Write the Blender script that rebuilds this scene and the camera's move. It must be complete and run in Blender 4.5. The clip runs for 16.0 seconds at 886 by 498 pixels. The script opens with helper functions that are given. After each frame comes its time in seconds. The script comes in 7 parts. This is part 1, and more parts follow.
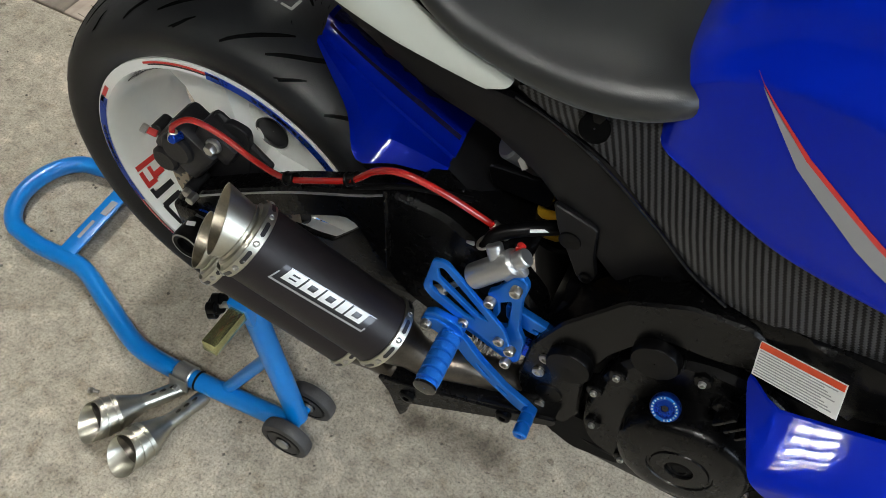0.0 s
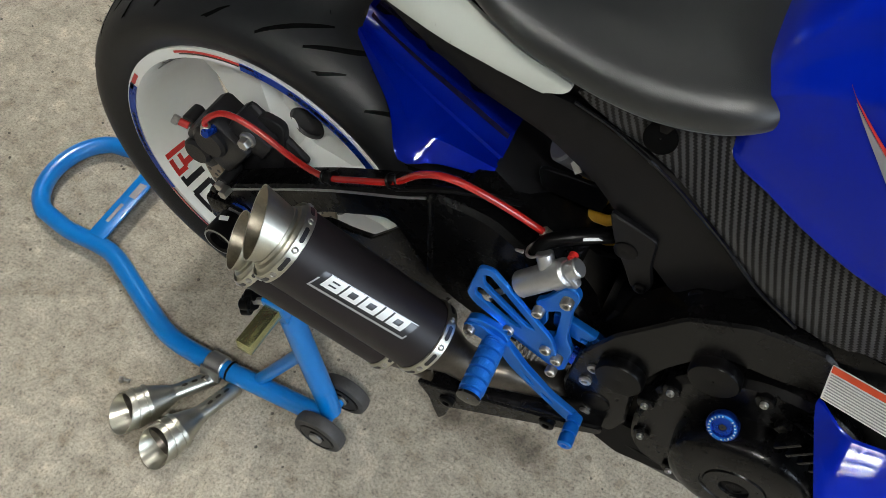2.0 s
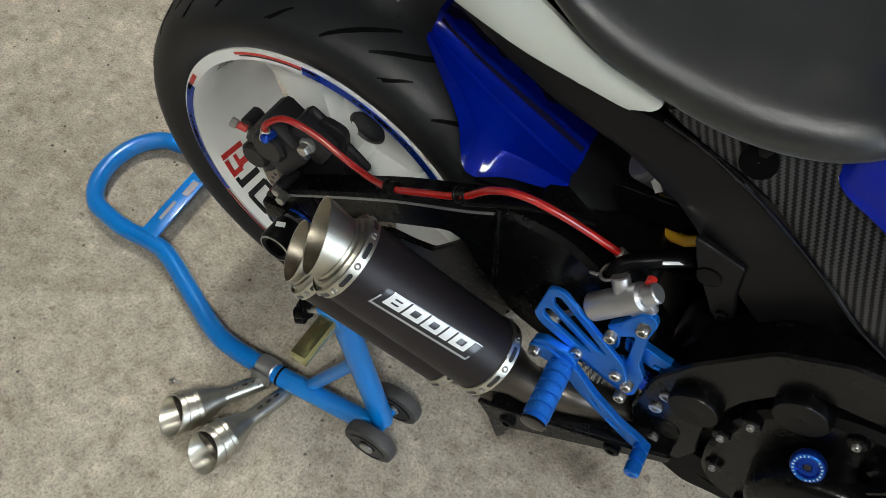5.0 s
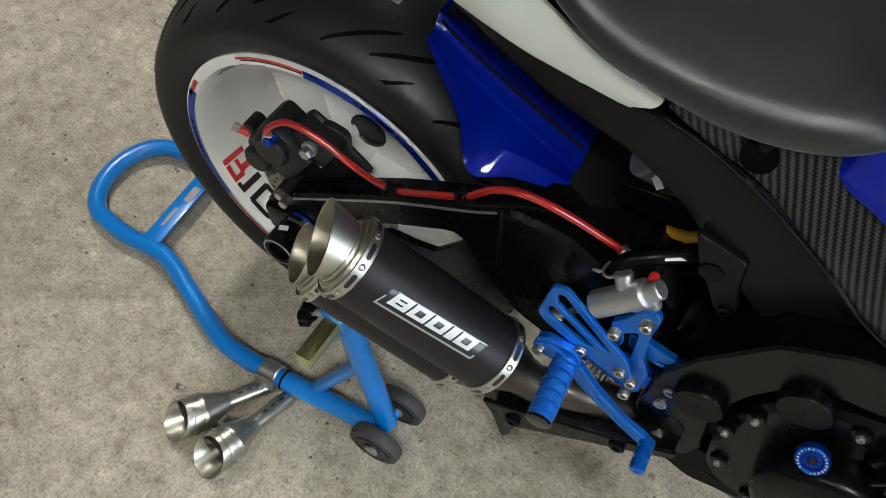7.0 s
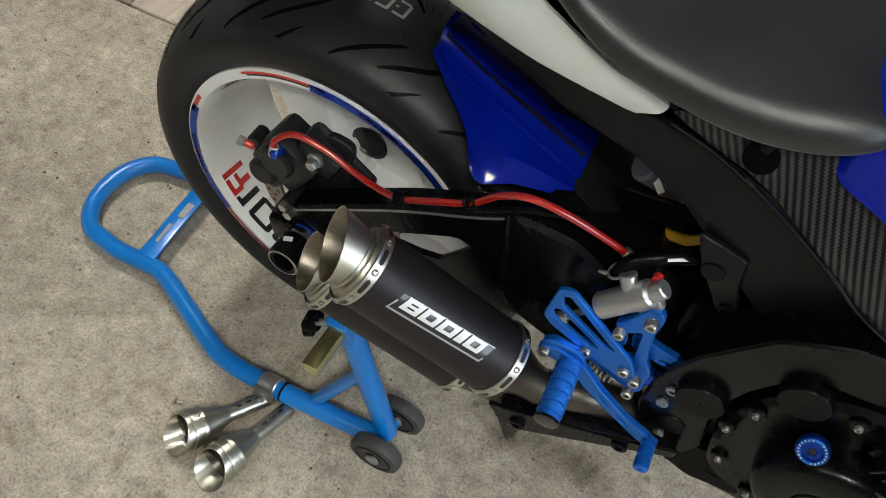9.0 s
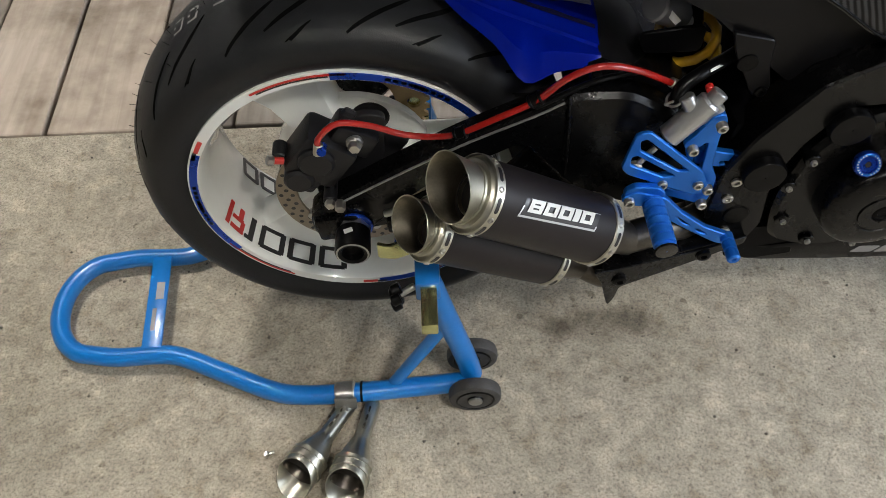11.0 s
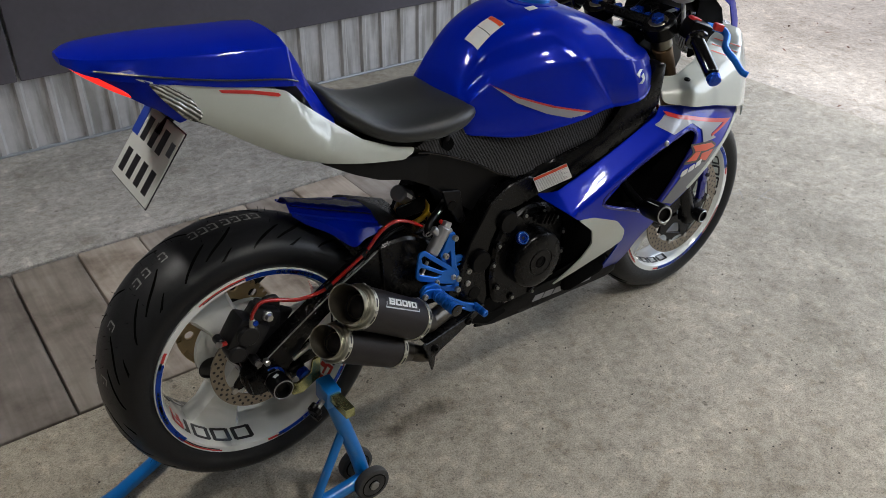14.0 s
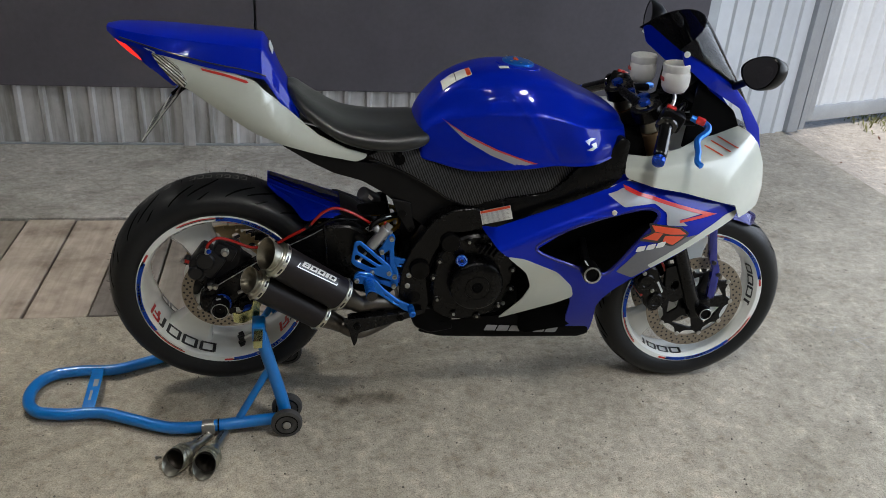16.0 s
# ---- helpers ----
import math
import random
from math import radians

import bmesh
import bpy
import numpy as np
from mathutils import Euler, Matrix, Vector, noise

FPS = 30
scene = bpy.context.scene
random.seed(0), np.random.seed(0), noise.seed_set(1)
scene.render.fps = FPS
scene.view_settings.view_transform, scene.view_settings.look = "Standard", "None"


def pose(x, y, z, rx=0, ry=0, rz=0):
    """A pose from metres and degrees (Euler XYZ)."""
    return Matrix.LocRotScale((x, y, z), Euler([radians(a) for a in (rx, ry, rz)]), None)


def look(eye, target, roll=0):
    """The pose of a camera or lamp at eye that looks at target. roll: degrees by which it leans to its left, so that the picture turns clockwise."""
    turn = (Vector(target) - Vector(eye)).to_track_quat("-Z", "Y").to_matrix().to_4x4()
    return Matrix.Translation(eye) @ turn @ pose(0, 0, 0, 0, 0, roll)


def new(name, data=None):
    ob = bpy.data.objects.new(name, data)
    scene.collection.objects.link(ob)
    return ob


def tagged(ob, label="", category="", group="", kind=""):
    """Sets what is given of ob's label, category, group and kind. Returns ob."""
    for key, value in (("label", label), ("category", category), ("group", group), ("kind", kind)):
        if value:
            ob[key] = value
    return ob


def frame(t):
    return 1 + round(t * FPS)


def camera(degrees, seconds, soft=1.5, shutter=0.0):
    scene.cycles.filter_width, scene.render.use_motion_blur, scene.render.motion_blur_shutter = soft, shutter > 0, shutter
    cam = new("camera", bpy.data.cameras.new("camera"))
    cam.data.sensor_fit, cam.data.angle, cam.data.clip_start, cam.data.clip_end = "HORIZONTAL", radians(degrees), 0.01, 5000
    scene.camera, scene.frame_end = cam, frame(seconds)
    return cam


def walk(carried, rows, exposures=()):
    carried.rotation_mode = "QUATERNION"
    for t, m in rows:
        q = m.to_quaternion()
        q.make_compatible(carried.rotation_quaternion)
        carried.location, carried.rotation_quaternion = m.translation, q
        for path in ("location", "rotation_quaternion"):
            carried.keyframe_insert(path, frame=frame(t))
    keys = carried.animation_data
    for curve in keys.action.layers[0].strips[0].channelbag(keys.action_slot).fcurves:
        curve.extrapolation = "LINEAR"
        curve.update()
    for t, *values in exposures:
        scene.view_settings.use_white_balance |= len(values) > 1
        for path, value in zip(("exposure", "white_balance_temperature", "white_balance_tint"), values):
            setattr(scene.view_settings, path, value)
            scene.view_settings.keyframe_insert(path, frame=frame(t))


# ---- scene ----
from mathutils.bvhtree import BVHTree

cam = camera(57.1, 16.0, 0.6)
PATH = [
    (0, (0.542, -0.667, 1.278), (0.121, 0.477, -0.307), 7.9),
    (0.5, (0.527, -0.635, 1.278), (0.083, 0.499, -0.307), 6.2),
    (1, (0.517, -0.617, 1.275), (0.087, 0.478, -0.343), 6.1),
    (1.5, (0.504, -0.615, 1.267), (0.081, 0.449, -0.373), 6.6),
    (2, (0.49, -0.622, 1.269), (0.062, 0.433, -0.375), 6.9),
    (2.5, (0.479, -0.615, 1.267), (0.039, 0.427, -0.383), 6.4),
    (3, (0.473, -0.608, 1.267), (0.019, 0.424, -0.385), 6.0),
    (3.5, (0.469, -0.607, 1.26), (-0.001, 0.415, -0.394), 5.4),
    (4, (0.456, -0.585, 1.264), (-0.031, 0.428, -0.39), 5.1),
    (4.5, (0.446, -0.581, 1.254), (-0.046, 0.418, -0.407), 4.7),
    (5, (0.444, -0.594, 1.25), (-0.058, 0.395, -0.415), 4.3),
    (7.5, (0.443, -0.606, 1.253), (-0.065, 0.393, -0.403), 3.1),
    (8, (0.44, -0.616, 1.256), (-0.077, 0.385, -0.396), 2.6),
    (8.2, (0.437, -0.623, 1.258), (-0.077, 0.388, -0.389), 3.0),
    (10.3, (0.264, -0.728, 1.264), (0.082, 0.444, -0.346), 2.9),
    (10.5, (0.211, -0.757, 1.275), (0.107, 0.387, -0.362), 1.3),
    (11, (0.106, -0.825, 1.263), (0.133, 0.345, -0.359), -1.4),
    (11.5, (0.001, -0.829, 1.272), (0.184, 0.464, -0.243), -5.8),
    (12, (-0.112, -0.856, 1.32), (0.46, 0.432, -0.099), -1.5),
    (12.5, (-0.311, -1.015, 1.386), (0.474, 0.22, 0.022), 1.1),
    (13, (-0.408, -1.147, 1.437), (0.498, 0.145, 0.208), 0.9),
    (13.5, (-0.499, -1.289, 1.478), (0.469, 0.029, 0.326), 0.6),
    (14, (-0.49, -1.383, 1.518), (0.521, -0.03, 0.447), 0.8),
    (14.5, (-0.293, -1.577, 1.52), (0.609, -0.13, 0.475), 6.8),
    (15, (-0.181, -1.745, 1.53), (0.534, -0.141, 0.572), 3.9),
    (15.5, (-0.04, -1.959, 1.532), (0.529, -0.282, 0.602), 2.9),
    (16, (0.216, -2.087, 1.517), (0.556, -0.33, 0.625), 4.1),
]
walk(cam, [(t, look(eye, target, roll)) for t, eye, target, roll in PATH],
     [(0, 0.83, 6190, 8.5), (5, 0.76, 6180, 8.5), (8.2, 0.74, 6240, 8.5), (10.5, 0.80, 6480, 11.5), (12.0, 0.86, 6280, 10.5), (12.5, 0.58, 6340, 12), (13.5, 0.14, 6310, 13.5), (14.5, 0.13, 6230, 11), (16, 0.19, 6230, 10.5)])

# ---- world, sun and large lights ----
world = bpy.data.worlds.new("sky")
scene.world = world
world.use_nodes = True
wn = world.node_tree
sky = wn.nodes.new("ShaderNodeTexSky")
sky.sky_type, sky.sun_disc = "NISHITA", False
sky.sun_elevation, sky.sun_rotation = radians(52), radians(172)
wn.nodes["Background"].inputs[1].default_value = 0.15
wn.links.new(sky.outputs[0], wn.nodes["Background"].inputs[0])


def lamp(name, kind, m, energy, color, size=(1, 1), angle=0.5):
    data = bpy.data.lights.new(name, kind)
    data.energy, data.color = energy, color
    if kind == "AREA":
        data.shape, data.size, data.size_y = "RECTANGLE", size[0], size[1]
    if kind == "SUN":
        data.angle = radians(angle)
    ob = new(name, data)
    ob.matrix_world = m
    return ob


lamp("sun", "SUN", look((5, -6, 8), (5, 0, 0)), 3.0, (1.0, 0.96, 0.90), angle=12)
lamp("gate_daylight", "AREA", look((3.38, -0.45, 1.55), (1.3, -0.3, 0.0)), 66, (0.89, 0.945, 1.0), (3.2, 1.7))
LIGHTS = ((0.95, -1.45), (-0.50, -1.92), (-0.85, 0.70))
for (lx, ly), watts in zip(LIGHTS, (42, 14, 38)):
    lamp("tube_light", "AREA", look((lx, ly, 2.585), (lx, ly, 0)), watts, (1.0, 0.955, 0.87), (0.28, 0.34))


# ---- materials ----
def nodes_of(name):
    m = bpy.data.materials.new(name)
    m.use_nodes = True
    t = m.node_tree
    return m, t, t.nodes["Principled BSDF"]


def add(t, kind, **inputs):
    n = t.nodes.new(kind)
    for k, v in inputs.items():
        n.inputs[k].default_value = v
    return n


def noise_node(t, scale, detail=4.0, rough=0.55):
    tc = t.nodes.new("ShaderNodeTexCoord")
    n = t.nodes.new("ShaderNodeTexNoise")
    n.inputs["Scale"].default_value, n.inputs["Detail"].default_value, n.inputs["Roughness"].default_value = scale, detail, rough
    t.links.new(tc.outputs["Object"], n.inputs["Vector"])
    return n


def ramp(t, src, stops):
    r = t.nodes.new("ShaderNodeValToRGB")
    while len(r.color_ramp.elements) < len(stops):
        r.color_ramp.elements.new(0.5)
    for e, (p, c) in zip(r.color_ramp.elements, stops):
        e.position, e.color = p, (*c, 1) if len(c) == 3 else c
    t.links.new(src, r.inputs[0])
    return r


def shade(c, k):
    return tuple(min(1.0, v * k) for v in c)


def material(name, color, rough=0.5, metal=0.0, coat=0.0, vary=0.12, scale=9.0, bump=0.0, bscale=300.0, spec=0.5, rvary=0.08):
    m, t, p = nodes_of(name)
    big, fine = noise_node(t, scale), noise_node(t, scale * 14, 3.0)
    mix = add(t, "ShaderNodeMath")
    mix.operation = "MULTIPLY_ADD"
    mix.inputs[1].default_value, mix.inputs[2].default_value = 0.35, 0.0
    t.links.new(fine.outputs[0], mix.inputs[0])
    both = add(t, "ShaderNodeMath")
    both.operation = "MULTIPLY_ADD"
    both.inputs[1].default_value = 0.65
    t.links.new(big.outputs[0], both.inputs[0])
    t.links.new(mix.outputs[0], both.inputs[2])
    r = ramp(t, both.outputs[0], [(0.3, shade(color, 1 - vary)), (0.7, shade(color, 1 + vary))])
    t.links.new(r.outputs[0], p.inputs["Base Color"])
    rr = t.nodes.new("ShaderNodeMapRange")
    rr.inputs["To Min"].default_value, rr.inputs["To Max"].default_value = max(0.02, rough - rvary), min(1, rough + rvary)
    t.links.new(both.outputs[0], rr.inputs["Value"])
    t.links.new(rr.outputs[0], p.inputs["Roughness"])
    p.inputs["Metallic"].default_value = metal
    p.inputs["Coat Weight"].default_value = coat
    p.inputs["Coat Roughness"].default_value = 0.03
    p.inputs["Specular IOR Level"].default_value = spec
    if bump:
        b = add(t, "ShaderNodeBump", Strength=1.0, Distance=bump)
        bn = noise_node(t, bscale, 3.0)
        t.links.new(bn.outputs[0], b.inputs["Height"])
        t.links.new(b.outputs[0], p.inputs["Normal"])
    return m


M = {}
M["blue"] = material("blue_paint", (0.0006, 0.0122, 0.345), 0.34, 0.08, 0.5, 0.05, 3, spec=0.04)
M["violet"] = material("violet_blue_paint", (0.016, 0.020, 0.21), 0.25, 0.35, 0.5, 0.06, 3)
# violet paint, darkened to carry the shade under the tail
M["shaded_violet"] = material("shaded_violet_paint", (0.010, 0.009, 0.050), 0.22, 0.2, 1.0, 0.06, 3, spec=0.3)
M["white"] = material("pearl_white_paint", (0.53, 0.56, 0.505), 0.2, 0.0, 0.6, 0.03, 4)
M["wheel"] = material("white_wheel_paint", (0.84, 0.86, 0.83), 0.2, 0.0, 0.9, 0.03, 6)
M["silver"] = material("silver_paint", (0.30, 0.31, 0.33), 0.4, 0.2, 0.3, 0.04, 5)
M["red"] = material("red_decal", (0.55, 0.025, 0.02), 0.3, 0, 0.5, 0.05, 8)
M["orange"] = material("orange_red_decal", (0.65, 0.07, 0.02), 0.3, 0, 0.5, 0.05, 8)
M["ink"] = material("black_decal", (0.012, 0.012, 0.014), 0.35, 0, 0.4, 0.1, 8)
M["grey_decal"] = material("grey_decal", (0.13, 0.135, 0.15), 0.35, 0.2, 0.5, 0.1, 8)
M["rubber"] = material("tyre_rubber", (0.0115, 0.0120, 0.0130), 0.40, 0, 0, 0.22, 7, 0.00022, 900, 0.28)
M["groove"] = material("groove_rubber", (0.002, 0.002, 0.002), 0.9, 0, 0, 0.2, 20, 0, 300, 0.05)
M["mould"] = material("pale_tread_marking", (0.22, 0.22, 0.21), 0.7, 0, 0, 0.35, 60)
M["black"] = material("satin_black_metal", (0.002, 0.002, 0.0022), 0.27, 0.0, 0.0, 0.2, 8, 0.0001, 700, 0.22)
M["matte"] = material("matte_black_metal", (0.002, 0.002, 0.0024), 0.34, 0.0, 0, 0.2, 8, 0.00012, 900, 0.055)
M["gloss"] = material("gloss_black_trim", (0.003, 0.003, 0.0035), 0.14, 0.0, 0.3, 0.1, 8, 0, 300, 0.5)
M["grey_plastic"] = material("charcoal_moulded_plastic", (0.010, 0.010, 0.0115), 0.42, 0, 0, 0.15, 12, 0.00015, 900, 0.35)
M["cover"] = material("satin_black_moulding", (0.0045, 0.0045, 0.0052), 0.36, 0, 0, 0.2, 10, 0.0001, 700, 0.18)
M["plastic"] = material("black_plastic", (0.002, 0.002, 0.0022), 0.30, 0, 0, 0.2, 10, 0.0001, 600, 0.13)
M["can"] = material("ceramic_black_can", (0.0150, 0.0122, 0.0132), 0.45, 0.2, 0, 0.2, 9, 0.0001, 800, 0.35)
M["steel"] = material("brushed_stainless", (0.55, 0.54, 0.46), 0.38, 1.0, 0, 0.10, 30)
M["inner_steel"] = material("sooty_steel", (0.28, 0.255, 0.20), 0.42, 1.0, 0, 0.3, 20)
# brownish steel with the shade under the motorcycle put into its colour
M["pipe"] = material("shaded_brown_steel", (0.095, 0.085, 0.072), 0.34, 0.9, 0, 0.35, 18)
M["insert"] = material("machined_steel_insert", (0.46, 0.45, 0.385), 0.35, 1.0, 0, 0.16, 40)
M["alu"] = material("cast_aluminium", (0.52, 0.53, 0.54), 0.38, 0.9, 0, 0.08, 20, 0.0003, 500)
M["disc"] = material("brake_disc_steel", (0.30, 0.26, 0.21), 0.35, 0.9, 0, 0.15, 25)
M["bronze"] = material("bronze_anodised", (0.16, 0.10, 0.05), 0.4, 0.7, 0, 0.15, 25)
# lightless black that puts shade into gaps and recesses
M["void"] = material("shade_gap_black", (0.002, 0.002, 0.002), 0.9, 0, 0, 0.2, 10, 0, 300, 0.04)
M["gold"] = material("gold_anodised", (0.34, 0.25, 0.13), 0.4, 0.8, 0, 0.15, 25)
M["anod"] = material("blue_anodised", (0.010, 0.150, 0.60), 0.36, 0.6, 0.15, 0.05, 9, 0.00004, 900)
M["knurl"] = material("knurled_blue_anodised", (0.012, 0.16, 0.62), 0.36, 0.6, 0.1, 0.05, 9)
M["anod_dark"] = material("deep_blue_anodised", (0.008, 0.06, 0.46), 0.28, 0.75, 0.2, 0.1, 25)
M["yellow"] = material("yellow_spring_paint", (0.62, 0.36, 0.015), 0.35, 0, 0.4, 0.08, 15)
M["hose"] = material("red_hose", (0.33, 0.010, 0.007), 0.25, 0, 0.6, 0.15, 60)
M["seat"] = material("black_vinyl", (0.0095, 0.0105, 0.0105), 0.40, 0, 0, 0.12, 12, 0.00016, 1300, 0.66)
M["seat"].node_tree.nodes["Principled BSDF"].inputs["Sheen Weight"].default_value = 0.25
M["seat"].node_tree.nodes["Principled BSDF"].inputs["Sheen Roughness"].default_value = 0.42
M["seat"].node_tree.nodes["Principled BSDF"].inputs["Sheen Tint"].default_value = (0.75, 0.8, 0.72, 1)
M["stand"] = material("blue_stand_paint", (0.004, 0.165, 0.52), 0.30, 0, 0.4, 0.10, 7, 0.0002, 200)
M["zinc"] = material("zinc_plated_steel", (0.46, 0.46, 0.44), 0.35, 0.9, 0, 0.2, 30)
M["yzinc"] = material("yellow_zinc_steel", (0.56, 0.57, 0.28), 0.24, 0.95, 0, 0.22, 35)
M["wheelgrey"] = material("grey_caster_rubber", (0.050, 0.048, 0.046), 0.65, 0, 0, 0.4, 45, 0.0004, 300)
M["label"] = material("white_label", (0.70, 0.71, 0.69), 0.4, 0, 0.2, 0.04, 10)
M["print"] = material("grey_print", (0.28, 0.28, 0.29), 0.5, 0, 0, 0.1, 10)
M["cloth"] = material("white_cloth", (0.66, 0.66, 0.64), 0.9, 0, 0, 0.06, 40, 0.0006, 700)
M["lens"] = material("clear_signal_lens", (0.5, 0.5, 0.47), 0.12, 0.5, 0.8, 0.1, 60)
t, p = M["lens"].node_tree, M["lens"].node_tree.nodes["Principled BSDF"]
wv = t.nodes.new("ShaderNodeTexWave")
wv.bands_direction, wv.inputs["Scale"].default_value, wv.inputs["Distortion"].default_value = "DIAGONAL", 75, 1.2
t.links.new(t.nodes.new("ShaderNodeTexCoord").outputs["Object"], wv.inputs["Vector"])
rib = add(t, "ShaderNodeBump", Strength=0.8, Distance=0.003)
t.links.new(wv.outputs["Fac"], rib.inputs["Height"])
t.links.new(rib.outputs[0], p.inputs["Normal"])
ribs = ramp(t, wv.outputs["Fac"], [(0.2, (0.10, 0.10, 0.09)), (0.5, (0.42, 0.42, 0.38)), (0.8, (0.72, 0.72, 0.68))])
t.links.new(ribs.outputs[0], p.inputs["Base Color"])
M["plate"] = material("plate_white", (0.66, 0.68, 0.64), 0.35, 0, 0.2, 0.05, 12)
M["plateblue"] = material("plate_blue", (0.02, 0.06, 0.42), 0.35, 0, 0.2, 0.05, 12)
M["bolt"] = material("bolt_steel", (0.50, 0.49, 0.46), 0.3, 0.95, 0, 0.15, 60)

m, t, p = nodes_of("tail_lamp_red")
p.inputs["Base Color"].default_value = (0.6, 0.01, 0.01, 1)
p.inputs["Roughness"].default_value = 0.2
p.inputs["Emission Color"].default_value, p.inputs["Emission Strength"].default_value = (1, 0.03, 0.02, 1), 0.9
M["tail_lamp"] = m
m, t, p = nodes_of("smoked_screen")
p.inputs["Base Color"].default_value, p.inputs["Roughness"].default_value = (0.012, 0.012, 0.014, 1), 0.04
p.inputs["Transmission Weight"].default_value = 0.04
M["screen"] = m
m, t, p = nodes_of("mirror_glass")
p.inputs["Base Color"].default_value, p.inputs["Metallic"].default_value, p.inputs["Roughness"].default_value = (0.7, 0.72, 0.74, 1), 1, 0.02
M["mirror"] = m


def carbon():
    m, t, p = nodes_of("carbon_twill")
    tc = t.nodes.new("ShaderNodeTexCoord")
    sep = t.nodes.new("ShaderNodeSeparateXYZ")
    rot = t.nodes.new("ShaderNodeMapping")
    rot.inputs["Rotation"].default_value = (0, radians(-22), 0)
    rot.inputs["Scale"].default_value = (440, 440, 440)
    t.links.new(tc.outputs["Object"], rot.inputs["Vector"])
    t.links.new(rot.outputs[0], sep.inputs[0])

    def op(kind, a, b=None):
        n = t.nodes.new("ShaderNodeMath")
        n.operation = kind
        for i, v in enumerate((a, b)):
            if v is None:
                continue
            if isinstance(v, (int, float)):
                n.inputs[i].default_value = v
            else:
                t.links.new(v, n.inputs[i])
        return n.outputs[0]

    fx, fz = op("FLOOR", sep.outputs[0]), op("FLOOR", sep.outputs[2])
    twill = op("LESS_THAN", op("FLOORED_MODULO", op("ADD", fx, fz), 4.0), 2.0)
    wave = op("ABSOLUTE", op("SINE", op("MULTIPLY", sep.outputs[0], math.pi)))
    r = ramp(t, twill, [(0.0, (0.004, 0.004, 0.0045)), (1.0, (0.062, 0.063, 0.067))])
    t.links.new(r.outputs[0], p.inputs["Base Color"])
    p.inputs["Roughness"].default_value = 0.40
    p.inputs["Metallic"].default_value = 0.5
    b = add(t, "ShaderNodeBump", Strength=0.6, Distance=0.0005)
    t.links.new(op("ADD", twill, op("MULTIPLY", wave, 0.3)), b.inputs["Height"])
    t.links.new(b.outputs[0], p.inputs["Normal"])
    return m


M["carbon"] = carbon()


def knurl_bump(m):
    """Crossed fine ridges, as cut by a knurling tool."""
    t = m.node_tree
    tc = t.nodes.new("ShaderNodeTexCoord")
    both = t.nodes.new("ShaderNodeMath")
    both.operation = "MULTIPLY"
    for k, turn in enumerate((45, -45)):
        mp = t.nodes.new("ShaderNodeMapping")
        mp.inputs["Rotation"].default_value = (radians(turn * 0.4), 0, radians(turn))
        w = t.nodes.new("ShaderNodeTexWave")
        w.inputs["Scale"].default_value = 210
        t.links.new(tc.outputs["Object"], mp.inputs["Vector"])
        t.links.new(mp.outputs[0], w.inputs["Vector"])
        t.links.new(w.outputs["Fac"], both.inputs[k])
    b = add(t, "ShaderNodeBump", Strength=0.6, Distance=0.0008)
    t.links.new(both.outputs[0], b.inputs["Height"])
    t.links.new(b.outputs[0], t.nodes["Principled BSDF"].inputs["Normal"])


knurl_bump(M["knurl"])


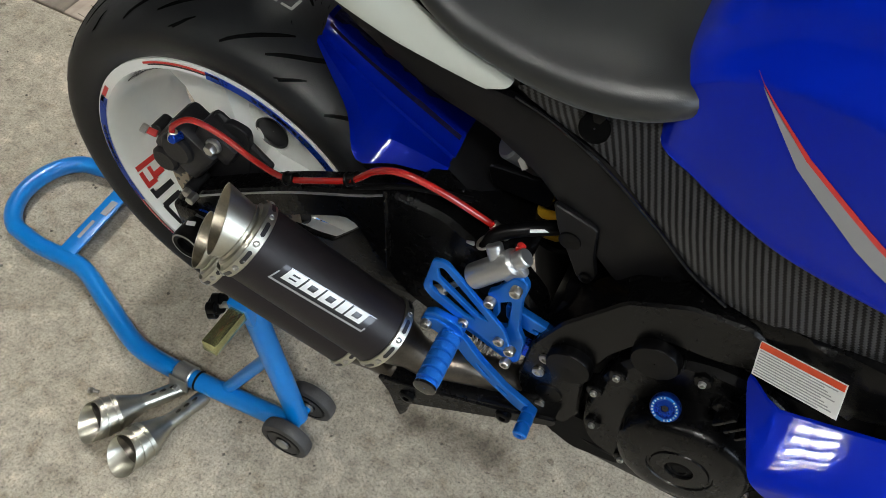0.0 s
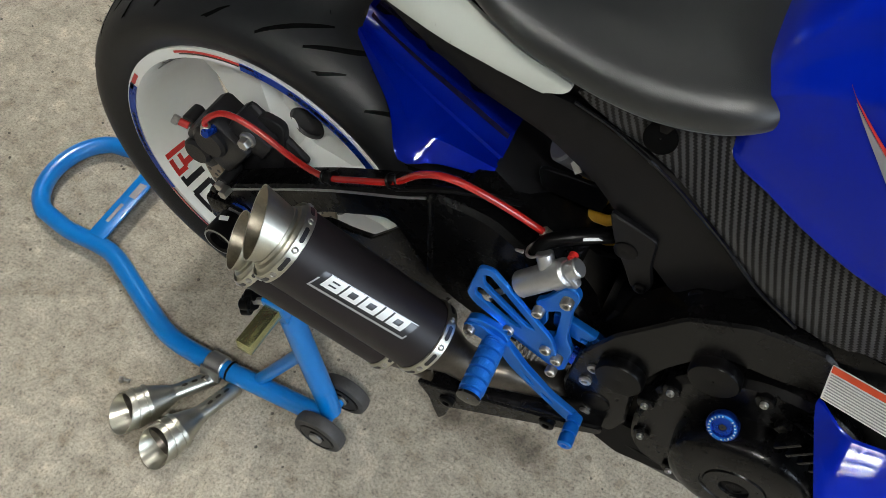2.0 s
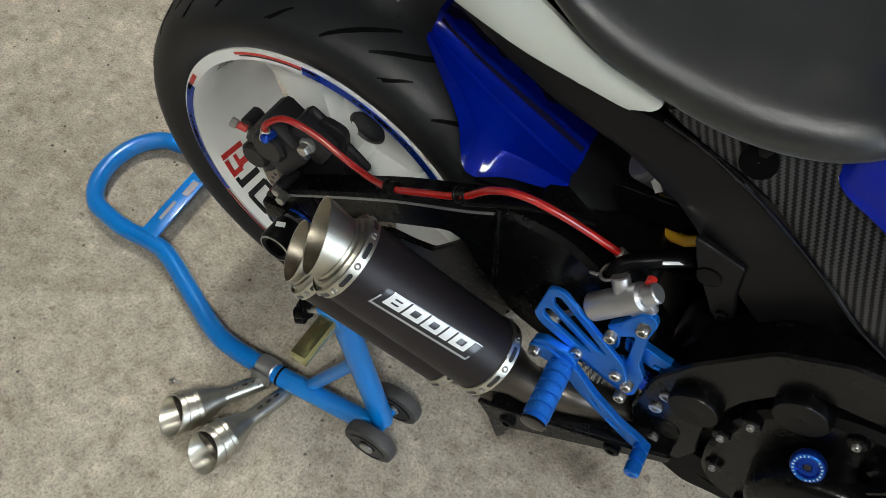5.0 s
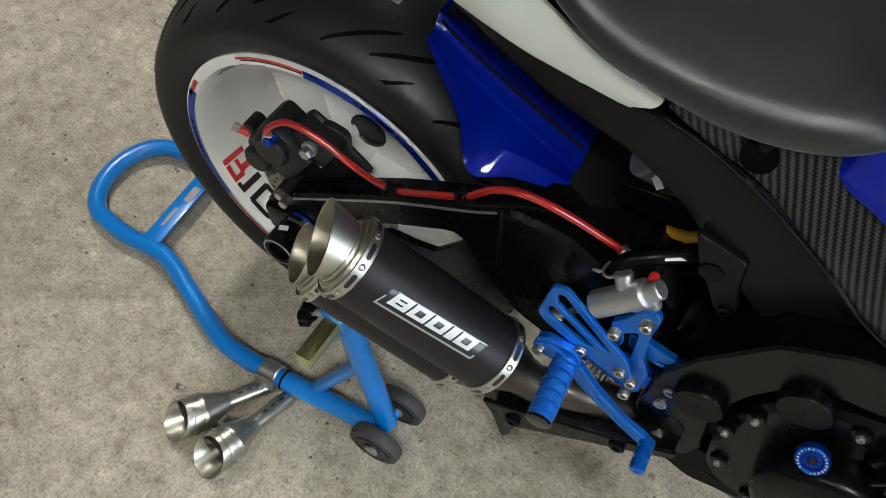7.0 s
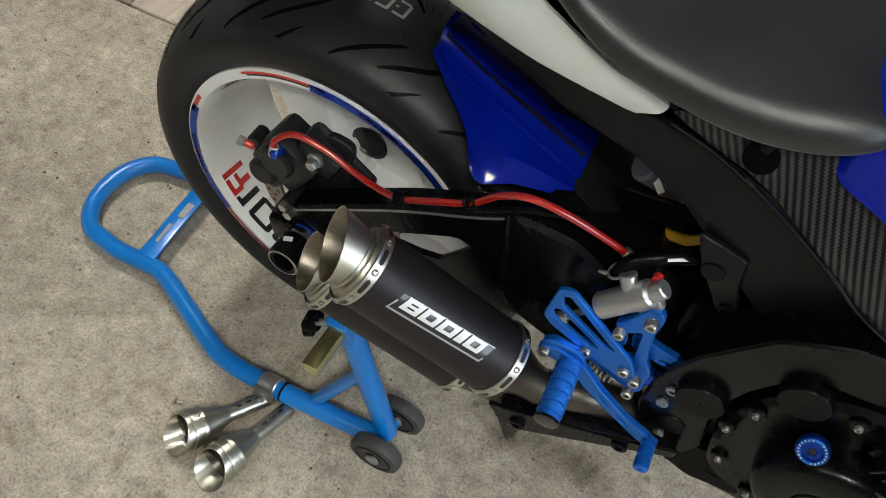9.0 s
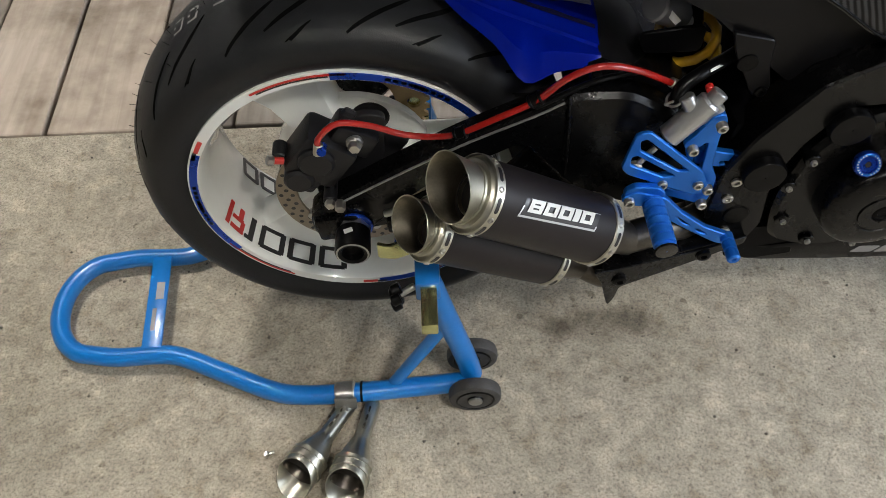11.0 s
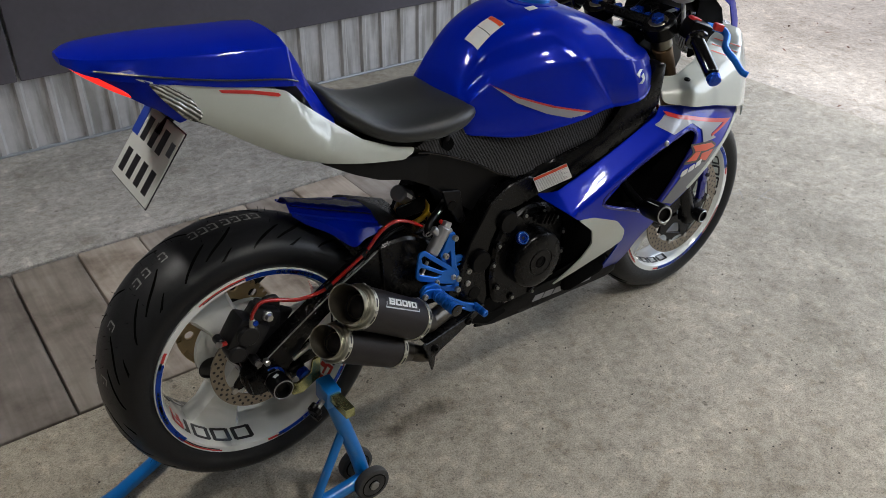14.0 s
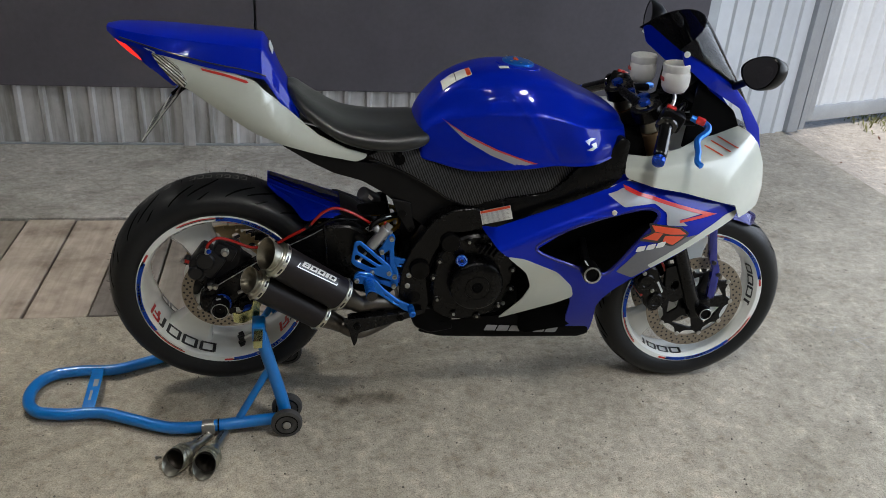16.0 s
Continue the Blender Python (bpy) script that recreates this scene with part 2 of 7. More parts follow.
def concrete(name, base, dark, light, stain=0.5, bump=0.004, spills=()):
    m, t, p = nodes_of(name)
    blot, mid, grit = noise_node(t, 1.1, 9, 0.70), noise_node(t, 34, 8, 0.74), noise_node(t, 210, 5, 0.75)
    tc = t.nodes.new("ShaderNodeTexCoord")

    def pits(scale, size, share, seed):
        """Sparse dark pits: a few of the cells of a Voronoi pattern."""
        mp = t.nodes.new("ShaderNodeMapping")
        mp.inputs["Location"].default_value = (seed, seed * 0.7, 0)
        wob = noise_node(t, scale * 2.5, 3)
        t.links.new(tc.outputs["Object"], mp.inputs["Vector"])
        vm = t.nodes.new("ShaderNodeVectorMath")
        vm.operation = "MULTIPLY_ADD"
        vm.inputs[1].default_value = (0.5 / scale,) * 3
        t.links.new(wob.outputs["Color"], vm.inputs[0])
        t.links.new(mp.outputs[0], vm.inputs[2])
        vor = t.nodes.new("ShaderNodeTexVoronoi")
        vor.inputs["Scale"].default_value = scale
        t.links.new(vm.outputs[0], vor.inputs["Vector"])
        sep = t.nodes.new("ShaderNodeSeparateColor")
        t.links.new(vor.outputs["Color"], sep.inputs[0])
        lim = t.nodes.new("ShaderNodeMapRange")
        lim.inputs["From Min"].default_value, lim.inputs["From Max"].default_value = 0.0, share
        lim.inputs["To Min"].default_value, lim.inputs["To Max"].default_value = size, 0.0
        t.links.new(sep.outputs[0], lim.inputs["Value"])
        cmp_ = t.nodes.new("ShaderNodeMath")
        cmp_.operation = "SUBTRACT"
        t.links.new(vor.outputs["Distance"], cmp_.inputs[0])
        t.links.new(lim.outputs[0], cmp_.inputs[1])
        return ramp(t, cmp_.outputs[0], [(0.0, (0.36, 0.34, 0.31)), (0.06, (1, 1, 1))])

    c4, c5, c6 = pits(70, 0.40, 0.28, 0.0), pits(30, 0.20, 0.13, 3.1), pits(160, 0.45, 0.4, 5.7)
    patch = noise_node(t, 6.5, 8, 0.72)
    c0 = ramp(t, patch.outputs[0], [(0.34, (0.56, 0.52, 0.46)), (0.45, (0.90, 0.885, 0.86)), (0.55, (1.04, 1.03, 1.01)), (0.66, (1.30, 1.29, 1.27))])
    fleck = noise_node(t, 15, 9, 0.72)
    c7 = ramp(t, fleck.outputs[0], [(0.36, (0.80, 0.765, 0.71)), (0.46, (1, 1, 1)), (0.555, (1.0, 1.0, 1.0)), (0.60, (1.20, 1.19, 1.17)), (0.70, (1.32, 1.31, 1.29))])
    c1 = ramp(t, mid.outputs[0], [(0.32, dark), (0.5, base), (0.68, light)])
    c2 = ramp(t, blot.outputs[0], [(0.37, (0.52, 0.495, 0.455)), (0.48, (0.90, 0.89, 0.875)), (0.56, (1.02, 1.01, 1.0)), (0.66, (1.20, 1.19, 1.18))])
    c3 = ramp(t, grit.outputs[0], [(0.34, (0.40, 0.38, 0.35)), (0.46, (0.96, 0.96, 0.96)), (0.60, (1.32, 1.30, 1.26))])
    out = c1.outputs[0]
    for c, f in ((c2, stain * 0.72), (c0, 0.5), (c7, 0.9), (c3, 0.85), (c4, 0.34), (c5, 0.66), (c6, 0.2)):
        mx = t.nodes.new("ShaderNodeMix")
        mx.data_type, mx.blend_type = "RGBA", "MULTIPLY"
        mx.inputs[0].default_value = f
        t.links.new(out, mx.inputs[6])
        t.links.new(c.outputs[0], mx.inputs[7])
        out = mx.outputs[2]
    for (sx, sy), (rx, ry), f in spills:
        mp = t.nodes.new("ShaderNodeMapping")
        mp.vector_type = "TEXTURE"
        mp.inputs["Location"].default_value, mp.inputs["Scale"].default_value = (sx, sy, 0), (rx, ry, 1)
        t.links.new(tc.outputs["Object"], mp.inputs["Vector"])
        ln = t.nodes.new("ShaderNodeVectorMath")
        ln.operation = "LENGTH"
        t.links.new(mp.outputs[0], ln.inputs[0])
        edge = noise_node(t, 16, 6, 0.65)
        am = t.nodes.new("ShaderNodeMath")
        am.operation = "MULTIPLY_ADD"
        am.inputs[1].default_value = 2.6
        t.links.new(edge.outputs[0], am.inputs[0])
        t.links.new(ln.outputs["Value"], am.inputs[2])
        cs = ramp(t, am.outputs[0], [(0.0, (0.32, 0.29, 0.26)), (0.52, (0.42, 0.39, 0.36)), (0.9, (1, 1, 1))])
        half = t.nodes.new("ShaderNodeMath")
        half.operation = "MULTIPLY"
        half.inputs[1].default_value = 0.36
        t.links.new(am.outputs[0], half.inputs[0])
        t.links.new(half.outputs[0], cs.inputs[0])
        mx = t.nodes.new("ShaderNodeMix")
        mx.data_type, mx.blend_type = "RGBA", "MULTIPLY"
        mx.inputs[0].default_value = f
        t.links.new(out, mx.inputs[6])
        t.links.new(cs.outputs[0], mx.inputs[7])
        out = mx.outputs[2]
    t.links.new(out, p.inputs["Base Color"])
    p.inputs["Roughness"].default_value = 0.78
    b0 = add(t, "ShaderNodeBump", Strength=0.8, Distance=bump * 0.5)
    t.links.new(c5.outputs[0], b0.inputs["Height"])
    b = add(t, "ShaderNodeBump", Strength=0.9, Distance=bump * 0.75)
    t.links.new(mid.outputs[0], b.inputs["Height"])
    t.links.new(b0.outputs[0], b.inputs["Normal"])
    b2 = add(t, "ShaderNodeBump", Strength=0.8, Distance=bump * 0.35)
    t.links.new(grit.outputs[0], b2.inputs["Height"])
    t.links.new(b.outputs[0], b2.inputs["Normal"])
    t.links.new(b2.outputs[0], p.inputs["Normal"])
    return m


M["concrete"] = concrete("garage_concrete", (0.382, 0.346, 0.282), (0.268, 0.240, 0.192), (0.472, 0.434, 0.360), 0.75, 0.005, (((0.335, -0.092), (0.055, 0.034), 1.0), ((0.44, -0.092), (0.065, 0.038), 0.8), ((0.39, -0.08), (0.13, 0.06), 0.5), ((-0.42, -0.5), (0.14, 0.09), 0.3), ((1.0, -0.75), (0.3, 0.14), 0.3)))
M["apron"] = concrete("smooth_concrete", (0.40, 0.39, 0.37), (0.27, 0.26, 0.24), (0.52, 0.51, 0.49), 0.95)
M["oil"] = concrete("oil_stained_concrete", (0.135, 0.12, 0.10), (0.085, 0.075, 0.062), (0.19, 0.172, 0.145), 0.5)
M["dirt"] = concrete("sandy_dirt", (0.52, 0.47, 0.41), (0.38, 0.33, 0.27), (0.62, 0.575, 0.515), 0.5, 0.012)
# kept pale so that unseen walls reflect fill light
M["plaster"] = concrete("pale_bounce_plaster", (0.66, 0.65, 0.62), (0.55, 0.54, 0.51), (0.74, 0.73, 0.70), 0.4)


def board_material(name, a, b):
    m, t, p = nodes_of(name)
    tc = t.nodes.new("ShaderNodeTexCoord")
    mp = t.nodes.new("ShaderNodeMapping")
    mp.inputs["Scale"].default_value = (26, 2.2, 26)
    t.links.new(tc.outputs["Object"], mp.inputs["Vector"])
    g = t.nodes.new("ShaderNodeTexNoise")
    g.inputs["Scale"].default_value, g.inputs["Detail"].default_value, g.inputs["Distortion"].default_value = 1.6, 6, 0.6
    t.links.new(mp.outputs[0], g.inputs["Vector"])
    s = noise_node(t, 5.0, 5, 0.6)
    info = t.nodes.new("ShaderNodeObjectInfo")
    c = ramp(t, g.outputs[0], [(0.3, a), (0.7, b)])
    c2 = ramp(t, s.outputs[0], [(0.34, (0.42, 0.38, 0.34)), (0.46, (0.80, 0.77, 0.74)), (0.58, (1.05, 1.04, 1.03))])
    c3 = ramp(t, info.outputs["Random"], [(0.0, (0.72, 0.72, 0.74)), (0.5, (0.95, 0.94, 0.92)), (1.0, (1.15, 1.1, 1.04))])
    out = c.outputs[0]
    for cc, f in ((c2, 0.85), (c3, 1.0)):
        mx = t.nodes.new("ShaderNodeMix")
        mx.data_type, mx.blend_type = "RGBA", "MULTIPLY"
        mx.inputs[0].default_value = f
        t.links.new(out, mx.inputs[6])
        t.links.new(cc.outputs[0], mx.inputs[7])
        out = mx.outputs[2]
    t.links.new(out, p.inputs["Base Color"])
    p.inputs["Roughness"].default_value = 0.75
    bp = add(t, "ShaderNodeBump", Strength=0.6, Distance=0.002)
    t.links.new(g.outputs[0], bp.inputs["Height"])
    t.links.new(bp.outputs[0], p.inputs["Normal"])
    return m


M["board"] = board_material("worn_pit_board", (0.350, 0.305, 0.262), (0.470, 0.425, 0.378))
M["board_grey"] = board_material("grey_soiled_board", (0.240, 0.208, 0.174), (0.34, 0.303, 0.262))
M["fence"] = board_material("brown_fence_board", (0.14, 0.065, 0.04), (0.22, 0.11, 0.07))
M["sheet"] = material("grey_corrugated_steel", (0.45, 0.44, 0.435), 0.5, 0.15, 0, 0.16, 2.2, 0.0004, 90)
def streaked(name, low=0.62, across=22):
    """Dirt that has run down a sheet: soft upright streaks."""
    t = M[name].node_tree
    p = t.nodes["Principled BSDF"]
    mp = t.nodes.new("ShaderNodeMapping")
    mp.inputs["Scale"].default_value = (across, across, 2.4)
    t.links.new(t.nodes.new("ShaderNodeTexCoord").outputs["Object"], mp.inputs["Vector"])
    n = t.nodes.new("ShaderNodeTexNoise")
    n.inputs["Scale"].default_value, n.inputs["Detail"].default_value = 1.0, 6
    t.links.new(mp.outputs[0], n.inputs["Vector"])
    c = ramp(t, n.outputs[0], [(0.36, (low, low * 0.985, low * 0.93)), (0.52, (1, 1, 1)), (0.68, (1.1, 1.1, 1.1))])
    mx = t.nodes.new("ShaderNodeMix")
    mx.data_type, mx.blend_type = "RGBA", "MULTIPLY"
    mx.inputs[0].default_value = 1.0
    src = p.inputs["Base Color"].links[0].from_socket
    t.links.new(src, mx.inputs[6])
    t.links.new(c.outputs[0], mx.inputs[7])
    t.links.new(mx.outputs[2], p.inputs["Base Color"])


streaked("sheet")
M["gate_sheet"] = material("pale_corrugated_steel", (0.56, 0.58, 0.60), 0.45, 0.2, 0, 0.08, 2.0, 0.0004, 90)
M["gate_frame"] = material("grey_gate_steel", (0.33, 0.35, 0.37), 0.45, 0.4, 0, 0.12, 6)
M["panel_dark"] = material("charcoal_wall_board", (0.074, 0.068, 0.078), 0.7, 0, 0, 0.15, 3, 0.0004, 160, 0.3)
M["ceiling"] = material("dark_roof_board", (0.06, 0.056, 0.052), 0.8, 0, 0, 0.06, 2)
M["grass"] = material("dry_grass", (0.19, 0.19, 0.075), 0.8, 0, 0, 0.5, 6)


# ---- mesh helpers ----
PLACE = {}


def thing(name, base, label, category, group="", kind=""):
    ob = new(name)
    ob.location = base
    ob.empty_display_size = 0.05
    PLACE[ob] = Vector(base)
    return tagged(ob, label, category, group, kind)


def part(name, bm, mat, parent=None, label="", smooth=40, kind=""):
    if parent is not None and parent not in PLACE and parent.parent is not None and parent.parent not in PLACE:
        parent = parent.parent
    bmesh.ops.recalc_face_normals(bm, faces=bm.faces)
    me = bpy.data.meshes.new(name)
    bm.to_mesh(me)
    bm.free()
    if smooth:
        for f in me.polygons:
            f.use_smooth = True
        me.set_sharp_from_angle(angle=radians(smooth))
    me.materials.append(M[mat] if isinstance(mat, str) else mat)
    ob = new(name, me)
    if parent is not None:
        ob.parent = parent
        ob.matrix_parent_inverse = Matrix.Translation(-PLACE[parent]) if parent in PLACE else Matrix.Identity(4)
    return tagged(ob, label, kind=kind)


def spline(pts, n=6, closed=False):
    """Catmull-Rom through the points, n steps to each span."""
    P = [Vector(p) for p in pts]
    out, k = [], len(P)
    for i in range(k if closed else k - 1):
        if closed:
            a, b, c, d = P[i - 1], P[i], P[(i + 1) % k], P[(i + 2) % k]
        else:
            b, c = P[i], P[i + 1]
            a = P[i - 1] if i else b * 2 - c
            d = P[i + 2] if i + 2 < k else c * 2 - b
        for j in range(n):
            u = j / n
            out.append(0.5 * (2 * b + (c - a) * u + (2 * a - 5 * b + 4 * c - d) * u * u + (3 * b - a - 3 * c + d) * u ** 3))
    if not closed:
        out.append(P[-1].copy())
    return out


def basis(axis):
    w = Vector(axis).normalized()
    u = w.cross(Vector((0, 0, 1)) if abs(w.z) < 0.9 else Vector((1, 0, 0))).normalized()
    return u, w.cross(u), w


def rings(bm, loops, closed_u=True, closed_v=False, cap=True):
    """Joins loops of equally many points into a skin."""
    V = [[bm.verts.new(p) for p in lp] for lp in loops]
    k = len(V[0])
    for i in range(len(V) - (0 if closed_v else 1)):
        A, B = V[i], V[(i + 1) % len(V)]
        for j in range(k if closed_u else k - 1):
            try:
                bm.faces.new((A[j], A[(j + 1) % k], B[(j + 1) % k], B[j]))
            except ValueError:
                pass
    if cap and closed_u and not closed_v:
        bm.faces.new(V[0]), bm.faces.new(V[-1])
    return bm


def tube(pts, r, seg=10, n=6, smooth=True, bm=None, closed=False):
    bm = bm or bmesh.new()
    P = spline(pts, n, closed) if smooth else [Vector(p) for p in pts]
    rs = r if callable(r) else (lambda s: r)
    u = None
    loops = []
    for i, q in enumerate(P):
        d = (P[(i + 1) % len(P)] - P[i - 1]) if closed else (P[min(i + 1, len(P) - 1)] - P[max(i - 1, 0)])
        d.normalize()
        u = (u - d * u.dot(d)).normalized() if u is not None else basis(d)[0]
        v = d.cross(u)
        rad = rs(i / max(1, len(P) - 1))
        loops.append([q + rad * (math.cos(a) * u + math.sin(a) * v) for a in (2 * math.pi * k / seg for k in range(seg))])
    return rings(bm, loops, True, closed)


def revolve(profile, origin, axis, seg=40, closed=False, bm=None, cap=True):
    """profile: rows of (distance along the axis, radius)."""
    bm = bm or bmesh.new()
    u, v, w = basis(axis)
    o = Vector(origin)
    loops = [[o + w * s + max(r, 1e-4) * (math.cos(a) * u + math.sin(a) * v) for a in (2 * math.pi * k / seg for k in range(seg))] for s, r in profile]
    return rings(bm, loops, True, closed, cap and not closed)


def rod(a, b, r, seg=16, edge=0.0, bm=None):
    a, b = Vector(a), Vector(b)
    L = (b - a).length
    e = edge or min(r * 0.15, L * 0.2)
    return revolve([(0, r - e), (e, r), (L - e, r), (L, r - e)], a, b - a, seg, bm=bm)


def box(size, m, bevel=0.003, bm=None, segs=2):
    bm = bm or bmesh.new()
    got = bmesh.ops.create_cube(bm, size=1.0, matrix=m @ Matrix.Diagonal((*size, 1)))
    if bevel:
        es = list({e for v in got["verts"] for e in v.link_edges})
        bmesh.ops.bevel(bm, geom=es, offset=bevel, segments=segs, affect="EDGES", profile=0.5)
    return bm


def fill(bm, outline, holes=()):
    edges = []
    for lp in (outline, *holes):
        vs = [bm.verts.new((p[0], 0, p[1])) for p in lp]
        edges += [bm.edges.new((vs[i - 1], vs[i])) for i in range(len(vs))]
    bmesh.ops.triangle_fill(bm, use_beauty=True, use_dissolve=False, edges=edges)
    return bm


def rounded(pts, r=0.008, n=3):
    """A polygon with its corners rounded."""
    out, k = [], len(pts)
    for i in range(k):
        a, b, c = Vector(pts[i - 1]), Vector(pts[i]), Vector(pts[(i + 1) % k])
        d1, d2 = a - b, c - b
        q = min(r, d1.length * 0.45, d2.length * 0.45)
        s, e = b + d1.normalized() * q, b + d2.normalized() * q
        out += [tuple(s * (1 - u) ** 2 + b * 2 * u * (1 - u) + e * u * u) for u in (j / n for j in range(n + 1))]
    return out


def plate(outline, holes=(), y0=0.0, y1=0.01, m=None, bevel=0.0012, bm=None):
    """A flat plate cut from an outline in x and z, between two depths."""
    b = fill(bmesh.new(), outline, holes)
    for v in b.verts:
        v.co.y = y0
    got = bmesh.ops.extrude_face_region(b, geom=list(b.faces))
    for v in got["geom"]:
        if isinstance(v, bmesh.types.BMVert):
            v.co.y = y1
    if bevel:
        bmesh.ops.recalc_face_normals(b, faces=b.faces)
        es = [e for e in b.edges if len(e.link_faces) == 2 and e.calc_face_angle(0) > 0.9]
        bmesh.ops.bevel(b, geom=es, offset=bevel, segments=1, affect="EDGES")
    if m is not None:
        b.transform(m)
    if bm is None:
        return b
    tmp = bpy.data.meshes.new("tmp")
    b.to_mesh(tmp)
    b.free()
    bm.from_mesh(tmp)
    bpy.data.meshes.remove(tmp)
    return bm


def skin(outline, yf, holes=(), thick=0.004, h=0.02, off=0.0, side=-1, roll=0.0015, cuts=()):
    """A curved panel: an outline in x and z laid on the surface y = side * yf(x, z)."""
    bm = fill(bmesh.new(), outline, holes)
    for ax, no in ((0, (1, 0, 0)), (2, (0, 0, 1))):
        cs = [v.co[ax] for v in bm.verts]
        k = math.ceil(min(cs) / h)
        while k * h < max(cs):
            bmesh.ops.bisect_plane(bm, geom=bm.verts[:] + bm.edges[:] + bm.faces[:], plane_co=Vector(no) * k * h, plane_no=no, dist=1e-6)
            k += 1

    def on_grid(e):
        a, b = e.verts[0].co, e.verts[1].co
        return any(abs(a[i] - b[i]) < 1e-5 and abs(a[i] / h - round(a[i] / h)) < 1e-3 for i in (0, 2))

    bmesh.ops.dissolve_edges(bm, edges=[e for e in bm.edges if len(e.link_faces) == 2 and not on_grid(e)], use_verts=False)
    for co, no in cuts:
        bmesh.ops.bisect_plane(bm, geom=bm.verts[:] + bm.edges[:] + bm.faces[:], plane_co=co, plane_no=no, dist=1e-6)
    rim = {v for e in bm.edges if len(e.link_faces) == 1 for v in e.verts}
    for v in bm.verts:
        v.co.y = side * (yf(v.co.x, v.co.z) + off - (roll if v in rim else 0))
    got = bmesh.ops.extrude_face_region(bm, geom=list(bm.faces))
    for v in got["geom"]:
        if isinstance(v, bmesh.types.BMVert):
            v.co.y -= side * thick
    return bm


def true_normals(ob, yf, side):
    """Shades a skin by the slope of its surface, so that reflections run clean over its cuts."""
    me, e = ob.data, 0.0006
    out = []
    for poly in me.polygons:
        outer = poly.normal.y * side > 0.2
        for li in poly.loop_indices:
            x, _, z = me.vertices[me.loops[li].vertex_index].co
            if outer:
                n = Vector((-(yf(x + e, z) - yf(x - e, z)) / (2 * e), side, -(yf(x, z + e) - yf(x, z - e)) / (2 * e)))
                out.append(n.normalized()[:])
            else:
                out.append((0.0, 0.0, 0.0))
    me.normals_split_custom_set(out)


def strip(r0, y0, r1, y1, a0, a1, centre, n=24, thick=0.0006):
    """A thin band round the y axis through centre, between two angles in degrees."""
    bm = bmesh.new()
    c = Vector(centre)
    loops = []
    for i in range(n + 1):
        a = radians(a0 + (a1 - a0) * i / n)
        d = Vector((math.cos(a), 0, math.sin(a)))
        nrm = (d * (y1 - y0) - Vector((0, 1, 0)) * (r1 - r0)).normalized()
        nrm = nrm if nrm.dot(d) < 0 or nrm.y * y0 > 0 else -nrm
        p, q = c + d * r0 + Vector((0, y0, 0)), c + d * r1 + Vector((0, y1, 0))
        loops.append([p, q, q + nrm * thick, p + nrm * thick])
    return rings(bm, loops, True)


def join(bm, other):
    tmp = bpy.data.meshes.new("tmp")
    other.to_mesh(tmp)
    other.free()
    bm.from_mesh(tmp)
    bpy.data.meshes.remove(tmp)
    return bm


def mirrored(bm):
    b = bm.copy()
    b.transform(Matrix.Diagonal((1, -1, 1, 1)))
    return b


def bolt(p, axis, r=0.006, h=0.004, bm=None):
    """A socket-head bolt."""
    return revolve([(-0.002, r), (h * 0.8, r), (h, r * 0.85), (h, r * 0.5), (h * 0.4, r * 0.45)], p, axis, 12, bm=bm)


# ---- the place: floor, walls, gate, yard ----
def slab(name, x0, x1, y0, y1, z0, z1, mat, label="", bevel=0.004):
    ob = part(name, box((x1 - x0, y1 - y0, z1 - z0), pose((x0 + x1) / 2, (y0 + y1) / 2, (z0 + z1) / 2), bevel), mat, smooth=0)
    return tagged(ob, label, kind="structure")


WALL_Y, PIT0, PIT1, EDGE_X = 2.17, 0.437, 1.238, 3.25
floor_main = slab("floor", -4.2, EDGE_X, -4.5, PIT0 - 0.008, -0.12, 0, "concrete", "worn grey concrete garage floor with oil stains", 0)
slab("floor_rear", -4.2, 1.17, PIT1 + 0.008, WALL_Y, -0.12, 0, "apron", "grey concrete floor strip beside the sheet wall")
slab("floor_pit_end", 1.17, EDGE_X, PIT0 - 0.008, WALL_Y, -0.12, 0, "concrete", "grey concrete at the end of the pit", 0)
slab("pit_bottom", -4.2, 1.17, PIT0 - 0.01, PIT1 + 0.01, -0.125, -0.075, "oil", "dark bottom under the pit boards")
slab("ceiling", -4.3, EDGE_X, -4.6, WALL_Y + 0.12, 2.62, 2.74, "ceiling", "dark board garage ceiling")
# west and south walls are unseen, added as pale reflectors that close the room
slab("wall_west", -4.32, -4.2, -4.6, WALL_Y + 0.1, 0, 2.62, "plaster", "unseen pale wall added to close the garage and bounce fill light")
slab("wall_south", -4.2, EDGE_X, -4.6, -4.48, 0, 2.62, "plaster", "unseen pale wall added to close the garage and bounce fill light")
slab("wall_east_pier", EDGE_X - 0.02, EDGE_X + 0.12, -4.6, -2.2, 0, 2.74, "plaster", "pale plaster pier beside the gate")
slab("lintel", EDGE_X - 0.02, EDGE_X + 0.12, -2.2, 2.6, 2.5, 2.74, "plaster", "grey lintel over the gate opening")


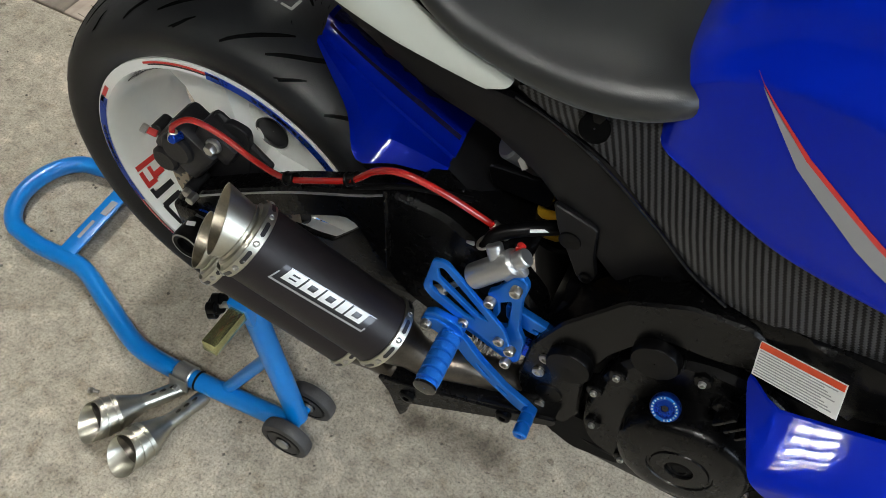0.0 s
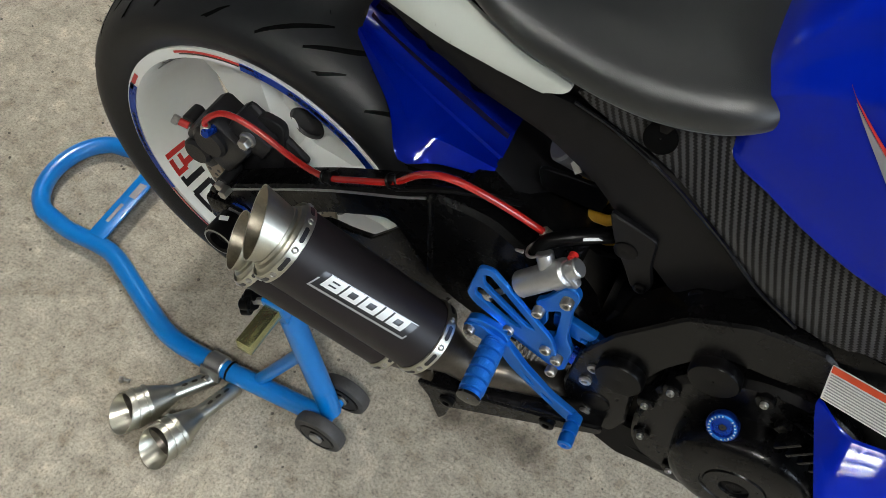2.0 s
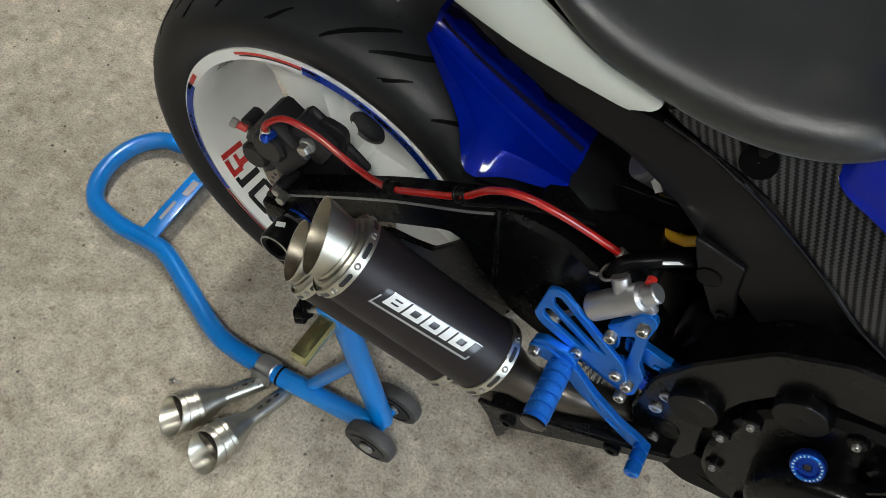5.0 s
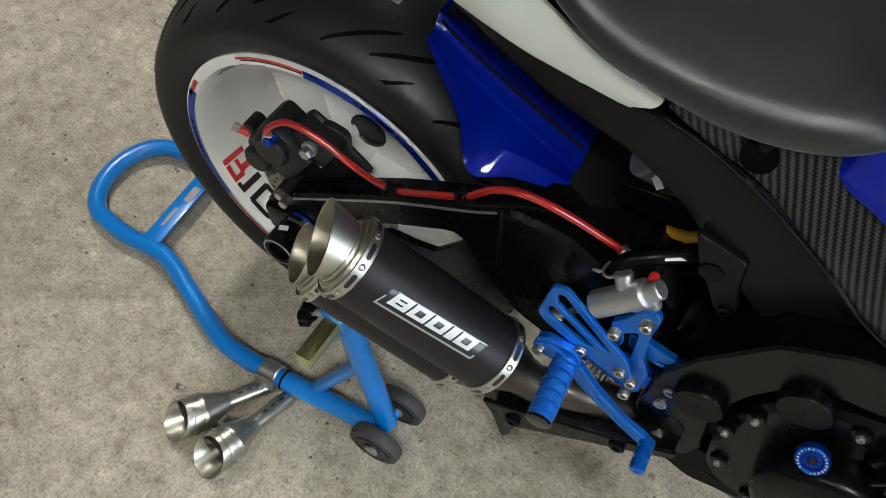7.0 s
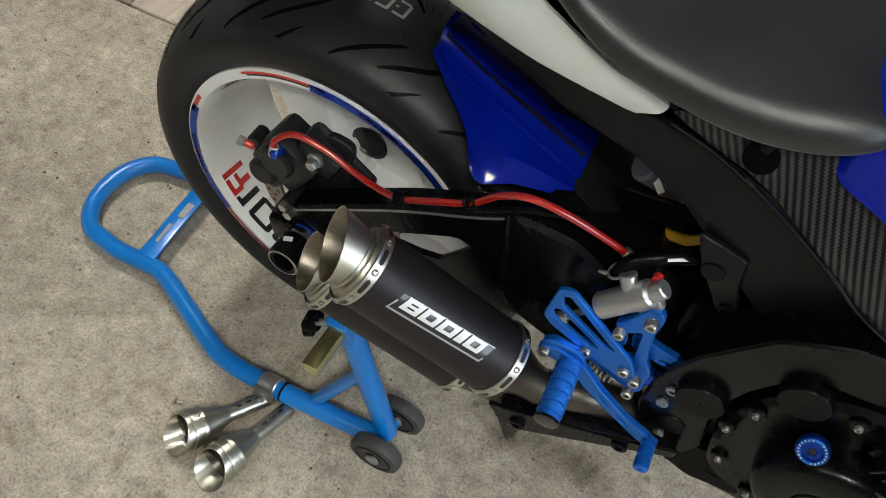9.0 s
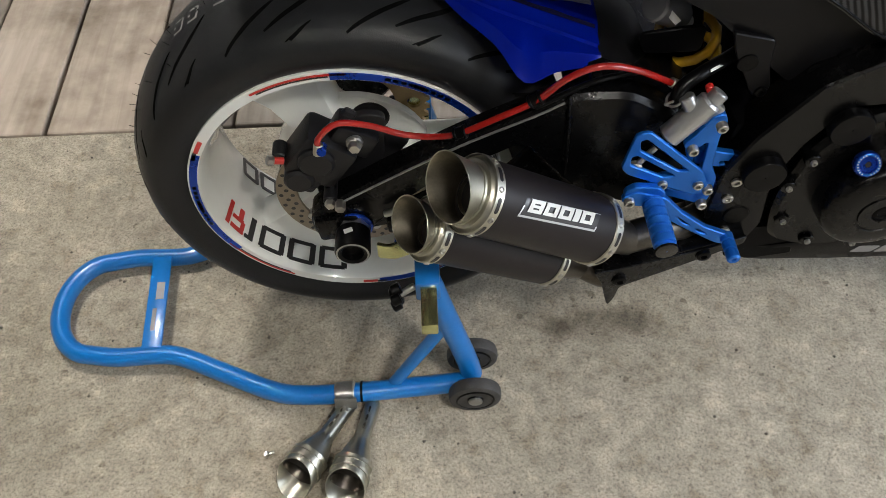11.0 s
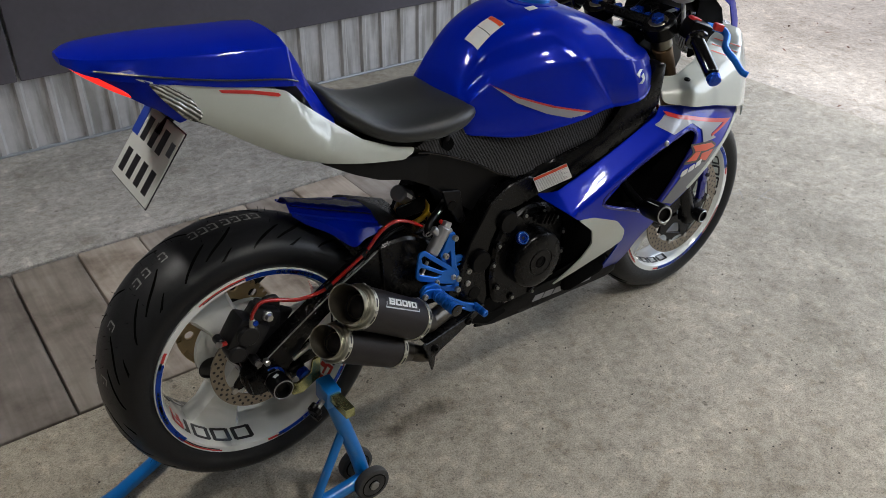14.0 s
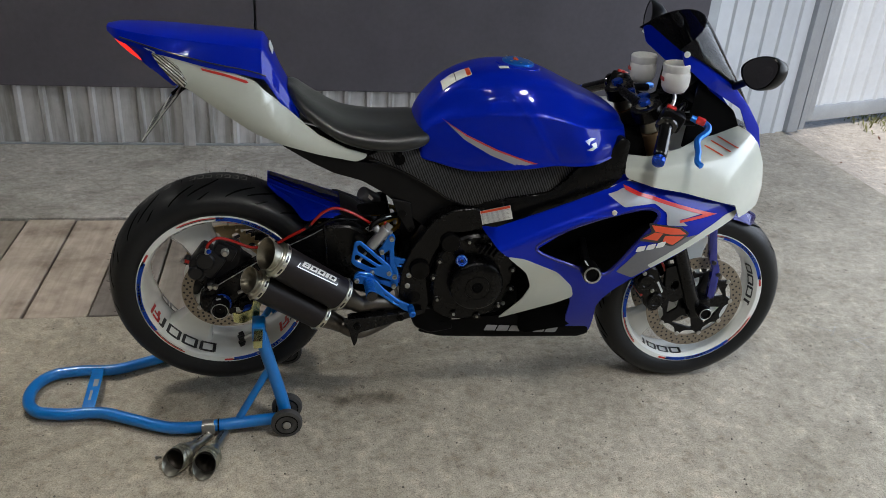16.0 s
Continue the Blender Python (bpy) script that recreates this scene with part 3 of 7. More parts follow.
def corrugated(a, b, z0, z1, pitch=0.2, depth=0.022, thick=0.0015):
    """A sheet with trapezoid ribs from a to b in plan."""
    a, b = Vector((*a, 0)), Vector((*b, 0))
    L = (b - a).length
    d = (b - a) / L
    nrm = Vector((d.y, -d.x, 0))
    prof, s = [], 0.0
    while s < L:
        for ds, h in ((0, 0), (0.66, 0), (0.74, 1), (0.90, 1)):
            prof.append((min(L, s + ds * pitch), h * depth))
        s += pitch
    prof.append((L, 0))
    bm = bmesh.new()
    front = [[a + d * s + nrm * h + Vector((0, 0, z)) for s, h in prof] for z in (z0, z1)]
    back = [[q - nrm * thick for q in row] for row in front]
    rings(bm, front, False, cap=False)
    rings(bm, back, False, cap=False)
    return bm


# sheet wall: grey ribbed steel below, charcoal board above
wall_n = part("wall_north", corrugated((-4.2, WALL_Y), (2.42, WALL_Y), 0.0, 0.5, 0.117, 0.016), "sheet", smooth=20)
tagged(wall_n, "grey corrugated steel sheet wall base", kind="structure")
slab("wall_north_back", -4.2, 2.5, WALL_Y + 0.03, WALL_Y + 0.1, 0, 2.74, "gate_frame", "steel backing behind the sheet wall")
for x0, x1 in ((-4.2, -2.44), (-2.43, -0.006), (0.006, 2.40)):
    slab("wall_board", x0, x1, WALL_Y - 0.045, WALL_Y - 0.026, 0.315, 2.62, "panel_dark", "charcoal painted board on the wall")
slab("baseboard", -4.2, 2.42, WALL_Y - 0.02, WALL_Y - 0.004, 0.0, 0.012, "gate_frame", "thin steel foot strip under the sheet wall")
for x in (-0.36, 0.9):
    slab("wall_post", x - 0.03, x + 0.03, WALL_Y - 0.03, WALL_Y + 0.02, 0.0, 0.32, "sheet", "grey sheet joint cover on the wall")
inner = part("wall_gate_side", corrugated((2.42, 2.24), (3.26, 2.50), 0.0, 2.5, 0.135, 0.014), "gate_sheet", smooth=20)
tagged(inner, "pale corrugated steel sheet beside the gate", kind="structure")
post = thing("gate_post", (3.3, 2.53, 0), "grey square steel gate post on the floor edge", "gate post", kind="structure")
part("post_tube", box((0.10, 0.10, 2.5), pose(3.30, 2.53, 1.25, 0, 0, 18), 0.006), "gate_frame", post)
part("post_tube", box((0.05, 0.05, 2.5), pose(3.405, 2.56, 1.25, 0, 0, 18), 0.005), "gate_frame", post)

# open gate leaf outside
leaf = thing("gate_leaf", (3.45, 2.59, 0.04), "open pale corrugated steel gate leaf in a grey frame", "gate")
gd = Vector((0.95, 0.30, 0)).normalized()
ga, gb = Vector((3.46, 2.60, 0)), Vector((3.46, 2.60, 0)) + gd * 1.75
part("sheet", corrugated(ga.xy, gb.xy, 0.12, 2.4, 0.135, 0.014), "gate_sheet", leaf, smooth=20)
yaw = math.degrees(math.atan2(gd.y, gd.x))
mid = (ga + gb) / 2
for z in (0.09, 2.42):
    part("rail", box((1.8, 0.05, 0.10), pose(mid.x, mid.y + 0.0, z, 0, 0, yaw), 0.004), "gate_frame", leaf)
for q in (ga, gb):
    part("stile", box((0.06, 0.05, 2.4), pose(q.x, q.y - 0.01, 1.25, 0, 0, yaw), 0.004), "gate_frame", leaf)
part("drop_bolt", rod((gb.x - 0.02, gb.y - 0.05, 0.0), (gb.x - 0.05, gb.y - 0.05, 0.5), 0.010), "zinc", leaf)

# yard
bm = bmesh.new()
N = 44
for i in range(N + 1):
    for j in range(N + 1):
        x = EDGE_X + 0.001 + 60 * (i / N) ** 2.6
        y = -40 + 80 * j / N
        y = 3 * math.copysign(abs(y / 40) ** 2.2 * 13.3, y)
        z = -0.03 + 0.05 * noise.noise((x * 0.9, y * 0.9, 0)) * min(1, (x - EDGE_X)) + 0.012 * noise.noise((x * 5, y * 5, 1)) * min(1, (x - EDGE_X) * 3)
        bm.verts.new((x, y, z))
bm.verts.ensure_lookup_table()
for i in range(N):
    for j in range(N):
        k = i * (N + 1) + j
        bm.faces.new([bm.verts[q] for q in (k, k + N + 1, k + N + 2, k + 1)])
tagged(part("ground", bm, "dirt"), "sandy yard ground with dry leaves", kind="structure")


def grass_patch():
    rnd = random.Random(4)
    bm = bmesh.new()
    for _ in range(34000):
        x, y = rnd.uniform(3.9, 10.5), rnd.uniform(-0.5, 5.5)
        edge = 0.35 * noise.noise((x * 0.7, y * 0.7, 5)) + 0.12 * noise.noise((x * 3, y * 3, 2))
        if (x - 5.0) * 0.55 + (y - 2.0) * 0.8 + edge * 3 < 0:
            continue
        if rnd.random() < 0.35 + 0.6 * noise.noise((x * 1.6, y * 1.6, 9)):
            continue
        hgt, a, w = rnd.uniform(0.004, 0.02), rnd.uniform(0, 6.28), rnd.uniform(0.003, 0.007)
        d, l = Vector((math.cos(a), math.sin(a), 0)), Vector((-math.sin(a), math.cos(a), 0)) * rnd.uniform(0, 0.05)
        b = Vector((x, y, -0.05 + 0.05 * noise.noise((x * 0.9, y * 0.9, 0))))
        q = [b - d * w, b + d * w, b + d * w * 0.6 + l * 0.5 + Vector((0, 0, 0.05 + hgt * 0.6)), b + l + Vector((0, 0, 0.05 + hgt))]
        vs = [bm.verts.new(v) for v in q]
        bm.faces.new(vs)
    return bm


tagged(part("grass", grass_patch(), "grass", smooth=0), "patchy dry grass on the sandy yard", "grass", kind="stuff")
rnd = random.Random(8)
bm = bmesh.new()
for _ in range(420):
    x, y = rnd.uniform(EDGE_X + 0.05, 7.5), rnd.uniform(-1.5, 4)
    s = rnd.uniform(0.006, 0.022)
    m = pose(x, y, -0.008, rnd.uniform(-30, 30), rnd.uniform(-30, 30), rnd.uniform(0, 360))
    vs = [bm.verts.new(m @ Vector(q)) for q in ((-s, 0, 0), (0, -s * 0.4, 0.003), (s, 0, 0.004), (0, s * 0.4, 0.002))]
    bm.faces.new(vs)
tagged(part("dry_leaves", bm, "fence", smooth=0), "scattered dry brown leaves on the sandy yard", "leaves", kind="stuff")

# plank fence at the far side of the yard
fence = thing("plank_fence", (6.9, 4.9, 0), "brown horizontal plank fence at the yard's far side", "fence")
fd = Vector((0.80, -0.60, 0)).normalized()
f0 = Vector((5.0, 5.6, 0))
fyaw = math.degrees(math.atan2(fd.y, fd.x))
for s in range(0, 6):
    q = f0 + fd * (s * 1.6)
    part("fence_post", box((0.14, 0.12, 2.5), pose(q.x, q.y, 1.2, 0, 0, fyaw), 0.006), "fence", fence, smooth=0)
    for k in range(11):
        c = q + fd * 0.8 + Vector((0, 0, 0.14 + k * 0.205))
        part("board", box((1.56, 0.03, 0.165), Matrix.Translation(c) @ pose(0, 0.05, 0, 0, rnd.uniform(-0.3, 0.3), fyaw), 0.004, segs=1), "fence", fence, smooth=0)
hedge = bmesh.new()
rnd = random.Random(11)
for _ in range(5200):
    q = f0 + fd * rnd.uniform(-2, 11) + Vector((0.6, 0.8, 0)) * rnd.uniform(0.4, 2.6)
    q.z = rnd.uniform(0.0, 3.4) * rnd.uniform(0.5, 1)
    s = rnd.uniform(0.04, 0.10)
    m = Matrix.Translation(q) @ Euler((rnd.uniform(0, 6), rnd.uniform(0, 6), rnd.uniform(0, 6))).to_matrix().to_4x4()
    hedge.faces.new([hedge.verts.new(m @ Vector(v)) for v in ((-s, 0, 0), (0, -s * 0.5, 0), (s, 0, 0.01), (0, s * 0.5, 0))])
tagged(part("hedge", hedge, "grass", smooth=0), "green leafy hedge behind the plank fence", "hedge", kind="stuff")

# louvred ceiling lights, mirrored in the paint
for cx, cy in LIGHTS:
    lt = thing("ceiling_light", (cx, cy, 2.62), "louvred white tube ceiling light", "ceiling light", "ceiling lights")
    part("housing", box((0.34, 0.40, 0.03), pose(cx, cy, 2.605), 0.004), "label", lt, smooth=0)
    for k in range(6):
        part("louvre", box((0.31, 0.020, 0.022), pose(cx, cy - 0.175 + k * 0.070, 2.552), 0), "label", lt, smooth=0)
    for k in range(3):
        part("louvre_rail", box((0.006, 0.36, 0.024), pose(cx - 0.152 + k * 0.152, cy, 2.552), 0), "label", lt, smooth=0)

# pit boards
pit = thing("pit_cover", (-0.5, 0.84, -0.07), "row of worn wooden boards over an inspection pit", "pit cover", kind="structure")
rnd = random.Random(3)
edges = [-1.72, -1.53, -1.33, -1.12, -0.915, -0.722, -0.512, -0.312, -0.098, 0.113, 0.333, 0.517, 0.722, 0.945, 1.165]
for k in range(len(edges) - 1):
    a, b = edges[k] + 0.0035, edges[k + 1] - 0.0035
    dz = rnd.uniform(-0.007, -0.001)
    bd = part("board", box((b - a, PIT1 - PIT0 - rnd.uniform(0.004, 0.012), 0.05), pose((a + b) / 2, (PIT0 + PIT1) / 2, -0.025 + dz, rnd.uniform(-0.15, 0.15), rnd.uniform(-0.3, 0.3), rnd.uniform(-0.25, 0.25)), 0.005),
              "board_grey" if k in (1, 3, 6, 7) else "board", pit, smooth=0)
slab("floor_gate", 2.4, EDGE_X, WALL_Y, 2.62, -0.12, 0, "concrete", "grey concrete floor beside the gate post", 0)
slab("floor_rear_west", -4.2, -1.73, PIT0 - 0.008, PIT1 + 0.008, -0.12, -0.001, "concrete", "grey concrete floor")

# grit on the floor
bm = bmesh.new()
for _ in range(700):
    x, y, s = rnd.uniform(-1.2, 2.6), rnd.uniform(-1.6, 0.4), rnd.uniform(0.0012, 0.0038)
    m = pose(x, y, s * 0.35, 0, 0, rnd.uniform(0, 360))
    bmesh.ops.create_cone(bm, cap_ends=True, segments=5, radius1=s, radius2=s * 0.4, depth=s, matrix=m)
tagged(part("grit", bm, "oil"), "small dark grit scattered on the floor", "grit", kind="stuff")


# pale scratches in the concrete
for a, b in (((2.182, 0.143), (2.208, 0.07)), ((2.275, 0.142), (2.147, 0.116)), ((2.06, 0.247), (2.134, 0.186)), ((2.167, 0.215), (2.111, 0.155))):
    a, b = Vector((*a, 0.0006)), Vector((*b, 0.0006))
    bm, side_v = bmesh.new(), (b - a).normalized().cross(Vector((0, 0, 1)))
    pts = [a.lerp(b, k / 8) + side_v * 0.004 * noise.noise((k * 0.9, a.x * 9, a.y * 9)) for k in range(9)]
    rings(bm, [[q - side_v * 0.0022 for q in pts], [q + side_v * 0.0022 for q in pts]], False, cap=False)
    part("scratch", bm, "apron", floor_main, smooth=0)


# ---- loose things on the floor ----
def exhaust_insert(name, mouth, tail, r, label):
    """A stainless exhaust insert: a short cup, a cone and a thin perforated pipe."""
    mouth, tail = Vector(mouth), Vector(tail)
    L, ax = (tail - mouth).length, tail - mouth
    ob = thing(name, ((mouth.x + tail.x) / 2, (mouth.y + tail.y) / 2, 0), label, "exhaust insert", "exhaust inserts on the floor")
    cup = revolve([(0.020, r * 0.88), (0.002, r * 0.95), (0, r * 0.97), (0, r), (0.004, r * 1.01), (0.020, r * 0.985), (0.0205, r * 1.04), (0.027, r * 1.04), (0.0275, r * 0.97), (0.040, r * 0.95), (0.0405, r * 1.0), (0.047, r * 0.99), (0.0475, r * 0.90), (0.086, r * 0.45)], mouth, ax, 40, cap=False)
    way = ax.normalized()
    for v in cup.verts:
        q = v.co - mouth
        along = q.dot(way)
        if along < 0.034:
            v.co += way * 0.62 * (q.z - along * way.z) * (1 - along / 0.034)
    part("cup", cup, "insert", ob)
    part("throat", revolve([(0.012, r * 0.90), (0.055, r * 0.42), (0.075, r * 0.40), (0.075, 0.0005)], mouth, ax, 32, cap=False), "pipe", ob)
    part("pipe", revolve([(0.085, r * 0.45), (0.09, r * 0.42), (L - 0.006, r * 0.42), (L, r * 0.36), (L - 0.02, r * 0.33)], mouth, ax, 24, cap=False), "insert", ob)
    for k in range(3):
        s = mouth + ax.normalized() * (L - 0.02 - k * 0.016)
        part("slot", box((0.012, 0.004, 0.003), Matrix.Translation(s + Vector((0, 0, r * 0.42 - 0.0005))) @ pose(0, 0, 0, 0, 0, math.degrees(math.atan2(ax.y, ax.x)))), "pipe", ob)
    return ob


exhaust_insert("exhaust_insert", (-0.124, -0.366, 0.0335), (-0.042, -0.234, 0.013), 0.0315, "polished stainless exhaust insert lying on the floor")
exhaust_insert("exhaust_insert", (-0.044, -0.386, 0.0335), (-0.002, -0.233, 0.013), 0.0315, "stainless exhaust insert lying against the other on the floor")
ob = thing("screw", (-0.174, -0.316, 0), "small bright screw on the floor", "screw")
part("head", revolve([(0, 0.006), (0.005, 0.006), (0.007, 0.004)], (-0.178, -0.314, 0.007), (1, 0.4, 0.1), 6), "bolt", ob)
part("shank", rod((-0.174, -0.312, 0.006), (-0.163, -0.308, 0.005), 0.003, 8), "bolt", ob)


# ---- paddock stand ----
stand = thing("paddock_stand", (-0.1, -0.02, 0), "blue tubular paddock stand lifting the rear wheel", "paddock stand")
CY = -0.027
R0 = 0.0165
side_pts = [(-0.488, 0.098, 0.024), (-0.44, 0.105, 0.024), (-0.375, 0.103, 0.024), (-0.33, 0.110, 0.024), (-0.25, 0.146, 0.024), (-0.17, 0.182, 0.025), (-0.12, 0.193, 0.027), (-0.04, 0.195, 0.031), (0.06, 0.193, 0.038), (0.155, 0.190, 0.044)]
right = [(x, CY - w, z) for x, w, z in side_pts]
left = [(x, CY + w, z) for x, w, z in side_pts]
arc = [(-0.488 - 0.074 * math.sin(a), CY - 0.098 * math.cos(a), 0.024) for a in (radians(d) for d in range(20, 161, 20))]
part("loop_tube", tube(right[4::-1] + arc + left[:5], R0, 14, 6), "stand", stand)
part("side_tube", tube(right[4:], R0, 14, 6), "stand", stand)
part("side_tube", tube(left[4:], R0, 14, 6), "stand", stand)
part("cross_strap", box((0.034, 0.195, 0.005), pose(-0.388, CY, 0.036, 0, 0, 3), 0.001), "stand", stand)
part("maker_mark", box((0.014, 0.036, 0.0008), pose(-0.385, CY + 0.02, 0.0390, 0, 0, 3), 0), "print", stand, "worn pale maker's mark")
part("small_print", box((0.007, 0.045, 0.0006), pose(-0.388, CY - 0.04, 0.0389, 0, 0, 3), 0), "print", stand)
for sgn in (-1, 1):
    Y = lambda w: CY + sgn * w
    part("clamp_sleeve", rod((-0.064, Y(0.194), 0.030), (-0.030, Y(0.194), 0.0315), 0.0188, 24), "zinc", stand, "bare zinc clamp sleeve joining the tubes")
    part("sleeve_seam", rod((-0.022, Y(0.194), 0.032), (-0.018, Y(0.194), 0.032), 0.0182, 24), "plastic", stand)
    part("clamp_tab", box((0.036, 0.004, 0.026), pose(-0.046, Y(0.215), 0.034, sgn * 12, 0, 0), 0.001), "zinc", stand, "bare zinc clamp tab")
    part("clamp_bolt", rod((-0.048, Y(0.215), 0.026), (-0.048, Y(0.226), 0.026), 0.006, 6), "bolt", stand)
    up = [(0.163, Y(0.178), 0.050), (0.150, Y(0.176), 0.115), (0.122, Y(0.172), 0.225), (0.100, Y(0.168), 0.315)]
    part("upright", tube(up, 0.0175, 14, 5), "stand", stand)
    part("brace", tube([(0.035, Y(0.186), 0.046), (0.124, Y(0.172), 0.205)], 0.0105, 12, 2, False), "stand", stand)
    part("axle_bar", rod((0.166, Y(0.125), 0.044), (0.166, Y(0.226), 0.044), 0.008, 14), "stand", stand)
    for w in (0.141, 0.214):
        cw = part("caster", revolve([(-0.010, 0.020), (-0.0115, 0.026), (-0.0115, 0.036), (-0.0095, 0.0412), (-0.004, 0.043), (0.004, 0.043), (0.0095, 0.0412), (0.0115, 0.036), (0.0115, 0.026), (0.010, 0.020)], (0.166, Y(w), 0.044), (0, 1, 0), 36), "wheelgrey", stand, "scuffed dark rubber caster wheel")
        for s2 in (-1, 1):
            part("hub", revolve([(0.006, 0.033), (0.0122, 0.032), (0.0128, 0.029), (0.0075, 0.027), (0.0068, 0.015), (0.0118, 0.013), (0.0126, 0.006)], (0.166, Y(w), 0.044), (0, s2, 0), 24), "plastic", cw, "black plastic hub")
            part("axle_end", rod((0.166, Y(w) + s2 * 0.010, 0.044), (0.166, Y(w) + s2 * 0.0155, 0.044), 0.0115, 12), "zinc", cw)
    # height socket, sliding bar and hook
    part("socket", box((0.034, 0.052, 0.050), pose(0.098, Y(0.166), 0.325, -8 * sgn, 0, 0), 0.003), "stand", stand)
    part("slide_bar", box((0.022, 0.129, 0.022), pose(0.099, Y(0.1935), 0.330, 3 * sgn, 0, 0), 0.0015), "yzinc", stand, "yellow-zinc sliding hook bar")
    part("hook_plate", plate(rounded([(0.03, 0.326), (0.055, 0.322), (0.10, 0.345), (0.103, 0.40), (0.085, 0.398), (0.078, 0.366), (0.045, 0.352), (0.03, 0.36)], 0.006), (), Y(0.128), Y(0.134)), "yzinc", stand, "yellow-zinc steel hook")
    part("knob_shank", rod((0.080, Y(0.176), 0.316), (0.055, Y(0.186), 0.308), 0.005, 10), "zinc", stand)
    kb = bmesh.new()
    for k in range(5):
        a = 2 * math.pi * k / 5
        rod((0.060, Y(0.184) + 0.012 * math.cos(a), 0.309 + 0.012 * math.sin(a)), (0.048, Y(0.188) + 0.012 * math.cos(a), 0.305 + 0.012 * math.sin(a)), 0.0085, 12, bm=kb)
    rod((0.060, Y(0.184), 0.309), (0.047, Y(0.188), 0.305), 0.014, 16, bm=kb)
    part("knob", kb, "plastic", stand, "black plastic lobed knob")


# ---- motorcycle ----
AX_R, AX_F = Vector((0, 0, 0.377)), Vector((1.41, 0, 0.295))
bike = thing("motorcycle", (0.7, 0, 0), "blue and white sports motorcycle raised on a rear stand", "motorcycle")


def wheel(name, c, half, tyre_prof, R_out, parent_label, spokes, spoke_w, disc_sides, seg=96):
    drop = 0.028
    prof = [(-half, 0.228), (-half, 0.2135), (-half + 0.008, 0.2085), (-half * 0.55, 0.203), (0, 0.198), (half * 0.55, 0.203), (half - 0.008, 0.2085), (half, 0.2135), (half, 0.228),
            (half - 0.005, 0.2285), (half - 0.008, 0.218), (half * 0.5, 0.209), (0, 0.204), (-half * 0.5, 0.209), (-half + 0.008, 0.218), (-half + 0.005, 0.2285)]
    w_ob = part(name, revolve(prof, c, (0, 1, 0), seg, True), "wheel", bike, parent_label)
    for a in spokes:
        bm = bmesh.new()
        d = Vector((math.cos(radians(a)), 0, math.sin(radians(a))))
        t = Vector((-d.z, 0, d.x))
        loops = []
        for r, w, h, dy in ((0.030, 0.040, 0.052, 0), (0.060, 0.040, 0.044, 0), (0.10, 0.038, 0.034, 0), (0.15, 0.048, 0.028, 0), (0.185, 0.064, 0.030, 0), (0.2035, 0.084, 0.034, 0)):
            w, h = w * spoke_w, h * min(1.0, half / 0.075)
            loops.append([Vector(c) + d * r + t * w * x + Vector((0, h * y, 0)) for x, y in ((-1, -0.55), (-0.8, -0.95), (-0.3, -1), (0.3, -1), (0.8, -0.95), (1, -0.55), (1, 0.55), (0.8, 0.95), (0.3, 1), (-0.3, 1), (-0.8, 0.95), (-1, 0.55))])
        part("spoke", rings(bm, loops, True), "wheel", w_ob)
    if half > 0.06:
        part("hub_web", revolve([(-0.008, 0.05), (-0.012, 0.100), (-0.006, 0.112), (0.006, 0.112), (0.012, 0.100), (0.008, 0.05)], c, (0, 1, 0), 48, True), "wheel", w_ob)
    part("hub", revolve([(-0.06, 0.032), (-0.055, 0.045), (-0.03, 0.052), (0.03, 0.052), (0.055, 0.045), (0.06, 0.032)], c, (0, 1, 0), 32), "wheel", w_ob)
    ty = part("tyre", revolve(tyre_prof, c, (0, 1, 0), 128, True), "rubber", w_ob, "black sports tyre, lightly worn")
    return w_ob, ty


RT = [(-0.070, 0.220), (-0.079, 0.2275), (-0.0855, 0.236), (-0.0905, 0.247), (-0.0920, 0.259), (-0.0905, 0.268), (-0.085, 0.279), (-0.074, 0.2885), (-0.058, 0.2965), (-0.039, 0.3028), (-0.02, 0.3062), (0, 0.3075)]
RT = RT + [(-y, r) for y, r in RT[-2::-1]] + [(0.05, 0.215), (-0.05, 0.215)]
rear, rear_tyre = wheel("rear_wheel", AX_R, 0.083, RT, 0.3115, "white three-spoke rear wheel with lettered rim", (117, 237, 357), 1.0, (-1,))
FT = [(-0.042, 0.220), (-0.049, 0.2275), (-0.055, 0.236), (-0.060, 0.250), (-0.0605, 0.260), (-0.056, 0.272), (-0.046, 0.284), (-0.030, 0.293), (-0.015, 0.2975), (0, 0.299)]
FT = FT + [(-y, r) for y, r in FT[-2::-1]] + [(0.03, 0.215), (-0.03, 0.215)]
front, front_tyre = wheel("front_wheel", AX_F, 0.052, FT, 0.299, "white three-spoke front wheel with blue rim stickers", (95, 215, 335), 0.8, (-1, 1))


def prof_r(prof, y):
    for (y0, r0), (y1, r1) in zip(prof, prof[1:]):
        if y0 <= y <= y1:
            return r0 + (r1 - r0) * (y - y0) / max(1e-6, y1 - y0)
    return prof[0][1]


def on_tyre(c, prof, a, y, lift):
    r = prof_r(prof, y)
    dr = (prof_r(prof, y + 0.002) - prof_r(prof, y - 0.002)) / 0.004
    k = 1 / math.sqrt(1 + dr * dr)
    d = Vector((math.cos(a), 0, math.sin(a)))
    return Vector(c) + d * (r + lift * k) + Vector((0, y - lift * dr * k, 0))


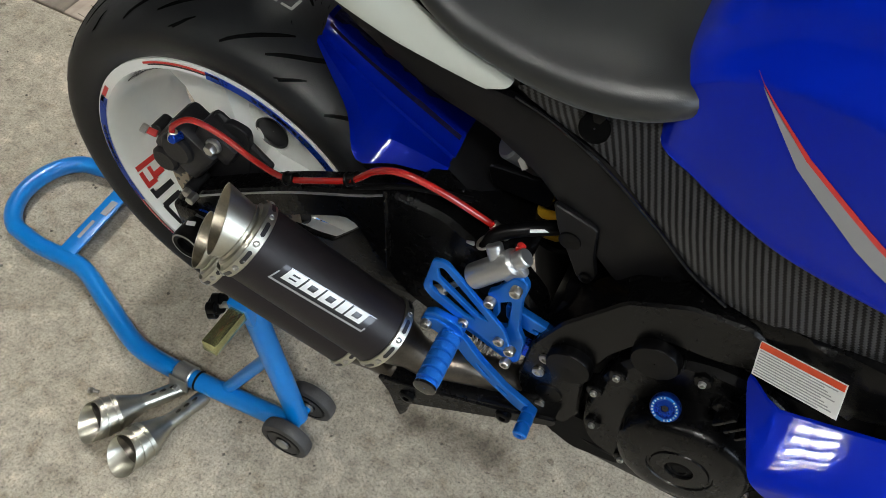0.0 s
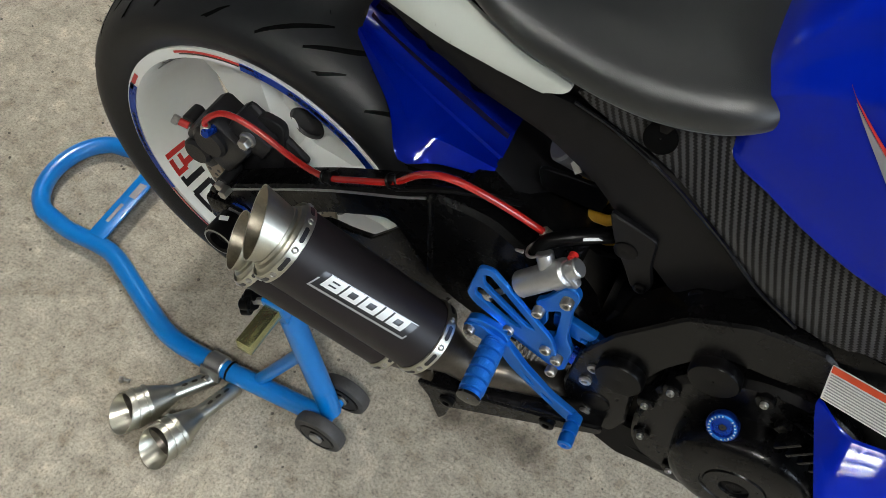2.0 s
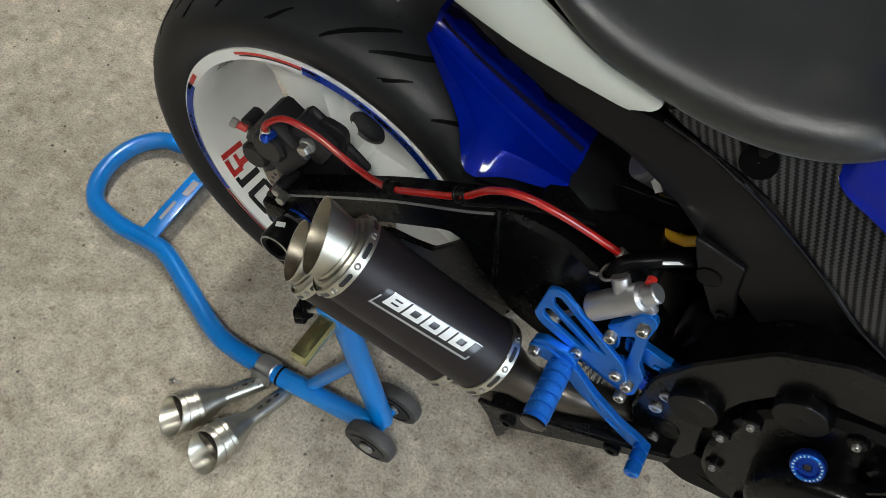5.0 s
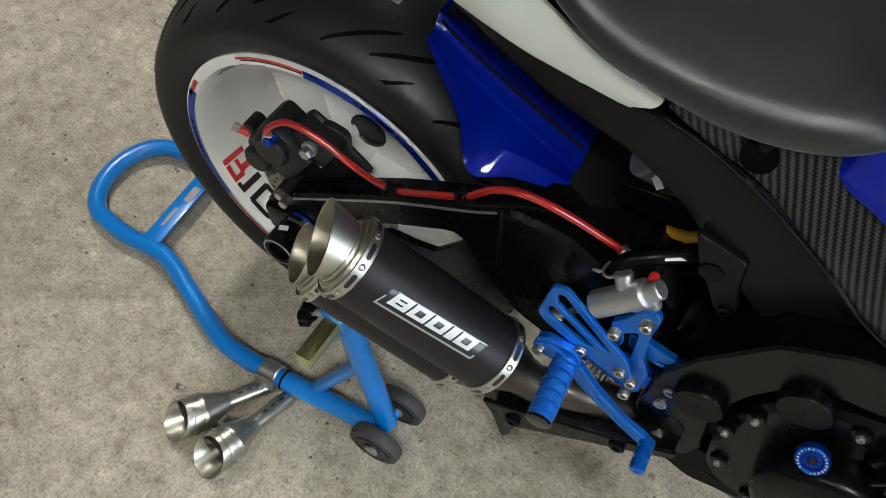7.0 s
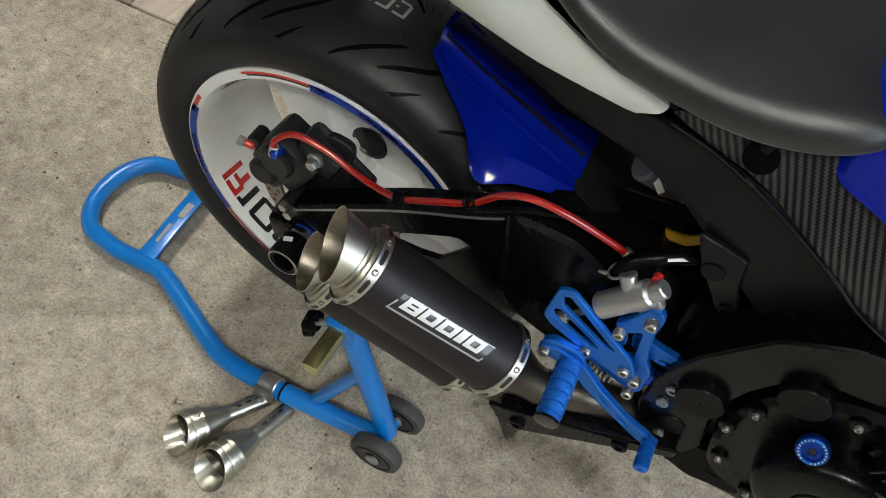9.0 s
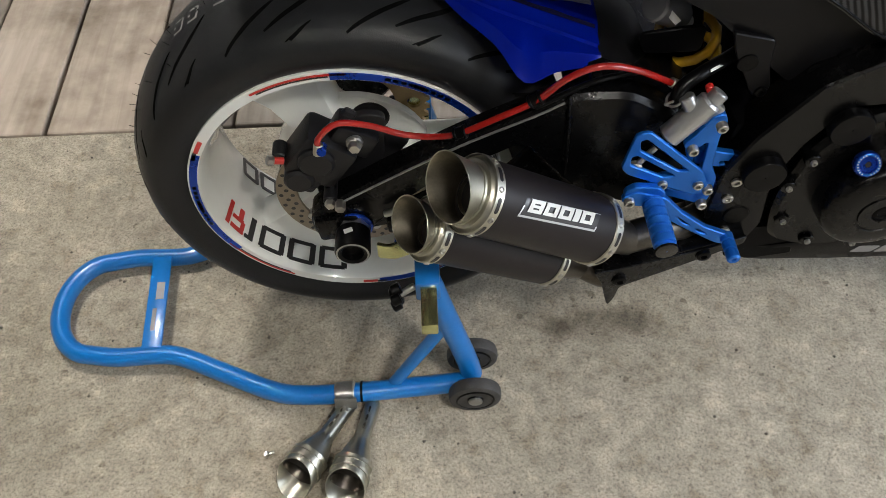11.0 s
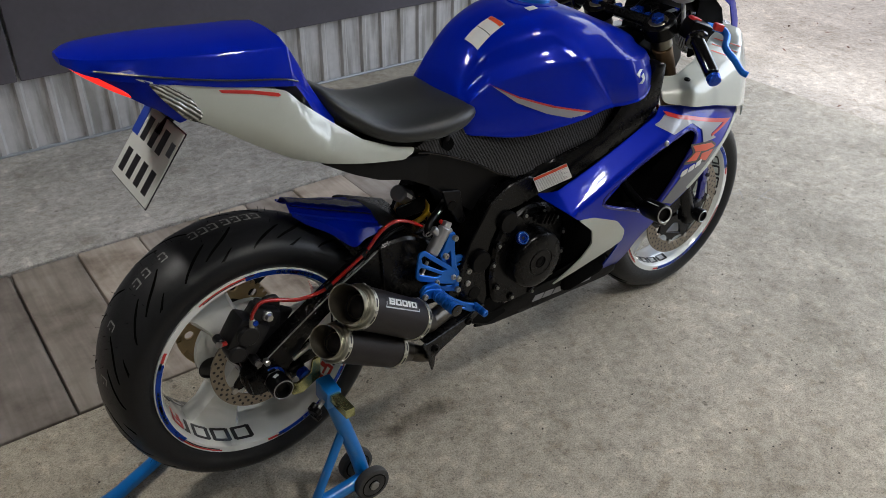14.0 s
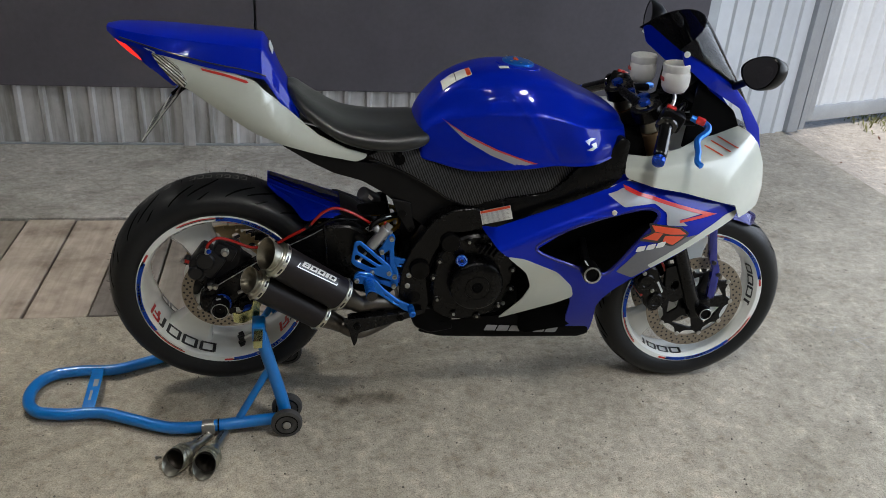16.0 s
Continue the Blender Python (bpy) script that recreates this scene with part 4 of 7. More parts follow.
def groove(bm, c, prof, pts, width, lift=0.0006):
    """A tapered tread groove along rows of (angle in degrees, y)."""
    P = spline([(a, y, 0) for a, y in pts], 5)
    n = len(P)
    vs = []
    for i, q in enumerate(P):
        w = width * math.sin(math.pi * (0.08 + 0.84 * i / (n - 1))) ** 0.6
        d = (P[min(i + 1, n - 1)] - P[max(i - 1, 0)])
        dx, dy = d.x * math.pi / 180 * 0.3, d.y
        L = math.hypot(dx, dy) or 1
        ox, oy = -dy / L * w / 0.3, dx / L * w
        vs.append([bm.verts.new(on_tyre(c, prof, radians(q.x) + s * ox, q.y + s * oy, lift)) for s in (-0.5, 0.5)])
    for a, b in zip(vs, vs[1:]):
        bm.faces.new((a[0], a[1], b[1], b[0]))


half_rt = [p for p in RT if p[1] > 0.2275][:]
half_rt = sorted(half_rt)
half_ft = sorted(p for p in FT if p[1] > 0.2275)
bm = bmesh.new()
for k in range(12):
    a = k * 30
    for s in (-1, 1):
        o = a + (0 if s < 0 else 14)
        groove(bm, AX_R, half_rt, [(o, s * 0.018), (o + 5, s * 0.042), (o + 15, s * 0.071)], 0.0062)
        groove(bm, AX_R, half_rt, [(o + 12, s * 0.035), (o + 18, s * 0.055), (o + 26, s * 0.081)], 0.0056)
        groove(bm, AX_R, half_rt, [(o + 4, s * 0.068), (o + 8, s * 0.080), (o + 12, s * 0.088)], 0.0036)
part("tread_pattern", bm, "groove", rear_tyre, "curved tread grooves", kind="stuff")
bm = bmesh.new()
for k in range(15):
    a = k * 24
    for s in (-1, 1):
        o = a + (0 if s < 0 else 12)
        groove(bm, AX_F, half_ft, [(o, s * 0.010), (o + 6, s * 0.028), (o + 15, s * 0.046)], 0.007)
        groove(bm, AX_F, half_ft, [(o + 12, s * 0.022), (o + 18, s * 0.038)], 0.0055)
part("tread_pattern", bm, "groove", front_tyre, "curved tread grooves", kind="stuff")
# pale moulding marks left on the tread, as plain bars
rnd = random.Random(21)
for k, (a0, y) in enumerate([(78, -0.006), (82, -0.006), (86, -0.006), (90, -0.006), (95, -0.006), (99, -0.006), (103, -0.006), (116, -0.010), (124, -0.012), (129, -0.014), (147, -0.018), (168, -0.035)]):
    bm = bmesh.new()
    for da, dy, w, l in ((0, 0, 0.0036, 3.0), (1.3, 0.011, 0.0036, 0.7), (-1.2, 0.011, 0.020, 0.7), (0.2, 0.022, 0.0036, 2.6)):
        vs = [bm.verts.new(on_tyre(AX_R, half_rt, radians(a0 + da + sx * l / 2), y + dy + sy * w / 2, 0.0005)) for sx, sy in ((-1, -1), (1, -1), (1, 1), (-1, 1))]
        bm.faces.new(vs)
    part("mould_mark", bm, "mould", rear_tyre, smooth=0)
# rubber hairs on the tread
bm = bmesh.new()
for k in range(80):
    a, y = radians(rnd.uniform(40, 230)), rnd.choice((-0.05, -0.025, 0.0, 0.03, 0.055)) + rnd.uniform(-0.004, 0.004)
    p, q = on_tyre(AX_R, half_rt, a, y, -0.001), on_tyre(AX_R, half_rt, a + rnd.uniform(-0.01, 0.01), y, rnd.uniform(0.004, 0.010))
    tube([p, q], 0.0004, 4, 1, False, bm)
part("moulding_flash", bm, "groove", rear_tyre, kind="stuff")

# rim stickers


def lip_band(parent, c, half, a0, a1, mat, r0=0.2255, r1=0.2150, y=None, sgn=-1):
    yy = sgn * (half + 0.0003)
    part("rim_sticker", strip(r0, yy, r1, yy, a0, a1, c, max(4, int(abs(a1 - a0) / 3))), mat, parent)


def rim_set(parent, c, half, starts):
    for a in starts:
        lip_band(parent, c, half, a, a + 57, "anod_dark")
        for k in range(9):
            lip_band(parent, c, half, a + 17 + k * 2.6, a + 18.8 + k * 2.6, "label", 0.2228, 0.2178)
        lip_band(parent, c, half, a + 26, a + 30, "red", 0.2232, 0.2174)
        lip_band(parent, c, half, a + 52, a + 84, "red", 0.2245, 0.2215)
        lip_band(parent, c, half, a + 57.5, a + 82, "ink", 0.2208, 0.2190)
        lip_band(parent, c, half, a - 7, a - 1, "red", 0.2245, 0.2185)
        lip_band(parent, c, half, a - 1, a + 3, "ink", 0.2250, 0.2200)


rim_set(rear, AX_R, 0.0835, (155, 275, 35))
rim_set(front, AX_F, 0.0525, (18, 138, 258))


def barrel_letters(parent, c, half, sgn, a_start, step, flip=1, red=True):
    """The rim's block lettering: a red R-like shape, a bar and three rectangular rings, laid on the inside of the barrel."""
    def yr(v):
        y = half - 0.011 - (1 - v) * (half * 0.46)
        tab = [(0.0, 0.198), (half * 0.55, 0.203), (half - 0.008, 0.2085), (half, 0.2135)]
        for (y0, r0), (y1, r1) in zip(tab, tab[1:]):
            if y0 <= y <= y1:
                return sgn * y, r0 + (r1 - r0) * (y - y0) / (y1 - y0) - 0.0012

    def bar(a0, a1, v0, v1, mat, b):
        y0, r0 = yr(v0)
        y1, r1 = yr(v1)
        join(b, strip(r0, y0, r1, y1, a0, a1, c, max(2, int(abs(a1 - a0) / 2))))

    a = a_start
    if red:
        b = bmesh.new()
        s = step * 0.8 * flip
        bar(a, a + s * 0.22, 0, 1, "red", b)
        bar(a + s * 0.3, a + s, 0.82, 1.0, "red", b)
        bar(a + s * 0.8, a + s, 0.5, 0.85, "red", b)
        bar(a + s * 0.3, a + s * 0.9, 0.42, 0.58, "red", b)
        bar(a + s * 0.6, a + s * 0.85, 0, 0.42, "red", b)
        part("rim_letter", b, "red", parent)
        a += step * flip
    b = bmesh.new()
    bar(a, a + step * 0.2 * flip, 0, 1, "ink", b)
    bar(a - step * 0.14 * flip, a, 0.84, 1, "ink", b)
    part("rim_letter", b, "ink", parent)
    a += step * 0.42 * flip
    for k in range(3):
        b = bmesh.new()
        s = step * 0.88 * flip
        bar(a, a + s * 0.2, 0.05, 0.95, "ink", b)
        bar(a + s * 0.8, a + s, 0.05, 0.95, "ink", b)
        bar(a + s * 0.08, a + s * 0.92, 0, 0.17, "ink", b)
        bar(a + s * 0.08, a + s * 0.92, 0.83, 1, "ink", b)
        part("rim_letter", b, "ink", parent)
        a += step * flip


for turn in (0, 120, 240):
    barrel_letters(rear, AX_R, 0.083, -1, 197 + turn, 14.8)
    barrel_letters(rear, AX_R, 0.083, 1, 253 + turn, 11.6, -1)
    barrel_letters(front, AX_F, 0.052, -1, 232 + turn, 12.5, red=False)
for a in (71, 191, 311):
    d = Vector((math.cos(radians(a)), 0, math.sin(radians(a))))
    part("spoke_recess", revolve([(0, 0.0005), (0, 0.024), (0.004, 0.027), (0.0045, 0.024)], AX_R + d * 0.088 + Vector((0, -0.012, 0)), (0, -1, 0), 24, cap=False), "ink", rear, "dark recess beside the spoke")


def brake_disc(name, parent, c, y, r_out, r_in, carrier, mat_c, holes_rows, lobes):
    outline = [(c.x + r_out * math.cos(2 * math.pi * k / 90), c.z + r_out * math.sin(2 * math.pi * k / 90)) for k in range(90)]
    inner = [(c.x + r_in * math.cos(-2 * math.pi * k / 60), c.z + r_in * math.sin(-2 * math.pi * k / 60)) for k in range(60)]
    ob = part(name, plate(outline, [inner], y - 0.0025, y + 0.0025, bevel=0.0006), "disc", parent, "drilled steel brake disc")
    hb = bmesh.new()
    for row, (rr, n, o) in enumerate(holes_rows):
        for k in range(n):
            a = 2 * math.pi * (k + o) / n
            for s in (-1, 1):
                revolve([(0, 0.0001), (0, 0.0034)], (c.x + rr * math.cos(a), y + s * 0.0028, c.z + rr * math.sin(a)), (0, s, 0), 8, bm=hb, cap=False)
    part("drilled_pattern", hb, "ink", ob, "drilled cooling holes", kind="stuff")
    hub_out = []
    for k in range(lobes * 8):
        a = 2 * math.pi * k / (lobes * 8)
        low = 0.102 if lobes > 5 else carrier
        r = low + (r_in - low + 0.004) * (0.5 + 0.5 * math.cos(a * lobes)) ** 3
        hub_out.append((c.x + r * math.cos(a), c.z + r * math.sin(a)))
    windows = []
    for k in range(5 if lobes > 5 else 0):
        a = 2 * math.pi * (k + 0.5) / 5
        tri = [(0.056, -0.30), (0.056, 0.30), (0.094, 0.42), (0.094, -0.42)]
        windows.append(rounded([(c.x + rr * math.cos(a + da), c.z + rr * math.sin(a + da)) for rr, da in tri][::-1], 0.006))
    bore = [(c.x + carrier * 0.55 * math.cos(-2 * math.pi * k / 32), c.z + carrier * 0.55 * math.sin(-2 * math.pi * k / 32)) for k in range(32)]
    cr = part("carrier", plate(hub_out, [bore] + windows, y - 0.004, y + 0.004), mat_c, ob, "spoked disc carrier")
    for k in range(lobes):
        a = 2 * math.pi * k / lobes
        part("bobbin", rod((c.x + r_in * math.cos(a), y - 0.006, c.z + r_in * math.sin(a)), (c.x + r_in * math.cos(a), y + 0.006, c.z + r_in * math.sin(a)), 0.0075, 14), "bolt", ob)
    return ob


brake_disc("brake_disc", rear, AX_R, -0.078, 0.110, 0.080, 0.045, "black", [(0.1035, 30, 0), (0.0955, 30, 0.5), (0.0875, 30, 0.05)], 5)
for s in (-1, 1):
    brake_disc("brake_disc", front, AX_F, s * 0.066, 0.155, 0.118, 0.050, "black", [(0.147, 40, 0), (0.1365, 40, 0.5), (0.126, 40, 0.15)], 10)

# chain and sprocket on the far side
sp_out = []
for k in range(43 * 4):
    a = 2 * math.pi * k / (43 * 4)
    sp_out.append((AX_R.x + (0.108 + (0.0045 if k % 4 in (1, 2) else -0.0035)) * math.cos(a), AX_R.z + (0.108 + (0.0045 if k % 4 in (1, 2) else -0.0035)) * math.sin(a)))
sp_holes = []
for k in range(10):
    a = 2 * math.pi * k / 10
    sp_holes.append([(AX_R.x + 0.088 * math.cos(a) + 0.011 * math.cos(-b), AX_R.z + 0.088 * math.sin(a) + 0.011 * math.sin(-b)) for b in (2 * math.pi * j / 12 for j in range(12))])
sp_holes.append([(AX_R.x + 0.06 * math.cos(-2 * math.pi * j / 32), AX_R.z + 0.06 * math.sin(-2 * math.pi * j / 32)) for j in range(32)])
part("sprocket", plate(sp_out, sp_holes, 0.095, 0.101, bevel=0), "gold", rear, "gold drilled rear sprocket")
bm = bmesh.new()
path = [AX_R + Vector((0.112 * math.cos(radians(a)), 0.098, 0.112 * math.sin(radians(a)))) for a in range(85, 276, 9)]
path = [Vector((0.46, 0.098, 0.50))] + path + [Vector((0.46, 0.098, 0.42))]
dense = []
for a, b in zip(path, path[1:]):
    n = max(1, round((b - a).length / 0.0158))
    dense += [a.lerp(b, i / n) for i in range(n)]
for i in range(len(dense) - 1):
    d = dense[i + 1] - dense[i]
    box((d.length * 1.15, 0.006 if i % 2 else 0.010, 0.013), Matrix.Translation((dense[i] + dense[i + 1]) / 2) @ d.to_track_quat("X", "Z").to_matrix().to_4x4(), 0, bm)
part("drive_chain", bm, "gold", bike, "gold drive chain", smooth=0)


# swingarm
ARM = [(-0.055, 0.352), (-0.058, 0.396), (-0.030, 0.418), (0.055, 0.474), (0.146, 0.530), (0.233, 0.575), (0.275, 0.600), (0.345, 0.600), (0.42, 0.555), (0.475, 0.505), (0.49, 0.43), (0.45, 0.385), (0.38, 0.392), (0.30, 0.425), (0.248, 0.490), (0.226, 0.522), (0.13, 0.468), (0.085, 0.43), (0.045, 0.385), (0.01, 0.345), (-0.03, 0.336)]
BRACE = [(0.31, 0.47), (0.31, 0.40), (0.20, 0.385), (0.085, 0.360), (0.02, 0.345), (0.05, 0.385), (0.128, 0.433), (0.16, 0.434), (0.190, 0.440), (0.216, 0.472), (0.24, 0.505)]
sw = part("swingarm", plate(rounded(ARM, 0.02), (), -0.138, -0.096, bevel=0.006), "black", bike, "satin black braced aluminium swingarm")
ARM_LEFT = [(x, z - 0.06 * max(0.0, min(1.0, (z - 0.45) / 0.10))) for x, z in ARM]
part("swingarm_left", plate(rounded(ARM_LEFT, 0.02), (), 0.104, 0.140, bevel=0.006), "black", sw)
part("lower_brace", plate(rounded(BRACE, 0.006), (), -0.121, -0.112, bevel=0.002), "black", sw, "black lower brace of the swingarm")
part("cross_brace", box((0.16, 0.24, 0.07), pose(0.36, 0, 0.55, 0, 22, 0), 0.02), "black", sw)
part("weld_bead", tube([(0.272, -0.1385, 0.604), (0.276, -0.1395, 0.55), (0.280, -0.1385, 0.465)], 0.0035, 8, 8), "black", sw)
part("edge_rib", tube([(-0.03, -0.1385, 0.414), (0.055, -0.139, 0.470), (0.146, -0.139, 0.526), (0.233, -0.139, 0.571), (0.268, -0.139, 0.592)], 0.0016, 8, 6), "alu", sw, "thin pale line along the upper edge")
part("tensioner_block", box((0.062, 0.05, 0.045), pose(-0.02, -0.122, 0.378, 0, -8, 0), 0.006), "black", sw)
part("adjuster_bolt", rod((0.045, -0.150, 0.412), (0.088, -0.152, 0.432), 0.005, 10), "bolt", sw, "bright chain adjuster bolt")
part("adjuster_nut", revolve([(0, 0.008), (0.007, 0.008)], (0.080, -0.152, 0.429), (0.9, 0, 0.42), 6), "bolt", sw)
part("torque_arm_bolt", rod((-0.012, -0.14, 0.43), (-0.012, -0.155, 0.43), 0.007, 6), "bolt", sw)
part("axle", rod((0, -0.15, 0.377), (0, 0.15, 0.377), 0.013, 20), "zinc", rear)
nut = part("axle_nut", revolve([(0, 0.0235), (0.010, 0.0235), (0.011, 0.021)], (0, -0.140, 0.377), (0, -1, 0), 6), "bolt", rear, "bright axle nut")
part("adjuster_washer", rod((0, -0.139, 0.377), (0, -0.143, 0.377), 0.027, 24), "anod_dark", rear, "blue anodised washer")
sl = part("axle_slider", revolve([(0, 0.017), (0.004, 0.0235), (0.036, 0.0245), (0.040, 0.023), (0.041, 0.020), (0.039, 0.0155), (0.030, 0.014), (0.030, 0.001)], (0, -0.150, 0.379), (0, -1, 0.02), 32, cap=False), "plastic", rear, "black nylon crash bobbin on the axle")
part("slider_ring", revolve([(0.0395, 0.0185), (0.0415, 0.0205), (0.0405, 0.0225)], (0, -0.150, 0.379), (0, -1, 0.02), 32, cap=False), "zinc", sl)
part("maker_mark", box((0.012, 0.0012, 0.007), pose(-0.004, -0.168, 0.4035, -90, 0, 20), 0), "label", sl, "small pale maker's mark")
part("stand_bobbin", revolve([(0, 0.008), (0.002, 0.014), (0.008, 0.014), (0.010, 0.009), (0.018, 0.009), (0.020, 0.016), (0.026, 0.016), (0.028, 0.010)], (0.070, -0.128, 0.352), (0, -1, 0), 24), "anod_dark", sw, "blue anodised paddock stand bobbin")
part("stand_bobbin", revolve([(0, 0.008), (0.002, 0.014), (0.008, 0.014), (0.010, 0.009), (0.018, 0.009), (0.020, 0.016), (0.026, 0.016), (0.028, 0.010)], (0.070, 0.128, 0.352), (0, 1, 0), 24), "anod_dark", sw, "blue anodised paddock stand bobbin")
part("bobbin_lug", box((0.035, 0.03, 0.03), pose(0.062, -0.118, 0.36), 0.006), "black", sw)

# rear caliper
calip = part("rear_caliper", box((0.075, 0.055, 0.075), pose(-0.032, -0.100, 0.487, 0, 35, 0), 0.010), "grey_plastic", bike, "black cast rear brake caliper")
part("caliper_bridge", box((0.060, 0.040, 0.042), pose(0.012, -0.096, 0.512, 0, 30, 0), 0.008), "grey_plastic", calip)
part("pad_housing", box((0.040, 0.060, 0.035), pose(-0.055, -0.098, 0.455, 0, 40, 0), 0.008), "grey_plastic", calip)
part("piston_housing", rod((-0.035, -0.095, 0.497), (-0.035, -0.136, 0.497), 0.024, 20, 0.004), "grey_plastic", calip)
part("piston_housing", rod((-0.062, -0.095, 0.462), (-0.062, -0.134, 0.462), 0.020, 20, 0.004), "grey_plastic", calip)
part("caliper_arm", box((0.10, 0.012, 0.05), pose(0.03, -0.088, 0.50, 0, 38, 0), 0.006), "grey_plastic", calip)
for dx, dz in ((-0.085, 0.487),):
    part("caliper_lug", rod((dx, -0.085, dz), (dx, -0.112, dz), 0.010, 12, 0.002), "grey_plastic", calip)
part("caliper_bolt", revolve([(0, 0.0085), (0.008, 0.0085), (0.010, 0.007)], (0.015, -0.120, 0.517), (0, -1, 0), 6), "bolt", calip, "bright hex caliper bolt")
part("caliper_bolt_collar", rod((0.015, -0.09, 0.517), (0.015, -0.121, 0.517), 0.011, 18), "zinc", calip)
part("caliper_bolt", revolve([(0, 0.0075), (0.007, 0.0075), (0.009, 0.006)], (-0.026, -0.136, 0.426), (0, -1, 0), 6), "bolt", calip)
part("slide_pin", rod((-0.026, -0.10, 0.426), (-0.026, -0.137, 0.426), 0.0095, 16), "grey_plastic", calip)
part("bleed_fitting", rod((-0.023, -0.131, 0.528), (-0.023, -0.148, 0.534), 0.006, 12), "anod_dark", calip, "blue anodised banjo fitting")
part("bleed_nipple", rod((-0.078, -0.118, 0.490), (-0.094, -0.122, 0.496), 0.005, 10), "red", calip, "red bleed nipple cap")
part("bleed_bolt", rod((-0.090, -0.121, 0.494), (-0.098, -0.123, 0.498), 0.0065, 8), "bolt", calip)
part("caliper_bracket", plate(rounded([(-0.045, 0.385), (0.02, 0.40), (0.05, 0.47), (0.055, 0.54), (0.02, 0.545), (-0.02, 0.47), (-0.05, 0.42)], 0.012), (), -0.096, -0.085), "grey_plastic", calip)

# brake hose, clips, master cylinder
hose = [(-0.028, -0.140, 0.533), (-0.024, -0.138, 0.550), (-0.001, -0.130, 0.564), (0.035, -0.124, 0.553), (0.077, -0.124, 0.535), (0.115, -0.132, 0.537), (0.146, -0.140, 0.550), (0.19, -0.144, 0.577), (0.233, -0.146, 0.604), (0.265, -0.150, 0.640), (0.30, -0.152, 0.657), (0.345, -0.140, 0.638), (0.398, -0.120, 0.597), (0.410, -0.118, 0.588)]
hs = part("brake_hose", tube(hose, 0.0041, 12, 8), "hose", bike, "translucent red braided brake hose")
part("hose_ferrule", rod((-0.029, -0.141, 0.524), (-0.026, -0.139, 0.540), 0.006, 12), "steel", hs)
part("hose_ferrule", rod((0.394, -0.121, 0.601), (0.413, -0.117, 0.586), 0.0062, 12), "steel", hs)
for p, d in (((0.146, -0.139, 0.550), (0.05, -0.005, 0.022)), ((0.233, -0.143, 0.603), (0.05, -0.003, 0.035))):
    cl = part("hose_clip", rod(Vector(p) - Vector(d) * 0.13, Vector(p) + Vector(d) * 0.13, 0.0072, 16), "plastic", hs, "black plastic hose clip")
    for s in (-0.11, 0.11):
        part("clip_rib", rod(Vector(p) + Vector(d) * (s - 0.03), Vector(p) + Vector(d) * (s + 0.03), 0.0088, 16), "plastic", cl)
    part("clip_foot", box((0.012, 0.012, 0.014), Matrix.Translation(Vector(p) + Vector((0.002, 0.007, -0.009))), 0.003), "plastic", cl)
part("hose_tail", tube([(0.233, -0.142, 0.590), (0.30, -0.13, 0.615), (0.36, -0.10, 0.60)], 0.004, 8, 6), "plastic", hs)

mc = part("master_cylinder", rod((0.385, -0.152, 0.530), (0.428, -0.146, 0.582), 0.0150, 20, 0.003), "alu", bike, "bare cast aluminium brake master cylinder")
part("cylinder_neck", rod((0.428, -0.146, 0.580), (0.437, -0.143, 0.592), 0.0105, 16), "alu", mc)
part("cylinder_boss", rod((0.412, -0.149, 0.563), (0.398, -0.140, 0.585), 0.0095, 16), "alu", mc)
part("cylinder_lug", box((0.034, 0.012, 0.020), pose(0.428, -0.149, 0.566, 0, -50, 0), 0.005), "alu", mc)
part("banjo", rod((0.426, -0.130, 0.590), (0.426, -0.138, 0.590), 0.005, 14), "red", mc, "red banjo bolt")
part("push_rod", rod((0.385, -0.152, 0.530), (0.352, -0.160, 0.488), 0.004, 10), "bolt", mc)
part("rod_end", revolve([(-0.006, 0.006), (-0.003, 0.0095), (0.003, 0.0095), (0.006, 0.006)], (0.352, -0.160, 0.487), (0, 1, 0), 16), "bolt", mc)
part("dust_boot", revolve([(0, 0.011), (0.006, 0.008), (0.008, 0.010), (0.014, 0.007), (0.018, 0.006)], (0.386, -0.152, 0.531), (-0.043, -0.006, -0.052), 16), "plastic", mc)
fh = part("fluid_hose", tube([(0.398, -0.140, 0.586), (0.404, -0.132, 0.602), (0.43, -0.118, 0.612), (0.47, -0.09, 0.610), (0.50, -0.06, 0.60)], 0.0085, 12, 8), "plastic", bike, "black rubber fluid hose with spring clamp")
part("spring_clamp", tube([(0.396 + 0.0105 * math.cos(a) * 0.8, -0.140 + 0.011 * math.sin(a), 0.592 + 0.0105 * math.cos(a) * 0.5) for a in (radians(k) for k in range(0, 331, 30))], 0.0016, 8, 3), "zinc", fh)
part("clamp_ear", tube([(0.386, -0.150, 0.592), (0.380, -0.156, 0.60), (0.388, -0.158, 0.606)], 0.0015, 6, 3), "zinc", fh)
part("hose_print", box((0.03, 0.0008, 0.0035), pose(0.448, -0.1145, 0.6165, -30, 5, 35), 0), "label", fh)

for ob in (mc, *mc.children):
    ob.data.transform(Matrix.Translation((0.008, -0.005, 0.016)))

# rear hugger
sec = [(0.126, 0.689, 0.028, 0.040, 0.676), (0.150, 0.680, 0.036, 0.054, 0.655), (0.19, 0.664, 0.044, 0.082, 0.632), (0.222, 0.653, 0.050, 0.119, 0.607), (0.262, 0.638, 0.055, 0.102, 0.606), (0.318, 0.616, 0.061, 0.084, 0.598)]
loops = []
